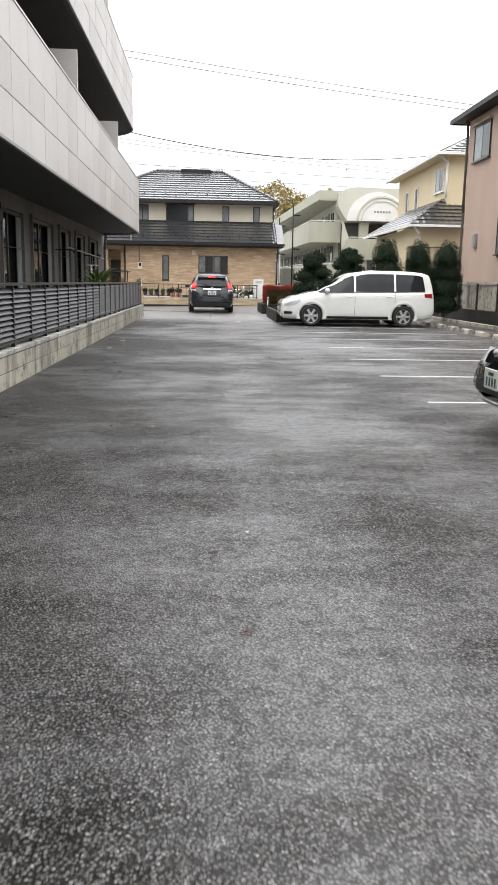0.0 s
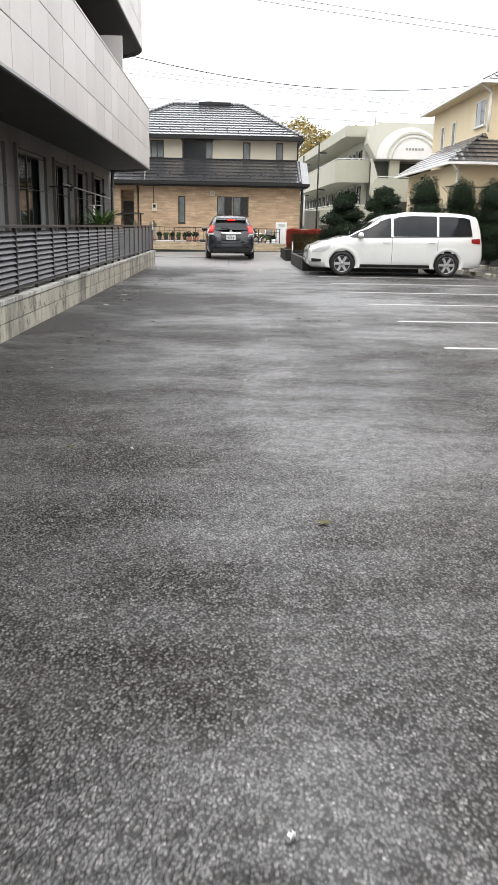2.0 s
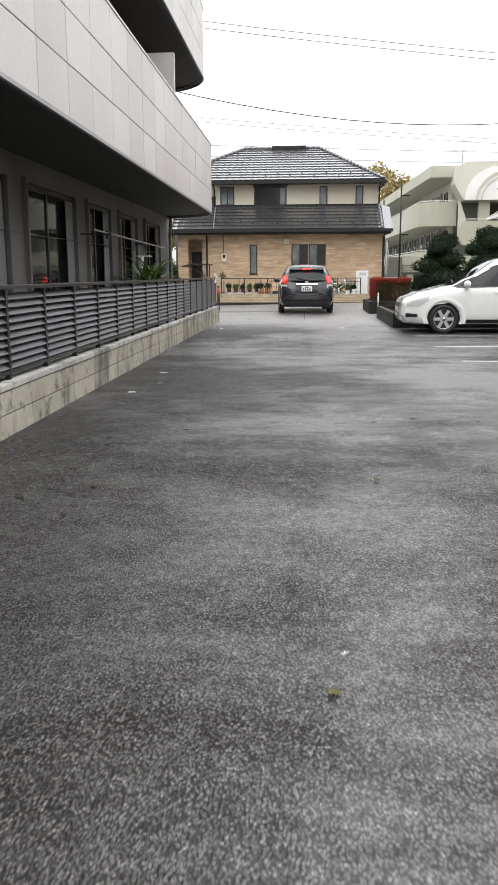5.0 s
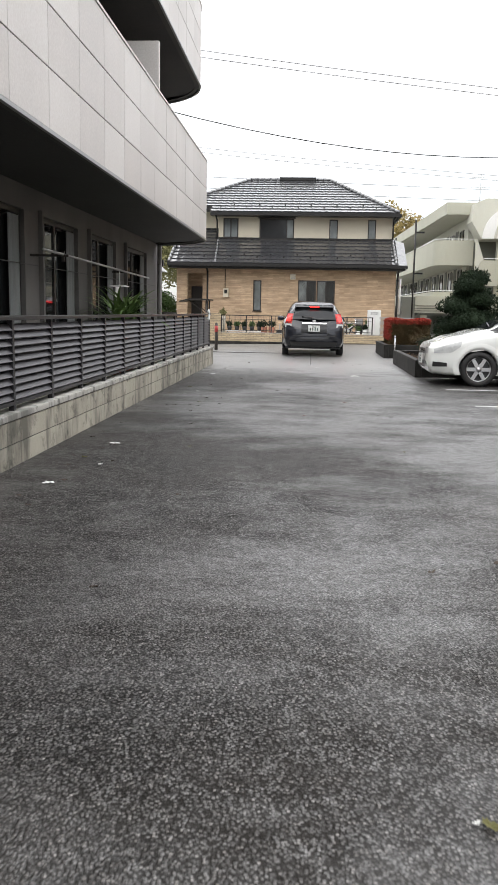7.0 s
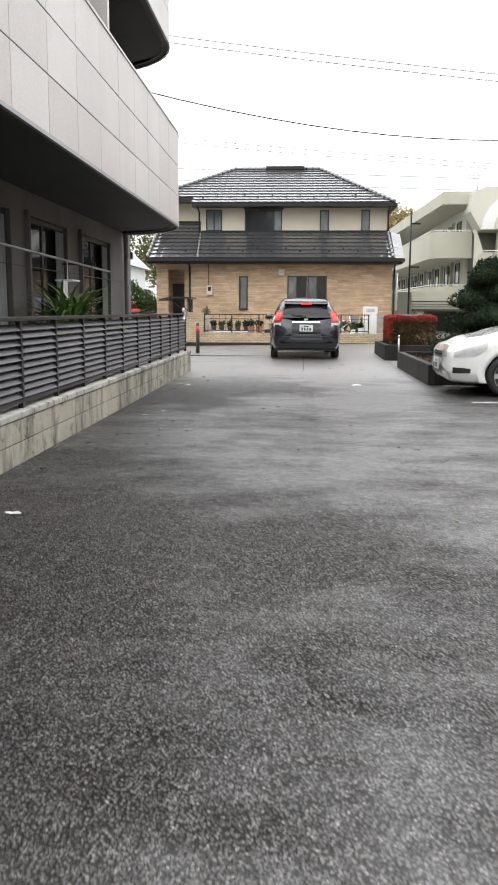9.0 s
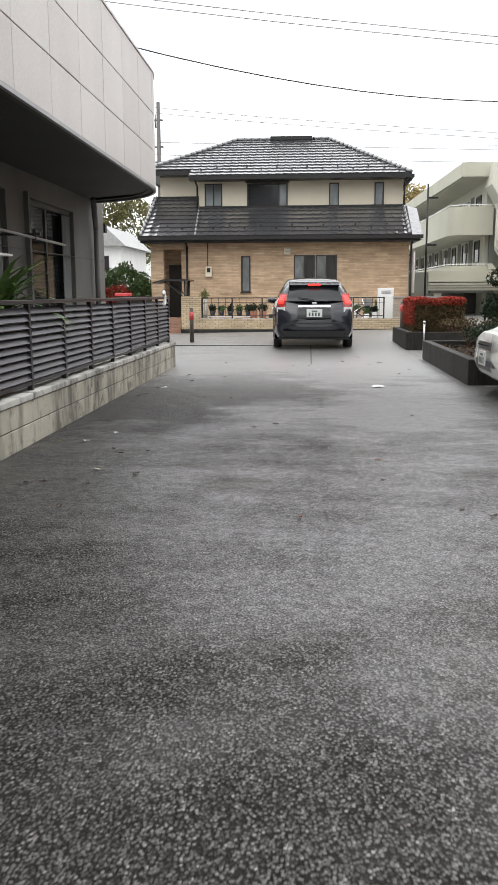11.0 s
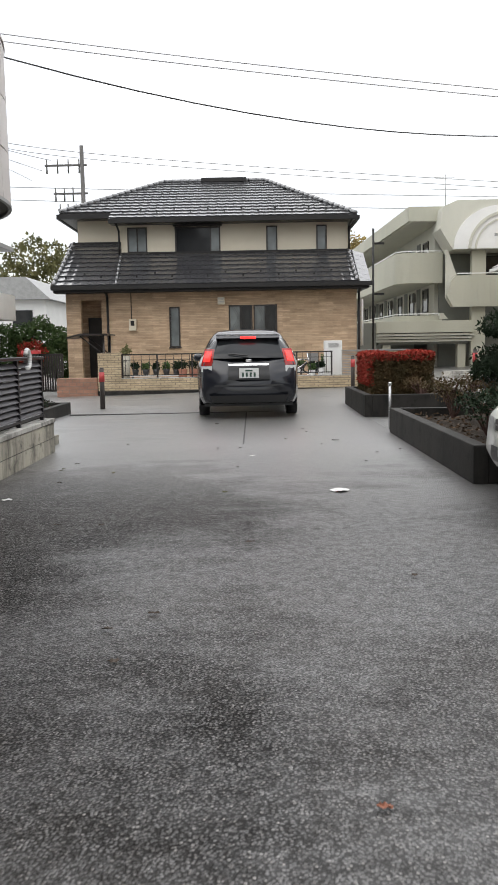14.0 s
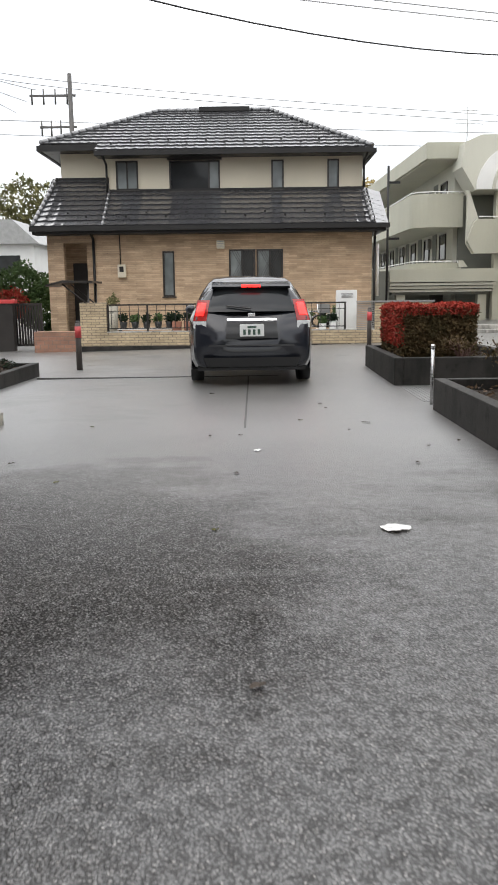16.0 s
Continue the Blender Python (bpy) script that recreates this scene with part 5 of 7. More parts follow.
def arch_lip(wx, wz, r, shape, sgn, low):
    bm = bmesh.new()
    prev = None
    for i in range(41):
        a = math.pi * (-0.18 + 1.36 * i / 40)
        x = wx + r * math.cos(a)
        cur = []
        for rr, off in ((r - 0.02, -0.22), (r - 0.022, 0.004), (r + 0.03, 0.013), (r + 0.085, 0.002)):
            px, pz = wx + rr * math.cos(a), max(low, wz + rr * math.sin(a))
            cur.append(bm.verts.new((shape.warp(px, pz), sgn * (shape.side(px, max(pz, low + 0.15)) + off), pz)))
        if prev:
            for k in range(3):
                bm.faces.new((prev[k], cur[k], cur[k + 1], prev[k + 1]))
        prev = cur
    return bm


def build_car(name, label, loc, rz, shape, wheels, wr, paint, spokes, glass, side_windows, screen, rear, front, plate_marks=True, brake=False):
    car = thing(name, label, "car", loc, rz)
    half = max(r[3] for r in shape.table)
    body = part("body", shape.shell(wheels, wr + 0.06), paint, car, "", True)
    part("underbody", B(0.25, shape.L - 0.25, -half * 0.86, half * 0.86, 0.2, 0.42), M_PLASTIC, car)
    for sgn in (1, -1):
        for wx, wz in wheels:
            make_wheel(car, wx, sgn * (half - 0.105), wr, sgn, spokes, "silver alloy rim")
            part("wheel_arch", arch_lip(wx, wz, wr + 0.065, shape, sgn, 0.2), paint, body, "", True)
            part("arch_liner", B(wx - wr - 0.04, wx + wr + 0.04, min(sgn * (half - 0.30), sgn * (half - 0.24)), max(sgn * (half - 0.30), sgn * (half - 0.24)), 0.2, wz + wr + 0.06), M_PLASTIC, body)
        for x0, x1, lo, hi in side_windows:
            part("side_window", shape.side_patch(lo, hi, x0, x1, sgn), glass, body, "dark tinted side window", True)
        a, b = side_windows[0][0], side_windows[-1][1]
        part("belt_moulding", shape.side_patch([(a, lerp_table(side_windows[0][2], a)[0] - 0.022), (b, lerp_table(side_windows[-1][2], b)[0] - 0.022)],
                                               [(a, lerp_table(side_windows[0][2], a)[0] - 0.004), (b, lerp_table(side_windows[-1][2], b)[0] - 0.004)], a + 0.05, b, sgn, 0.010, 20, 1), M_CHROME if name == "wagon" else M_PLASTIC, body)
        part("sill", shape.side_patch([(0, 0.22), (9, 0.22)], [(0, 0.29), (9, 0.29)], wheels[0][0] + wr + 0.09, wheels[1][0] - wr - 0.09, sgn, 0.012, 12, 2), M_PLASTIC, body)
        mx = side_windows[0][0] + 0.32
        mz = lerp_table(side_windows[0][2], mx)[0] + 0.02
        bm = bmesh.new()
        bmesh.ops.create_uvsphere(bm, u_segments=14, v_segments=9, radius=1.0)
        bmesh.ops.scale(bm, vec=(0.075, 0.105, 0.075), verts=bm.verts)
        bmesh.ops.translate(bm, vec=(mx - 0.06, sgn * (shape.side(mx, mz) + 0.12), mz + 0.03), verts=bm.verts)
        part("mirror", bm, paint, body, "door mirror", True)
        mid = [x0 for x0, *_ in side_windows[1:]]
        for dx in mid:
            dx -= 0.03
            part("door_gap", shape.side_patch([(0, 0.32), (9, 0.32)], [(0, shape.section(dx)[6][1] - 0.02), (9, shape.section(dx)[6][1] - 0.02)], dx, dx + 0.009, sgn, 0.003, 1, 10), M_PLASTIC, body)
            hz = shape.section(dx)[6][1] - 0.13
            part("door_handle", box(bmesh.new(), dx - 0.24, dx - 0.06, sgn * (shape.side(dx, hz) + 0.012) - 0.014, sgn * (shape.side(dx, hz) + 0.012) + 0.014, hz - 0.014, hz + 0.014, bevel=0.008), M_CHROME if name == "wagon" else paint, body, "", True)
    part("windscreen", shape.screen(*screen), glass, body, "", True)
    rear(car, body, shape)
    front(car, body, shape)
    return car


def number_plate(car, shape, rear, z, w=0.33, h=0.165):
    x = shape.warp(shape.L if rear else 0.0, z) + (0.096 if rear else -0.096)
    plate = part("number_plate", B(x - 0.008, x + 0.008, -w / 2, w / 2, z - h / 2, z + h / 2, bevel=0.003), M_PLATE, car, "white number plate")
    sx = x + (0.009 if rear else -0.009)
    part("plate_marks", boxes((sx - 0.001, sx + 0.001, -0.06, 0.06, z + 0.03, z + 0.055), *[(sx - 0.001, sx + 0.001, -0.12 + 0.066 * k, -0.085 + 0.066 * k, z - 0.06, z + 0.012) for k in range(4)]), M_PLATEINK, plate)


# dark grey wagon waiting to turn out of the drive
wagon_shape = CarShape(4.6, [
    (0.0, 0.72, 0.62, 0.66, 0.50, 0.24), (0.35, 0.84, 0.74, 0.80, 0.62, 0.20), (1.15, 1.02, 0.90, 0.865, 0.68, 0.19), (1.55, 1.20, 0.93, 0.88, 0.62, 0.19),
    (2.2, 1.47, 0.95, 0.885, 0.60, 0.19), (2.9, 1.54, 0.97, 0.885, 0.61, 0.19), (3.8, 1.50, 0.99, 0.88, 0.60, 0.20), (4.35, 1.44, 1.0, 0.85, 0.57, 0.22), (4.6, 1.39, 1.0, 0.80, 0.55, 0.26)],
    [(0.2, 0.12), (0.45, 0.0), (0.6, 0.02), (0.9, 0.15), (1.6, 0.5)], [(0.2, -0.10), (0.45, 0.0), (0.72, -0.02), (0.85, -0.06), (1.0, -0.12), (1.45, -0.42), (1.7, -0.5)])


def wagon_rear(car, body, s):
    part("rear_window", s.end_patch(True, (-0.60, -0.50), (0.60, 0.50), 1.02, 1.33), M_CARGLASS, body, "dark tinted rear window", True)
    part("spoiler", prism(bmesh.new(), [(4.08, 1.43), (4.36, 1.39), (4.40, 1.36), (4.36, 1.33), (4.1, 1.36)], "y", -0.54, 0.54), M_PAINTGREY, body, "roof spoiler over the rear window")
    part("high_brake_lamp", B(4.395, 4.412, -0.13, 0.13, 1.348, 1.383), M_BRAKE, body, "lit red high brake lamp")
    for sgn in (1, -1):
        lo, hi = [(0, 0.86), (9, 0.86)], [(0, 1.14), (9, 1.14)]
        part("tail_lamp", s.end_patch(True, (sgn * 0.62, sgn * 0.57), (sgn * 0.80, sgn * 0.74), 0.90, 1.18, 0.016), M_LAMPRED, body, "red tail lamp", True)
        part("brake_lamp", s.end_patch(True, (sgn * 0.66, sgn * 0.62), (sgn * 0.77, sgn * 0.72), 0.97, 1.14, 0.024), M_BRAKE, body, "lit red brake lamp", True)
        part("tail_lamp_side", s.side_patch([(4.2, 0.98), (4.6, 0.84)], [(4.2, 1.02), (4.6, 1.14)], 4.22, 4.58, sgn, 0.008, 8, 5), M_LAMPCLEAR, body, "clear tail lamp wing", True)
        part("reverse_lamp", s.end_patch(True, (sgn * 0.62, sgn * 0.62), (sgn * 0.80, sgn * 0.80), 0.80, 0.895, 0.016), M_LAMPCLEAR, body, "clear lower lamp lens", True)
    part("hatch_garnish", s.end_patch(True, (-0.34, -0.34), (0.34, 0.34), 0.90, 0.93, 0.02), M_CHROME, body, "", True)
    part("plate_recess", s.end_patch(True, (-0.36, -0.34), (0.36, 0.34), 0.66, 0.88, 0.006), M_PLASTIC, body, "", True)
    part("badge", B(4.57, 4.585, -0.05, 0.05, 0.955, 1.0, bevel=0.004), M_CHROME, body, "small plain chrome badge")
    part("bumper_line", s.end_patch(True, (-0.70, -0.72), (0.70, 0.72), 0.555, 0.575, 0.008), M_PLASTIC, body, "", True)
    part("lower_bumper", s.end_patch(True, (-0.62, -0.66), (0.62, 0.66), 0.27, 0.40, 0.01), M_PLASTIC, body, "black lower bumper", True)
    part("wiper", tube(bmesh.new(), (4.58, 0.0, 1.06), (4.545, -0.34, 1.10), 0.012), M_PLASTIC, body)
    number_plate(car, s, True, 0.77)


def plain_front(car, body, s):
    for sgn in (1, -1):
        part("headlamp", s.side_patch([(0.05, 0.60), (0.6, 0.72)], [(0.05, 0.66), (0.6, 0.82)], 0.08, 0.55, sgn, 0.008, 10, 4), M_LAMPCLEAR, body, "clear headlamp", True)
    part("grille", s.end_patch(False, (-0.4, -0.42), (0.4, 0.42), 0.32, 0.45), M_PLASTIC, body, "", True)


build_car("wagon", "dark grey wagon with lit brake lamps, waiting to leave the drive", (0.04, 39.4, 0.01), -88.0, wagon_shape, [(0.93, 0.315), (3.70, 0.315)], 0.315, M_PAINTGREY, 10, M_CARGLASS,
          [(1.50, 2.35, [(1.5, 0.965), (4, 0.99)], [(1.5, 0.99), (1.9, 1.18), (2.3, 1.36), (4, 1.39)]), (2.42, 3.35, [(1.5, 0.97), (4, 1.0)], [(2.3, 1.39), (4, 1.40)]), (3.42, 4.12, [(3.4, 0.995), (4.2, 1.08)], [(3.4, 1.38), (3.8, 1.33), (4.15, 1.18)])],
          (1.24, 2.1, 0.74, 0.56, 0.014), wagon_rear, plain_front, brake=True)

# white minivan parked in the last bay
van_shape = CarShape(4.35, [
    (0.0, 0.74, 0.65, 0.72, 0.58, 0.20), (0.25, 0.85, 0.76, 0.81, 0.64, 0.18), (0.95, 0.99, 0.90, 0.845, 0.66, 0.17), (1.25, 1.14, 0.94, 0.845, 0.66, 0.18),
    (1.95, 1.53, 0.97, 0.85, 0.66, 0.18), (2.6, 1.61, 0.98, 0.85, 0.67, 0.18), (3.7, 1.60, 0.99, 0.85, 0.67, 0.19), (4.15, 1.57, 1.0, 0.83, 0.66, 0.2), (4.35, 1.52, 1.0, 0.79, 0.63, 0.24)],
    [(0.2, 0.05), (0.35, 0.0), (0.65, 0.02), (0.8, 0.09), (0.95, 0.2), (1.6, 0.5)], [(0.2, -0.06), (0.45, 0.0), (0.75, -0.02), (1.0, -0.05), (1.6, -0.16)])


def van_rear(car, body, s):
    part("rear_window", s.end_patch(True, (-0.66, -0.58), (0.66, 0.58), 1.05, 1.48), M_CARGLASS, body, "dark tinted rear window", True)
    for sgn in (1, -1):
        part("tail_lamp", s.end_patch(True, (sgn * 0.60, sgn * 0.60), (sgn * 0.79, sgn * 0.77), 0.80, 1.02, 0.016), M_LAMPRED, body, "red tail lamp", True)
        part("tail_lamp_side", s.side_patch([(4.0, 0.86), (4.5, 0.82)], [(4.0, 0.95), (4.5, 0.98)], 4.1, 4.34, sgn, 0.008, 6, 4), M_LAMPRED, body, "red tail lamp wing", True)
    number_plate(car, s, True, 0.72)


def van_front(car, body, s):
    for sgn in (1, -1):
        part("headlamp", s.side_patch([(0.0, 0.56), (0.3, 0.58), (0.5, 0.70)], [(0.0, 0.63), (0.3, 0.735), (0.5, 0.79)], 0.02, 0.46, sgn, 0.008, 12, 4), M_LAMPCLEAR, body, "large clear headlamp", True)
        part("fog_lamp_recess", s.side_patch([(0.0, 0.33), (0.3, 0.34)], [(0.0, 0.42), (0.3, 0.40)], 0.02, 0.26, sgn, 0.007, 6, 3), M_PLASTIC, body, "", True)
        part("headlamp_face", s.end_patch(False, (sgn * 0.36, sgn * 0.40), (sgn * 0.64, sgn * 0.62), 0.55, 0.64, 0.012), M_LAMPCLEAR, body, "", True)
    part("grille", s.end_patch(False, (-0.34, -0.36), (0.34, 0.36), 0.54, 0.63), M_PLASTIC, body, "black grille", True)
    part("grille_bar", s.end_patch(False, (-0.34, -0.34), (0.34, 0.34), 0.58, 0.595, 0.022), M_CHROME, body, "", True)
    part("lower_intake", s.end_patch(False, (-0.42, -0.42), (0.42, 0.42), 0.30, 0.42), M_PLASTIC, body, "", True)
    number_plate(car, s, False, 0.44)
    part("wiper", tube(bmesh.new(), (1.0, -0.5, 1.03), (1.1, 0.2, 1.09), 0.01), M_PLASTIC, body)


build_car("minivan", "pearl white compact minivan parked in the end bay", (2.22, 26.93, 0.0), 0.0, van_shape, [(0.80, 0.30), (3.48, 0.30)], 0.30, M_PAINTWHITE, 6, M_CARGLASS,
          [(0.98, 2.02, [(0.9, 0.955), (4, 1.0)], [(0.95, 0.965), (1.3, 1.12), (1.7, 1.35), (2.05, 1.46)]), (2.08, 3.18, [(1.5, 0.985), (4, 1.01)], [(2.0, 1.46), (2.6, 1.50), (4, 1.50)]), (3.24, 4.14, [(3.2, 1.0), (4.3, 1.03)], [(3.2, 1.50), (3.95, 1.48), (4.15, 1.44)])],
          (0.96, 1.84, 0.76, 0.60, 0.014), van_rear, van_front)

# black hatchback nosed into the nearer bay
hatch_shape = CarShape(4.2, [
    (0.0, 0.68, 0.58, 0.62, 0.46, 0.22), (0.3, 0.82, 0.72, 0.77, 0.58, 0.18), (1.1, 1.0, 0.88, 0.84, 0.66, 0.17), (1.5, 1.18, 0.91, 0.85, 0.62, 0.17),
    (2.2, 1.45, 0.93, 0.85, 0.60, 0.17), (3.0, 1.48, 0.95, 0.85, 0.60, 0.18), (3.9, 1.36, 0.97, 0.83, 0.58, 0.2), (4.2, 1.25, 0.97, 0.78, 0.55, 0.24)],
    [(0.2, 0.05), (0.35, -0.03), (0.5, 0.0), (0.7, 0.08), (0.9, 0.2), (1.6, 0.5)], [(0.2, -0.08), (0.45, 0.0), (0.8, -0.05), (1.5, -0.35)])


def hatch_front(car, body, s):
    plain_front(car, body, s)
    for sgn in (1, -1):
        part("headlamp_face", s.end_patch(False, (sgn * 0.34, sgn * 0.40), (sgn * 0.60, sgn * 0.58), 0.57, 0.68, 0.012), M_LAMPCLEAR, body, "clear headlamp face", True)
    part("lip", s.end_patch(False, (-0.58, -0.6), (0.58, 0.6), 0.225, 0.255, 0.03), M_CHROME, body, "bright lower bumper lip", True)
    number_plate(car, s, False, 0.45)


build_car("hatchback", "glossy black hatchback parked nose-out in a bay", (2.52, 8.95, 0.0), 0.0, hatch_shape, [(0.85, 0.31), (3.4, 0.31)], 0.31, M_PAINTBLACK, 5, M_CARGLASS,
          [(1.45, 2.3, [(1.4, 0.94), (4, 0.97)], [(1.4, 0.96), (1.9, 1.18), (2.3, 1.32)]), (2.36, 3.5, [(2.3, 0.96), (4, 0.99)], [(2.3, 1.33), (3.2, 1.32), (3.5, 1.2)])],
          (1.2, 2.08, 0.74, 0.58, 0.014), lambda *a: None, hatch_front)

# ---- apartments beyond the hedge ----
apts = thing("apartments_block", "three-storey grey green apartment building with deep open balconies", "building")
AX, AY, AY2 = 6.7, 58.0, 104.0
WAX = 8.6
HY = 57.0
part("wing_wall", boxes((WAX, 16, AY + 1.0, AY2, -0.3, 6.57)), M_APTLIGHT, apts, "pale grey recessed wall")
part("roof_slab", prism(bmesh.new(), [(7.22, AY), (AX - 1.0, AY2), (16, AY2), (16, AY)], "z", 6.58, 7.21), M_APT, apts, "deep grey green roof fascia")
part("roof_soffit", prism(bmesh.new(), [(7.3, AY + 0.06), (AX - 0.5, AY2 - 0.1), (WAX - 0.01, AY2 - 0.1), (WAX - 0.01, AY + 0.06)], "z", 6.55, 6.578), M_APTLIGHT, apts)


def curved_edge(inset):
    """The balcony's edge: along the wing, round its corner and across the front."""
    pts = [(AX + inset - 1.0, AY2)]
    for i in range(9):
        a = math.pi + math.pi / 2 * i / 8
        pts.append((AX + 0.75 + (0.75 - inset) * math.cos(a), AY + 0.75 + (0.75 - inset) * math.sin(a)))
    return pts + [(8.74, AY + inset)]


for z, h in ((3.94, 1.28), (1.75, 0.72)):
    bal = part("balcony", prism(bmesh.new(), curved_edge(0.02) + [(8.74, AY2)], "z", z, z + 0.16), M_APTLIGHT, apts, "long balcony with a ribbed parapet")
    part("parapet", wall_strip(curved_edge(0.0), curved_edge(0.12), z - 0.04, z + h), M_APT, bal, "grey green parapet with a curved corner")
    part("rail", wall_strip(curved_edge(0.03), curved_edge(0.07), z + h + 0.06, z + h + 0.10), M_WHITE, bal, "pale handrail")
    rail_post = mesh_of("rail_post", B(-0.02, 0.02, -0.02, 0.02, z + h, z + h + 0.06), M_WHITE)
    for x in (7.6, 8.1, 8.6):
        part("rail_post", rail_post, None, bal, "", False, (x, AY + 0.05, 0))
    rib = mesh_of("rib", B(-0.02, 0.02, -0.012, 0.0, z, z + h - 0.02), M_APT)
    for i in range(6):
        part("rib", rib, None, bal, "", False, (7.55 + 0.2 * i, AY, 0))
    for i in range(12):
        y = 60.2 + 3.4 * i
        win = part("window", boxes((WAX - 0.06, WAX - 0.003, y, y + 0.05, z + 0.95, z + 2.05), (WAX - 0.06, WAX - 0.003, y + 1.15, y + 1.2, z + 0.95, z + 2.05), (WAX - 0.06, WAX - 0.003, y + 0.05, y + 1.15, z + 2.0, z + 2.05), (WAX - 0.06, WAX - 0.003, y + 0.05, y + 1.15, z + 0.95, z + 1.0)), M_FRAME, apts, "flat window with a dark frame")
        part("pane", B(WAX - 0.03, WAX - 0.02, y + 0.05, y + 1.15, z + 1.0, z + 2.0), M_GLASS, win)
        door = part("flat_door", B(WAX - 0.03, WAX - 0.002, y + 1.9, y + 2.75, z + 0.16, z + 2.15), M_APTDARK, apts, "dark grey green flat door")
        part("door_knob", B(WAX - 0.08, WAX - 0.031, y + 2.0, y + 2.06, z + 1.05, z + 1.15), M_GREYMETAL, door)
    meters = mesh_of("meter_box", B(WAX - 0.2, WAX - 0.003, 0, 0.4, z + 1.55, z + 2.0, bevel=0.02), M_GREYMETAL)
    for y in (63.2, 70.0, 76.8):
        part("meter_box", meters, None, apts, "grey meter box", False, (0, y, 0))
slab = part("entrance_slab", B(5.66, 9.95, HY, AY + 0.9, 1.70, 2.21, bevel=0.01), M_APT, apts, "deep grey green slab over the parking level")
for k in range(3):
    part("slab_edge", B(5.68, 9.93 - 0.05 * k, HY + 0.06 + 0.08 * k, HY + 0.9, 1.57 - 0.13 * k, 1.67 - 0.13 * k), M_APTLIGHT, slab, "stepped pale slab edge")
# dark core paints the shade behind the stepped slab edges
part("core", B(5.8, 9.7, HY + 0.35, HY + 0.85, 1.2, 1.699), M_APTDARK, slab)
part("side_store", B(4.95, 5.655, HY + 0.1, HY + 3.0, -0.3, 2.15), M_APTDARK, apts, "dark block beside the slab")
# added wall, closes the open sky gap between house and apartments
part("yard_wall", B(3.8, 4.94, 62.0, 62.2, -0.3, 2.7), M_APTDARK, apts, "dark filler wall added behind the gap beside the house")
# dark colour here stands for shade in the open parking level
part("garage_back", B(4.96, 16, AY + 2.6, AY + 2.8, -0.3, 1.7), M_APTDARK, apts, "back wall coloured dark for shade in the open parking level")
for x in (6.0, 9.3):
    part("ground_pillar", B(x, x + 0.35, HY + 0.4, HY + 0.8, -0.3, 1.19), M_APT, apts)
part("garage_door", B(8.0, 8.9, AY + 2.55, AY + 2.598, -0.1, 1.6), M_FRAME, apts)
# front hall with the round-headed panel
hall = part("hall_front", prism(bmesh.new(), [(8.40, 6.11), (8.95, 5.22), (18.0, 5.22), (18.0, 7.30), (9.12, 7.30), (8.51, 7.04)], "y", HY, HY + 1.6), M_APTLIGHT, apts, "pale projecting hall front with a round-headed panel")
CXA, CZA = 10.95, 5.24
bm = bmesh.new()
prism(bm, [(CXA + 1.98 * math.cos(math.pi * i / 28), CZA + 1.82 * math.sin(math.pi * i / 28)) for i in range(29)], "y", HY - 0.09, HY - 0.002)
part("arch_panel", bm, M_WHITE, hall, "pale round-headed panel")
for r0, r1, y0 in ((1.5, 1.62, HY - 0.16), (1.25, 1.33, HY - 0.13)):
    bm = bmesh.new()
    for i in range(28):
        c = [(CXA + 0.25 + r * math.cos(a), CZA + 0.97 * r * math.sin(a)) for r, a in ((r0, math.pi * i / 28), (r1, math.pi * i / 28), (r1, math.pi * (i + 1) / 28), (r0, math.pi * (i + 1) / 28))]
        prism(bm, c, "y", y0, HY - 0.091)
    part("arch_rim", bm, M_APTLIGHT, hall)
mark = mesh_of("mark", B(0.0, 0.13, 0.0, 0.008, 0.0, 0.13), M_GREYMETAL)
for k in range(6):
    part("mark", mark, None, hall, "small unreadable lettering drawn as bars", False, (10.7 + 0.19 * k, HY - 0.1, 5.75))
lobby = part("stair_parapet", prism(bmesh.new(), [(9.10, 4.12), (18, 4.12), (18, 2.79), (8.97, 2.79), (8.70, 3.3), (8.95, 4.0)], "y", HY - 0.02, HY + 0.2), M_APT, apts, "ribbed grey green stair parapet")
part("rail", B(9.15, 18, HY + 0.06, HY + 0.1, 4.2, 4.24), M_WHITE, lobby, "pale handrail")
rib3 = mesh_of("rib", B(-0.02, 0.02, -0.014, 0.0, 2.85, 4.07), M_APT)
for i in range(20):
    part("rib", rib3, None, lobby, "", False, (9.49 + 0.28 * i, HY - 0.02, 0))
part("slant_wall", prism(bmesh.new(), [(8.62, 5.26), (8.80, 5.26), (9.2, 4.14), (9.0, 2.80), (8.74, 3.2), (8.74, 5.0)], "y", HY + 0.3, HY + 0.5), M_APTLIGHT, apts, "slanting stair side wall")
part("slant_wall", prism(bmesh.new(), [(8.55, 2.56), (8.70, 2.56), (8.9, 2.3), (8.55, 2.3)], "y", HY + 0.6, HY + 0.75), M_APTLIGHT, apts, "slanting stair side wall")
# dark wall colour paints the shade inside the stair hall
part("hall_back", boxes((8.75, 18, AY + 0.7, AY + 0.9, -0.3, 5.21)), M_APTDARK, apts, "stair hall wall coloured dark for its shade")
part("hall_window", boxes((10.75, 12.0, AY + 0.66, AY + 0.698, 3.6, 5.1)), M_GLASS, apts)
for z0, z1 in ((-0.3, 2.78), (4.13, 5.21)):
    part("hall_pillar", B(9.85, 10.45, HY + 0.25, HY + 0.6, z0, z1), M_APT, apts)
mast = thing("lamp_mast", "tall thin black mast with short arms beside the apartments", "mast", (5.38, 56.0, 0))
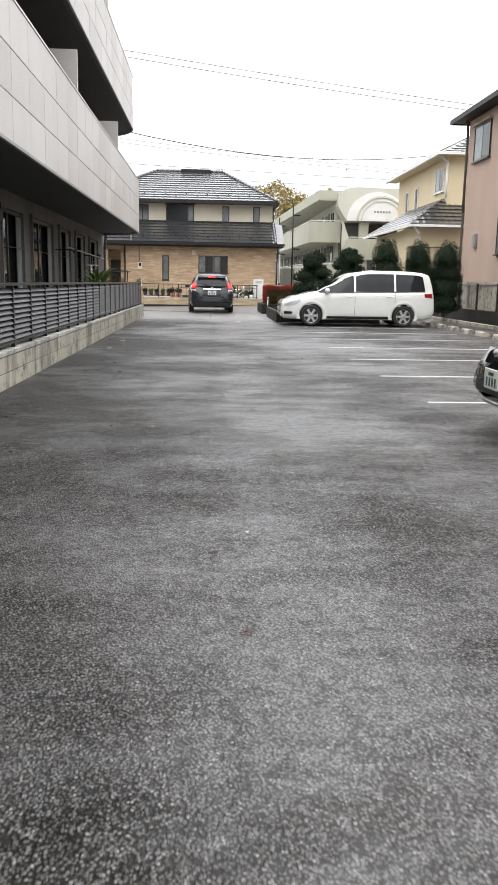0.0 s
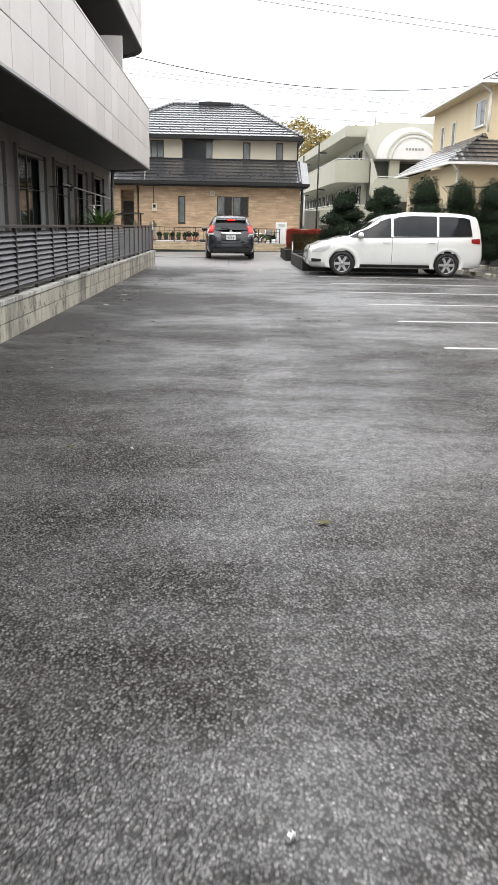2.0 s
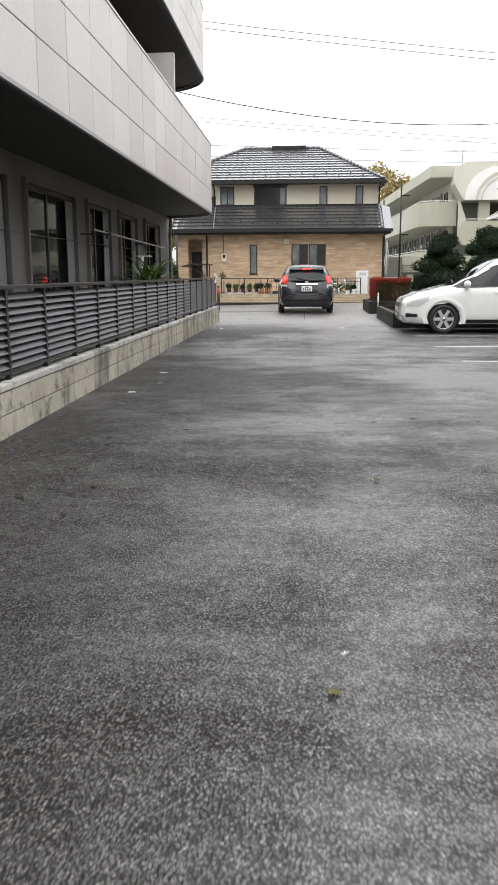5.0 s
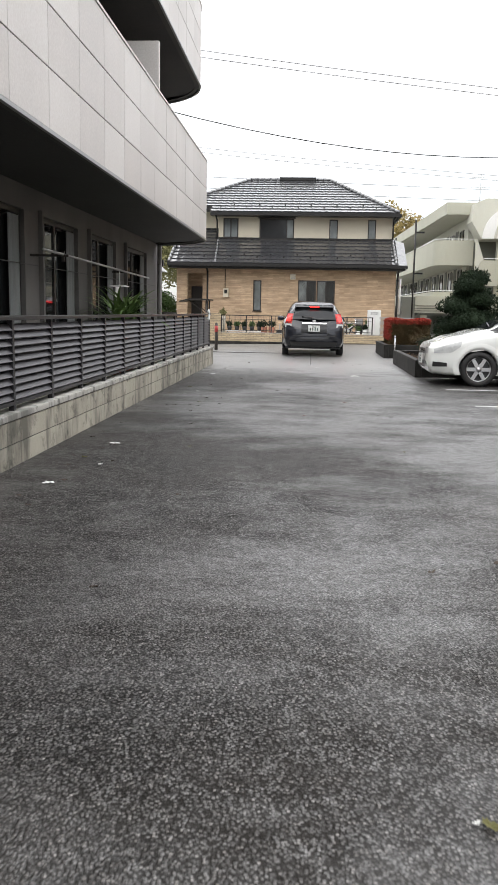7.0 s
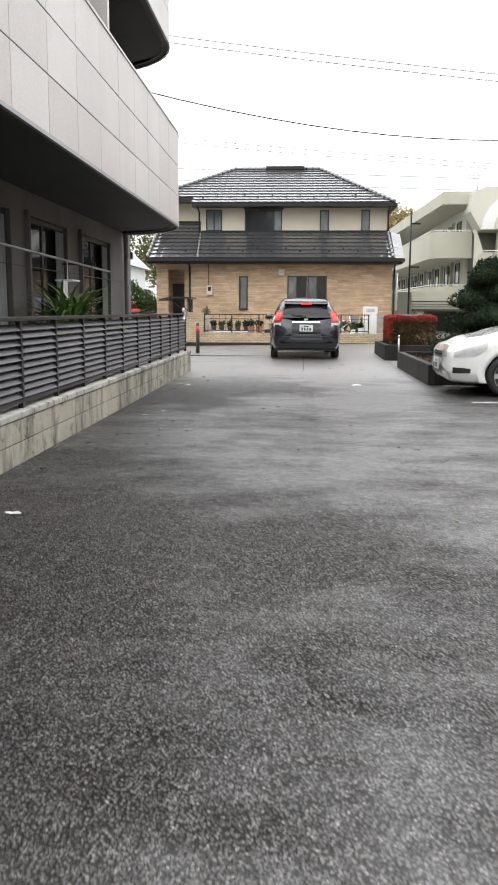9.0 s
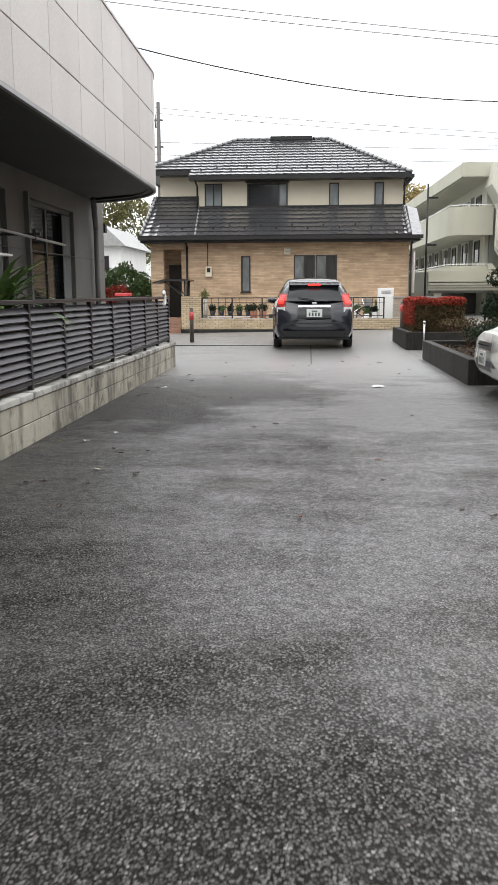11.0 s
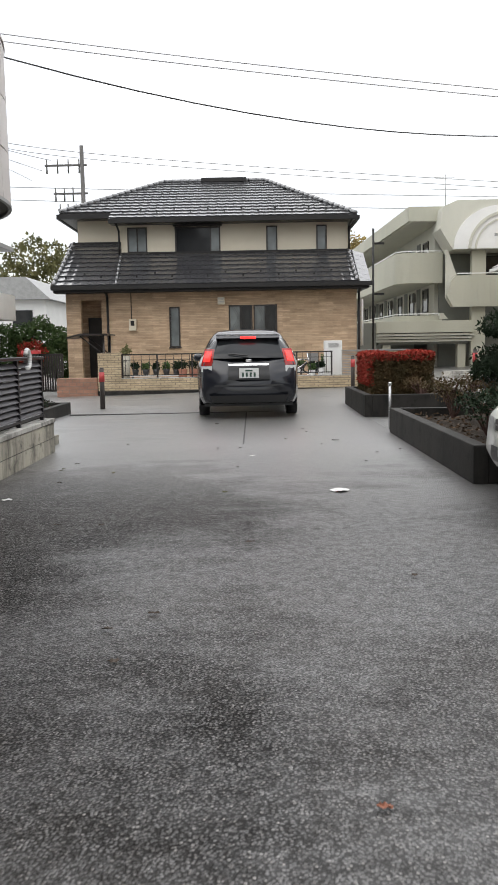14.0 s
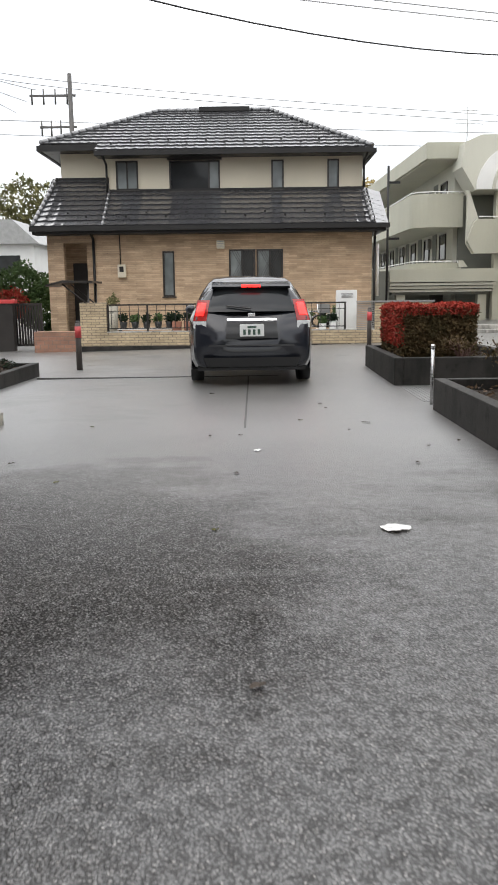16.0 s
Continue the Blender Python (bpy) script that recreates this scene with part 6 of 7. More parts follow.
part("mast", tube(bmesh.new(), (0, 0, -0.2), (0, 0, 6.03), 0.045), M_GUTTER, mast, "", True)
for z in (5.38, 3.3):
    part("arm", B(0.046, 0.45, -0.04, 0.04, z, z + 0.08), M_GUTTER, mast)
mast2 = copy_thing(mast, pose(5.35, 66.0, 0))
for i in range(3):
    solo("step", B(6.2 + 0.1 * i, 11, 46.6 + 0.4 * i, 47.0 + 0.4 * i, -0.2, 0.10 + 0.12 * i, bevel=0.01), M_CONCCAP, "pale concrete step before the apartments", "step", group="apartment steps")


def antenna(loc, h, label, n=7, turn=0.0):
    a = thing("antenna", label, "antenna", loc, turn)
    part("mast", tube(bmesh.new(), (0, 0, 0), (0, 0, h), 0.02), M_GREYMETAL, a, "", True)
    for zz, ln in ((h * 0.92, 1.1), (h * 0.62, 1.5)):
        boom = part("boom", tube(bmesh.new(), (-ln / 2, 0, zz), (ln / 2, 0, zz), 0.012), M_GREYMETAL, a, "", True)
        for k in range(n):
            x = -ln / 2 + ln * k / (n - 1)
            part("element", tube(bmesh.new(), (x, -0.28, zz), (x, 0.28, zz), 0.006, seg=6), M_GREYMETAL, boom)
    return a


antenna((9.3, 60.0, 7.2), 1.75, "grey television aerial on the apartment roof", 6, 12)
antenna((15.2, 44.0, 8.6), 2.9, "grey television aerial on the house roof", 7, -20)

# ---- pale yellow house ----
yh = thing("yellow_house", "pale yellow rendered house with dark tiled hipped roofs", "house")
part("upper_wall", boxes((11.4, 18, 42.5, 53.0, 3.0, 7.35)), M_YELLOW, yh)
part("lower_wall", boxes((10.0, 18, 41.7, 52.2, -0.2, 3.95)), M_YELLOW, yh)
bm = bmesh.new()
quad(bm, (9.4, 41.0, 4.0), (9.4, 52.6, 4.0), (11.4, 50.5, 5.3), (11.4, 43.0, 5.3))
quad(bm, (9.4, 41.0, 4.0), (11.4, 43.0, 5.3), (18, 43.0, 5.3), (18, 41.0, 4.0))
yl = part("lower_roof", bm, M_TILE, yh)
bm = bmesh.new()
roof_tiles(bm, (9.4, 41.0, 4.0), (13.5, 41.0, 4.0), Vector((0, 2.0, 1.3)), lambda x, y: x > 9.4 + (y - 41.0))
roof_tiles(bm, (9.4, 52.6, 4.0), (9.4, 41.0, 4.0), Vector((2.0, 0, 1.3)), lambda x, y: 41.0 + (x - 9.4) < y < 52.6 - (x - 9.4))
tagged(part("roof_tiles", bm, M_TILE, yl), kind="stuff")
part("lower_gutter", boxes((9.28, 9.4, 41.0, 52.6, 3.86, 3.97), (9.28, 14, 40.88, 40.999, 3.86, 3.97)), M_WHITE, yh, "white eaves gutter")
bm = bmesh.new()
quad(bm, (10.8, 41.9, 7.35), (10.8, 53.6, 7.35), (14.2, 50.2, 9.1), (14.2, 45.3, 9.1))
quad(bm, (10.8, 41.9, 7.35), (14.2, 45.3, 9.1), (18.4, 45.3, 9.1), (18.4, 41.9, 7.35))
yu = part("upper_roof", bm, M_TILE, yh)
bm = bmesh.new()
roof_tiles(bm, (10.8, 41.9, 7.35), (17, 41.9, 7.35), Vector((0, 3.4, 1.75)), lambda x, y: x > 10.8 + (y - 41.9))
roof_tiles(bm, (10.8, 53.6, 7.35), (10.8, 41.9, 7.35), Vector((3.4, 0, 1.75)), lambda x, y: 41.9 + (x - 10.8) < y < 53.6 - (x - 10.8))
tagged(part("roof_tiles", bm, M_TILE, yu), kind="stuff")
part("upper_gutter", boxes((10.68, 10.8, 41.9, 53.6, 7.2, 7.32), (10.68, 18, 41.78, 41.899, 7.2, 7.32)), M_WHITE, yh, "white eaves gutter")
part("soffit", boxes((10.8, 11.39, 41.9, 53.6, 7.22, 7.3), (11.39, 18, 41.9, 42.49, 7.22, 7.3)), M_YELLOW, yh)
pipe([(10.85, 42.2, 7.2), (11.3, 42.42, 6.9), (11.3, 42.42, 5.3)], 0.05, yh, M_WHITE)
pipe([(9.5, 41.1, 3.9), (9.9, 41.6, 3.6), (9.9, 41.6, 0.0)], 0.05, yh, M_WHITE)


def side_window(parent, x, y0, y1, z0, z1, label, mat=M_FRAME):
    f = 0.05
    w = part("window", boxes((x - 0.06, x - 0.001, y0, y0 + f, z0, z1), (x - 0.06, x - 0.001, y1 - f, y1, z0, z1), (x - 0.06, x - 0.001, y0 + f, y1 - f, z1 - f, z1), (x - 0.06, x - 0.001, y0 + f, y1 - f, z0, z0 + f)), mat, parent, label)
    part("pane", B(x - 0.03, x - 0.022, y0 + f, (y0 + y1) / 2, z0 + f, z1 - f), M_GLASS, w)
    part("pane", B(x - 0.038, x - 0.031, (y0 + y1) / 2, y1 - f, z0 + f, z1 - f), M_GLASSPALE, w)
    part("sill", B(x - 0.12, x - 0.001, y0 - 0.05, y1 + 0.05, z0 - 0.05, z0 - 0.002), mat, w)
    return w


side_window(yh, 11.4, 43.2, 44.7, 5.7, 6.8, "white framed upper window", M_WHITE)
for y in (48.2, 50.4):
    side_window(yh, 11.4, y, y + 0.6, 5.2, 6.4, "narrow white framed window", M_WHITE)
lattice = thing("lattice_screen", "weathered brown garden lattice screen", "screen", (9.9, 39.6, 0))
bm = bmesh.new()
for k in range(14):
    for s in (1, -1):
        x0 = -0.2 + 0.14 * k
        tube(bm, (x0, 0, 1.95), (x0 + s * 0.9, 0, 2.85), 0.014, seg=6)
part("slats", bm, M_BARK, lattice)
part("frame", boxes((-1.0, 2.0, -0.03, 0.03, 2.85, 2.9), (-1.0, 2.0, -0.03, 0.03, 1.9, 1.95), (-1.0, -0.94, -0.03, 0.03, 0, 1.9), (1.94, 2.0, -0.03, 0.03, 0, 1.9)), M_BARK, lattice)
shrub("dark climbing plant under the lattice screen", (9.8, 39.3, 0.0), 0.8, 1.9, M_LEAFDARK, 131, 2500, 16, 0.09)

# ---- dusty pink house ----
ph = thing("pink_house", "dusty pink rendered house with a dark eave", "house")
part("wall", boxes((10.0, 18, 14.0, 35.0, -0.2, 7.55)), M_PINK, ph)
bm = bmesh.new()
quad(bm, (9.45, 13.5, 7.5), (9.45, 35.6, 7.5), (13, 33.5, 9.0), (13, 13.5, 9.0))
quad(bm, (9.45, 35.6, 7.5), (18.5, 35.6, 7.5), (18.5, 33.5, 9.0), (13, 33.5, 9.0))
part("roof", bm, M_TILE, ph)
part("eave_board", boxes((9.45, 9.99, 13.5, 35.6, 7.36, 7.42), (9.4, 9.449, 13.5, 35.65, 7.33, 7.5), (9.45, 18.5, 35.601, 35.65, 7.33, 7.5)), M_GUTTER, ph, "dark eaves board and gutter")
w = side_window(ph, 10.0, 32.4, 34.2, 5.75, 7.0, "dark framed upper window")
part("window_hood", boxes((9.85, 9.999, 32.3, 34.3, 7.02, 7.08)), M_PINK, w)
side_window(ph, 10.0, 24.0, 25.8, 5.75, 7.0, "dark framed upper window")
side_window(ph, 10.0, 30.2, 31.0, 2.3, 3.9, "dark framed lower window")
pipe([(9.9, 35.05, 7.4), (9.95, 35.06, 7.0), (9.95, 35.06, 4.0), (9.95, 35.06, 0.0)], 0.05, ph, M_BARK, "downpipe", "dark brown downpipe")
part("meter", B(9.88, 9.999, 33.2, 33.5, 2.6, 3.1, bevel=0.02), M_GREYMETAL, ph, "grey meter box")

# ---- boundary fence behind the bays ----
rf = thing("boundary_fence", "grey brown panel fence on a low dark wall behind the bays", "fence")
part("base_wall", B(9.05, 9.2, 6.0, 38.5, -0.1, 0.42, bevel=0.01), M_DARKCONC, rf, "low dark damp wall")
part("top_rail", B(9.08, 9.17, 6.0, 38.5, 1.28, 1.34), M_CONCCAP, rf, "pale top rail")
for i in range(17):
    part("post", B(9.07, 9.13, 6.0 + 2.0 * i, 6.06 + 2.0 * i, 0.42, 1.30), M_FRAME, rf)
panel_me = mesh_of("panel", B(-0.012, 0.012, 0.0, 0.315, 0.46, 1.26, bevel=0.004), M_CONC)
for i in range(16):
    for k in range(6):
        part("panel", panel_me, None, rf, "", False, (9.14 + 0.006 * (k % 2), 6.08 + 2.0 * i + 0.322 * k, 0))
solo("kerb", B(8.2, 8.35, 6.0, 38.5, -0.1, 0.10, bevel=0.015), M_CONC, "concrete kerb along the back of the bays", "kerb", kind="structure")

# ---- buildings seen past the left block ----
nh = thing("neighbour_house", "white two-storey neighbour house with a grey roof", "house")
part("wall", boxes((-18.3, -11.9, 70, 78, -0.2, 4.3)), M_WHITE, nh)
bm = bmesh.new()
prism(bm, [(-18.9, 4.2), (-11.5, 4.2), (-12.9, 5.5), (-17.5, 5.5)], "y", 69.5, 78.5)
part("roof", bm, M_GREYMETAL, nh, "pale grey metal roof")
part("window", boxes((-13.9, -12.7, 69.95, 69.999, 2.6, 3.6)), M_GLASS, nh)
nh2 = thing("white_flats", "white flats with open balconies beyond the low wall", "building")
part("wall", boxes((-18, -9.2, 44, 52, -0.2, 4.9)), M_APTLIGHT, nh2)
part("balcony", boxes((-9.2, -8.3, 44.5, 51, 2.3, 2.45), (-8.4, -8.3, 44.5, 51, 2.45, 3.2)), M_WHITE, nh2)
part("eave", boxes((-18, -8.6, 43.6, 52.2, 4.9, 5.05)), M_GREYMETAL, nh2)
part("window", boxes((-9.19, -9.15, 45.5, 47.3, 2.6, 4.4)), M_GLASS, nh2)
part("window", boxes((-9.19, -9.15, 45.5, 47.3, 0.2, 2.0)), M_GLASS, nh2)

# ---- pole and cables ----
up = thing("utility_pole", "grey concrete utility pole with crossarms and insulators", "utility pole", (-8.25, 64.0, -0.7))
part("pole", tube(bmesh.new(), (0, 0, -0.3), (0, 0, 12.2), 0.15, 0.10, 14), M_POLE, up, "", True)
for z, x0, x1 in ((11.2, -1.9, 0.25), (9.8, -1.5, 0.25), (9.0, -1.3, 0.3)):
    arm = part("crossarm", boxes((x0, x1, -0.05, 0.05, z, z + 0.09)), M_POLE, up)
    for k in range(4):
        xx = x0 + 0.1 + (0.9 * (x1 - x0) / 3) * k * 0.85
        part("insulator", tube(bmesh.new(), (xx, 0, z - 0.35), (xx, 0, z + 0.35), 0.045, 0.03, 8), M_POLE, arm, "", True)


def cable(pts, r, label="thin grey overhead cable", mat=M_CABLE, n=28):
    """A hanging cable through three points, drawn as a parabola."""
    (x0, y0, z0), (x1, y1, z1), (x2, y2, z2) = pts
    def at(t):
        a, b, c = (1 - t) * (1 - 2 * t), 4 * t * (1 - t), t * (2 * t - 1)
        return Vector((a * x0 + b * x1 + c * x2, a * y0 + b * y1 + c * y2, a * z0 + b * z1 + c * z2))
    bm = bmesh.new()
    rings = []
    for i in range(n + 1):
        c = at(i / n)
        side = (at(min(1, i / n + 0.01)) - at(max(0, i / n - 0.01))).cross(Vector((0, 0, 1))).normalized()
        rings.append([bm.verts.new(c + side * r * math.cos(a) + Vector((0, 0, r * math.sin(a)))) for a in (0, 1.05, 2.09, 3.14, 4.19, 5.24)])
    for a, b in zip(rings, rings[1:]):
        for k in range(6):
            bm.faces.new((a[k], a[(k + 1) % 6], b[(k + 1) % 6], b[k]))
    return solo("cable", bm, mat, label, "cable", "overhead cables", smooth=True)


cable([(-14, 37.0, 10.17), (6, 47.0, 7.57), (26, 57.0, 12.62)], 0.019, "thin black overhead cable", M_WIRE)
cable([(-40, 73, 24.4), (0.4, 73, 17.8), (60, 73, 11.9)], 0.036)
cable([(-40, 73.5, 24.9), (0.4, 73.5, 18.4), (60, 73.5, 12.4)], 0.036)
cable([(-13.5, 66, 12.5), (0.4, 66, 10.75), (40, 66, 7.9)], 0.02)
cable([(-13.5, 66.5, 12.3), (0.4, 66.5, 10.55), (40, 66.5, 7.7)], 0.02)
cable([(-40, 66, 11.2), (0.4, 66, 9.4), (40, 66, 8.2)], 0.022)
cable([(-40, 66, 10.8), (0.4, 66, 8.7), (40, 66, 7.8)], 0.022)
for dy, dz in ((0.0, 0.0), (0.5, 0.5), (1.0, 1.0)):
    cable([(-9.8 - dy, 64.0, 10.8 - dz), (-16, 60 + dy, 11.9), (-26, 52, 14.0 + dz)], 0.018)

# ---- small things by the road ----
def bollard(loc, label, h=0.85):
    b = thing("bollard", label, "bollard", loc, 0, "bollards along the road")
    part("post", tube(bmesh.new(), (0, 0, -0.05), (0, 0, h), 0.055, 0.05, 16), M_BOLLARD, b, "", True)
    part("reflector", tube(bmesh.new(), (0, 0, h * 0.68), (0, 0, h * 0.92), 0.06, 0.058, 16), M_RED, b, "red reflective band", True)
    part("cap", tube(bmesh.new(), (0, 0, h), (0, 0, h + 0.03), 0.05, 0.03, 16), M_BOLLARD, b, "", True)
    return b


bollard((-2.93, 38.3, gz(-2.93, 38.3)), "dark brown bollard with a red band at the road edge")
bollard((2.98, 43.3, gz(2.98, 43.3)), "dark brown bollard with a red band at the road edge")
bollard((5.75, 41.3, gz(5.75, 41.3)), "dark brown bollard with a red band at the road edge", 0.95)
post = thing("steel_post", "slim stainless steel post with a bright cap", "post", (2.24, 32.75, 0))
part("post", tube(bmesh.new(), (0, 0, -0.05), (0, 0, 0.64), 0.02, None, 14), M_STEEL, post, "", True)
part("cap", tube(bmesh.new(), (0, 0, 0.64), (0, 0, 0.68), 0.026, 0.02, 14), M_CHROME, post, "bright cap", True)
solo("gully_grate", boxes(*[(2.2 + 0.05 * k, 2.235 + 0.05 * k, 33.0, 34.6, -0.02, 0.006) for k in range(6)]), M_GREYMETAL, "steel drain grate between the planters", "grate")

# ---- behind the garden railing ----
def pot_plant(loc, r, h, seed, mat, pot=M_PLASTIC, label="small potted plant on a garden bench"):
    t = thing("potted_plant", label, "potted plant", loc)
    part("pot", tube(bmesh.new(), (0, 0, 0), (0, 0, h), r * 0.75, r, 14), pot, t, "", True)
    part("leaves", leaf_mesh("leaves", in_blobs([(0, 0, h + r * 0.9, r * 1.3, r * 1.3, r * 1.2)], 260, seed, 0.1), 0.07, mat, seed), None, t)
    return t


garden = solo("garden_floor", B(-4.0, 4.6, 44.1, 48.4, -0.3, 0.12), M_CONC, "concrete strip between garden wall and house", "floor", kind="structure")
bench = thing("plant_bench", "low white plant bench with a dark frame", "bench", (-2.55, 44.9, 0.12))
part("top", B(-0.75, 0.75, -0.16, 0.16, 0.30, 0.34), M_WHITE, bench)
for x in (-0.7, 0.66):
    for y in (-0.14, 0.10):
        part("leg", B(x, x + 0.04, y, y + 0.04, 0.0, 0.30), M_FRAME, bench)
for i in range(5):
    pot_plant((-3.15 + 0.3 * i, 44.9, 0.46), 0.1, 0.16, 200 + i, M_LEAFGREEN if i % 2 else M_LEAFDARK)
for i, x in enumerate((-1.75, -1.45)):
    pot_plant((x, 44.7, 0.12), 0.13, 0.5, 210 + i, M_LEAFDARK, M_TERRA, "tall dark pot with a small plant")
pot_plant((-3.5, 45.4, 0.12), 0.14, 0.9, 215, M_LEAFOLIVE, M_CONC, "tall pale pot with a thin plant")
tub = solo("storage_tub", B(-0.62, -0.1, 44.6, 45.05, 0.12, 0.68, bevel=0.03), M_BLUE, "blue plastic storage tub", "tub")
crate = thing("crate", "dark plastic crate full of garden tools", "crate", (-0.95, 44.75, 0.12))
part("box", B(-0.3, 0.25, -0.2, 0.2, 0, 0.4, bevel=0.015), M_PLASTIC, crate)
part("tools", boxes((-0.2, -0.16, -0.05, 0.0, 0.4, 0.62), (0.02, 0.05, 0.05, 0.09, 0.4, 0.7), (0.1, 0.18, -0.1, 0.0, 0.4, 0.5)), M_GREYMETAL, crate)
bm = bmesh.new()
n = 14
grid = [[bm.verts.new((0.0 + 1.0 * i / n, 44.5 + 0.7 * j / n, 0.12 + (0.92 - 0.55 * i / n) * (1 - 0.85 * (2 * j / n - 1) ** 4) + 0.05 * math.sin(9 * i / n + 4 * j / n))) for j in range(n + 1)] for i in range(n + 1)]
for a, b in zip(grid, grid[1:]):
    for k in range(n):
        bm.faces.new((a[k], b[k], b[k + 1], a[k + 1]))
for v in bm.verts:
    if v.is_boundary:
        v.co.z = 0.12
solo("covered_heap", bm, M_SHEET, "pale plastic sheet thrown over a heap", "sheet", smooth=True)
kennel = thing("kennel", "small pet kennel with a dark pitched roof", "kennel", (0.72, 44.9, 0.12))
part("box", B(-0.3, 0.3, -0.25, 0.25, 0, 0.72), M_LEAFGREEN, kennel, "green sides")
part("roof", prism(bmesh.new(), [(-0.42, 0.72), (0.42, 0.72), (0.0, 0.98)], "y", -0.33, 0.33), M_GUTTER, kennel, "dark pitched roof")


def bicycle(loc, rz, label, mat):
    b = thing("bicycle", label, "bicycle", loc, rz, "bicycles behind the railing")
    for x in (-0.5, 0.5):
        w = part("wheel", ring(bmesh.new(), 0.29, 0.32, -0.018, 0.018), M_RUBBER, b, "", True, (x, 0, 0.32))
        bm = bmesh.new()
        for k in range(9):
            a = math.pi * k / 9
            tube(bm, (0.3 * math.cos(a), 0, 0.3 * math.sin(a)), (-0.3 * math.cos(a), 0, -0.3 * math.sin(a)), 0.003, seg=4)
        part("spokes", bm, M_CHROME, w)
    bm = bmesh.new()
    for p, q in (((-0.5, 0.32), (-0.12, 0.30)), ((-0.12, 0.30), (-0.25, 0.78)), ((-0.25, 0.7), (0.38, 0.72)), ((-0.12, 0.30), (0.38, 0.65)), ((0.38, 0.9), (0.5, 0.32)), ((-0.5, 0.32), (-0.23, 0.68))):
        tube(bm, (p[0], 0, p[1]), (q[0], 0, q[1]), 0.018, seg=8)
    part("frame", bm, mat, b, "", True)
    part("saddle", B(-0.36, -0.12, -0.07, 0.07, 0.78, 0.84, bevel=0.02), M_PLASTIC, b)
    part("handlebar", tube(bmesh.new(), (0.36, -0.28, 0.94), (0.36, 0.28, 0.94), 0.014), M_CHROME, b, "", True)
    part("basket", boxes((0.42, 0.68, -0.15, -0.14, 0.68, 0.9), (0.42, 0.68, 0.14, 0.15, 0.68, 0.9), (0.42, 0.43, -0.14, 0.14, 0.68, 0.9), (0.67, 0.68, -0.14, 0.14, 0.68, 0.9), (0.42, 0.68, -0.14, 0.14, 0.67, 0.68)), M_GREYMETAL, b, "wire basket")
    part("mudguard", ring(bmesh.new(), 0.335, 0.345, -0.03, 0.03), M_CHROME, b, "", True, (-0.5, 0, 0.32))
    return b


bicycle((1.45, 44.55, 0.12), 8, "silver city bicycle behind the railing", M_CHROME)
bicycle((1.75, 45.0, 0.12), 185, "dark city bicycle behind the railing", M_PLASTIC)
for i, x in enumerate((-0.35, 0.25, 1.15, 1.95, 2.2)):
    pot_plant((x, 44.32, 0.12), 0.09, 0.42 + 0.06 * (i % 3), 230 + i, M_LEAFGREEN if i % 2 else M_LEAFDARK, M_WHITE, "white flower pot with a small green plant")
tray_mesh = [mesh_of("planter_tray", boxes((-w / 2, w / 2, -0.11, -0.095, 0, h), (-w / 2, w / 2, 0.095, 0.11, 0, h), (-w / 2, -w / 2 + 0.015, -0.095, 0.095, 0, h), (w / 2 - 0.015, w / 2, -0.095, 0.095, 0, h), (-w / 2 + 0.015, w / 2 - 0.015, -0.095, 0.095, 0, h - 0.03)), m) for w, h, m in ((0.5, 0.16, M_WHITE), (0.6, 0.2, M_PLASTIC))]
bench2 = copy_thing(bench, pose(1.9, 45.35, 0.12))
for i, (x, y, z, k) in enumerate(((-2.9, 44.45, 0.12, 0), (-2.2, 44.42, 0.12, 1), (-1.1, 44.35, 0.12, 1), (0.9, 44.3, 0.12, 0), (1.6, 44.28, 0.12, 1), (1.5, 45.35, 0.46, 0), (2.25, 45.35, 0.46, 1))):
    tagged(part("planter_tray", tray_mesh[k], None, None, "", False, (x, y, z), random.uniform(-8, 8)), ("white", "black")[k] + " plastic planting tray behind the garden railing", "tray", "trays behind the railing")
for i, x in enumerate((1.35, 1.7, 2.05, 2.4)):
    pot_plant((x, 45.3, 0.63 if i % 3 == 0 else 0.48), 0.09, 0.14, 250 + i, M_LEAFGREEN if i % 2 else M_LEAFDARK)
cab = thing("utility_cabinet", "white metal utility cabinet behind the railing", "cabinet", (2.58, 44.75, 0.12))
part("body", B(-0.25, 0.25, -0.18, 0.18, 0, 1.24, bevel=0.012), M_WHITE, cab)
part("vent", boxes(*[(-0.15, 0.15, -0.187, -0.181, 1.05 + 0.03 * k, 1.065 + 0.03 * k) for k in range(4)]), M_GREYMETAL, cab)
part("base", B(-0.22, 0.22, -0.15, 0.15, -0.15, 0.0), M_CONC, cab)
mail = thing("mailbox", "small red roofed mail box by the gate", "mailbox", (-6.2, 45.0, 0))
part("pillar", B(-0.2, 0.2, -0.12, 0.12, -0.2, 1.12), M_FRAME, mail)
part("roof", B(-0.26, 0.26, -0.16, 0.16, 1.12, 1.22, bevel=0.02), M_RED, mail, "red cap")

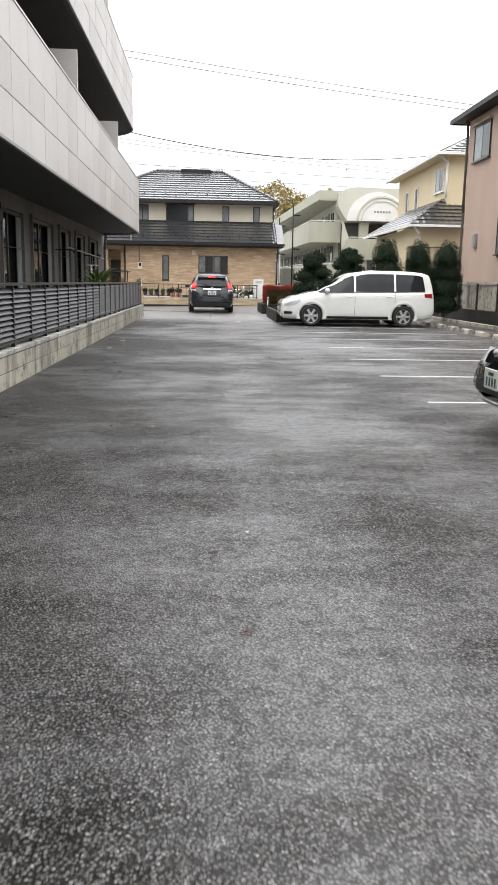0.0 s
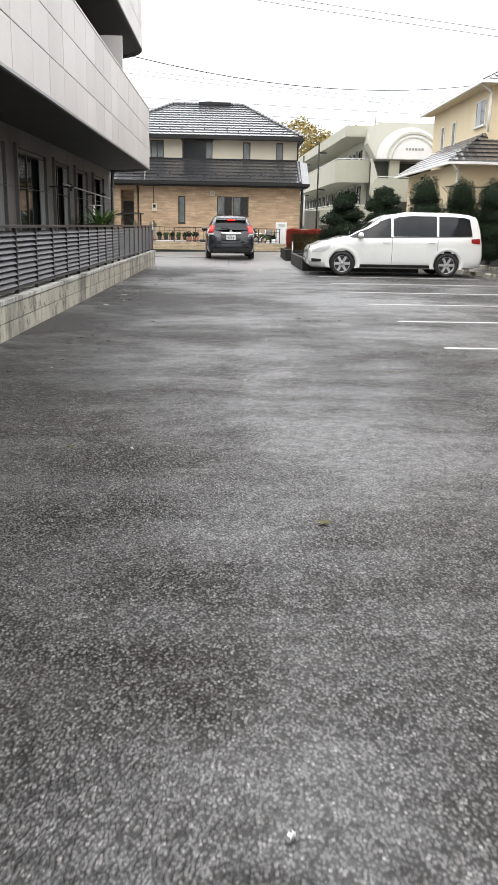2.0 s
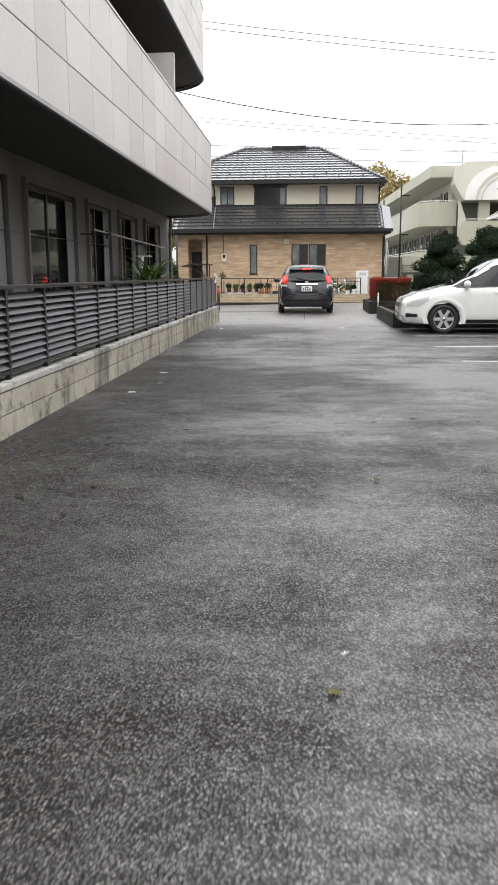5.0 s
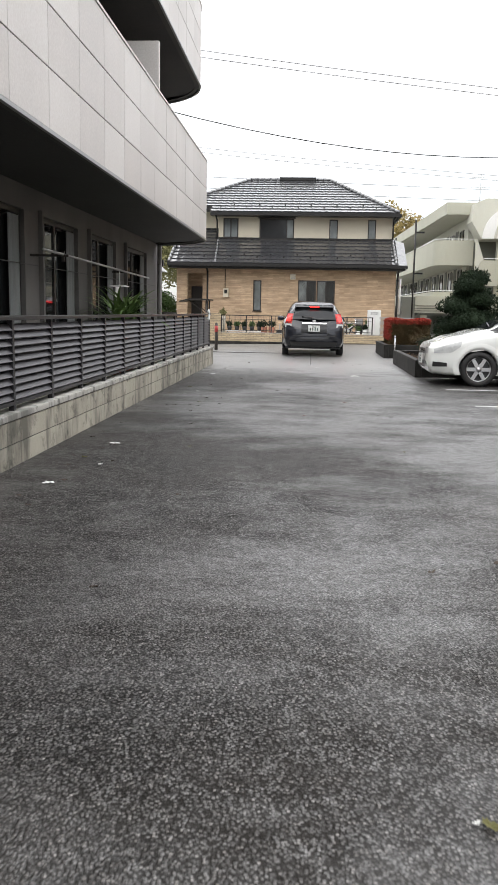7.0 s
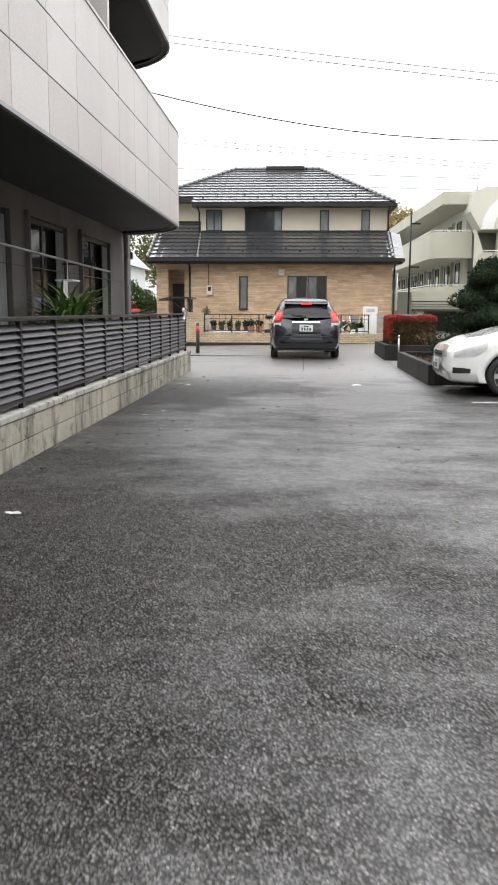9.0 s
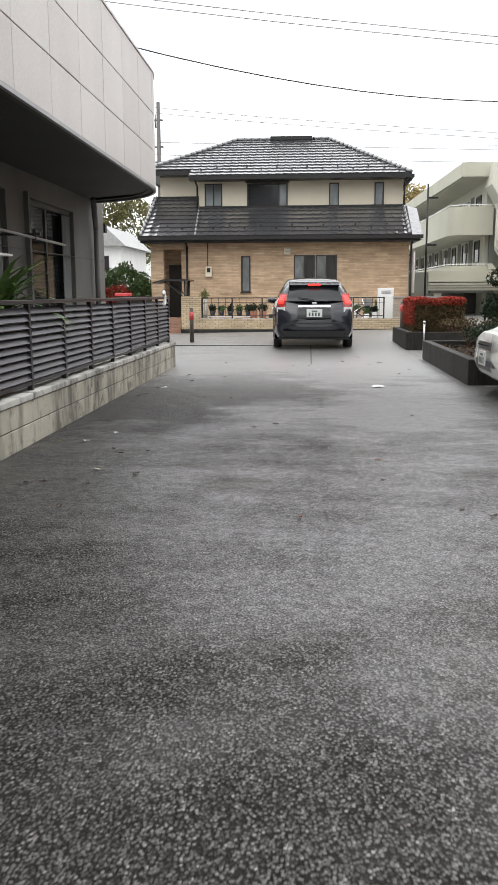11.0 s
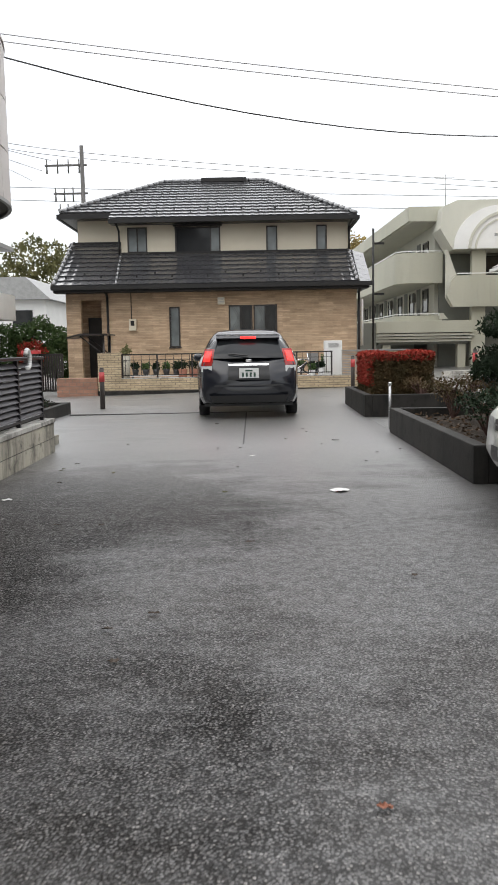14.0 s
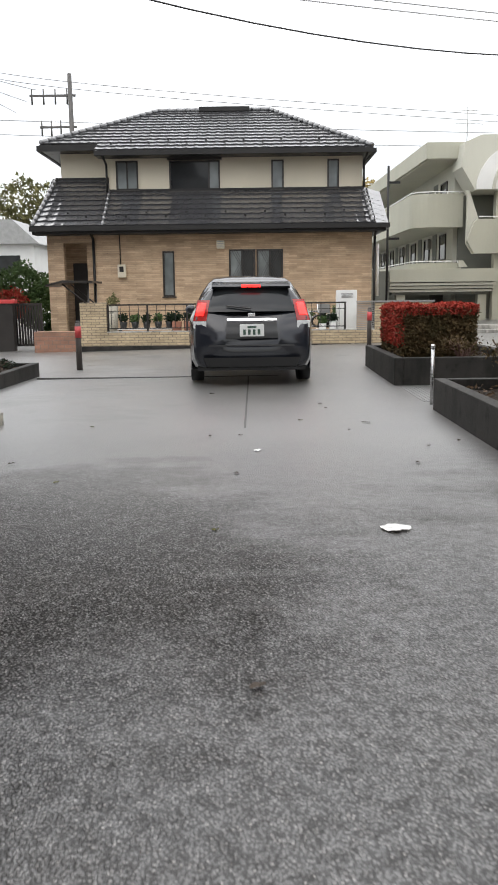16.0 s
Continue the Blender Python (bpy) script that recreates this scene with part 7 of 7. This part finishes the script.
# ---- litter and leaves on the asphalt ----
def litter(loc, w, d, rz, seed, label, mat=M_PAPER, category="litter"):
    rg = random.Random(seed)
    bm = bmesh.new()
    n = 18
    c = bm.verts.new((0, 0, 0.35 * d))
    rim = [bm.verts.new((w * math.cos(6.283 * k / n) * rg.uniform(0.65, 1.1), d * math.sin(6.283 * k / n) * rg.uniform(0.65, 1.1), rg.uniform(0.002, 0.015))) for k in range(n)]
    for k in range(n):
        bm.faces.new((c, rim[k], rim[(k + 1) % n]))
    return solo("paper_scrap" if mat is M_PAPER else "fallen_leaf", bm, mat, label, category, "scraps on the asphalt", loc=loc, rz=rz)


litter((0.98, 27.72, 0.004), 0.095, 0.075, 20, 1, "crumpled wet white paper lying on the asphalt")
for i, (x, y, s) in enumerate(((-1.63, 18.93, 0.055), (-1.68, 17.16, 0.05), (0.25, 30.0, 0.05), (-1.57, 24.0, 0.04), (-1.35, 22.5, 0.04), (0.28, 11.16, 0.014), (0.28, 6.14, 0.012), (-1.33, 11.59, 0.02), (-0.37, 9.06, 0.016), (-1.72, 23.6, 0.03), (-1.76, 27.5, 0.05), (0.55, 13.5, 0.014), (-1.5, 17.9, 0.03), (-1.44, 12.55, 0.03))):
    litter((x, y, 0.004), s, s * 0.6, 37 * i, 10 + i, "small pale wet scrap on the asphalt")
rg = random.Random(11)
leaf_rows = [(-1.95 + abs(rg.gauss(0, 0.35)), rg.uniform(8, 30)) for _ in range(70)] + [(rg.uniform(-1.4, 2.0), rg.uniform(4, 34)) for _ in range(45)]
for i, (x, y) in enumerate(leaf_rows):
    litter((x, y, 0.004), rg.uniform(0.018, 0.038), rg.uniform(0.012, 0.022), rg.uniform(0, 360), 300 + i, "small brown wet leaf on the asphalt", rg.choice((M_LEAFOLIVE, M_BARK, M_BARK, M_BARK, M_BARK)), "leaf")
for i, (x, y, sz) in enumerate(((0.6, 22.93, 0.024), (0.22, 4.98, 0.014), (0.06, 21.35, 0.018), (-1.34, 22.52, 0.03))):
    litter((x, y, 0.004), sz, sz * 0.7, 50 * i, 500 + i, "orange brown wet leaf on the asphalt", M_TERRA if i < 3 else M_LEAFOLIVE, "leaf")
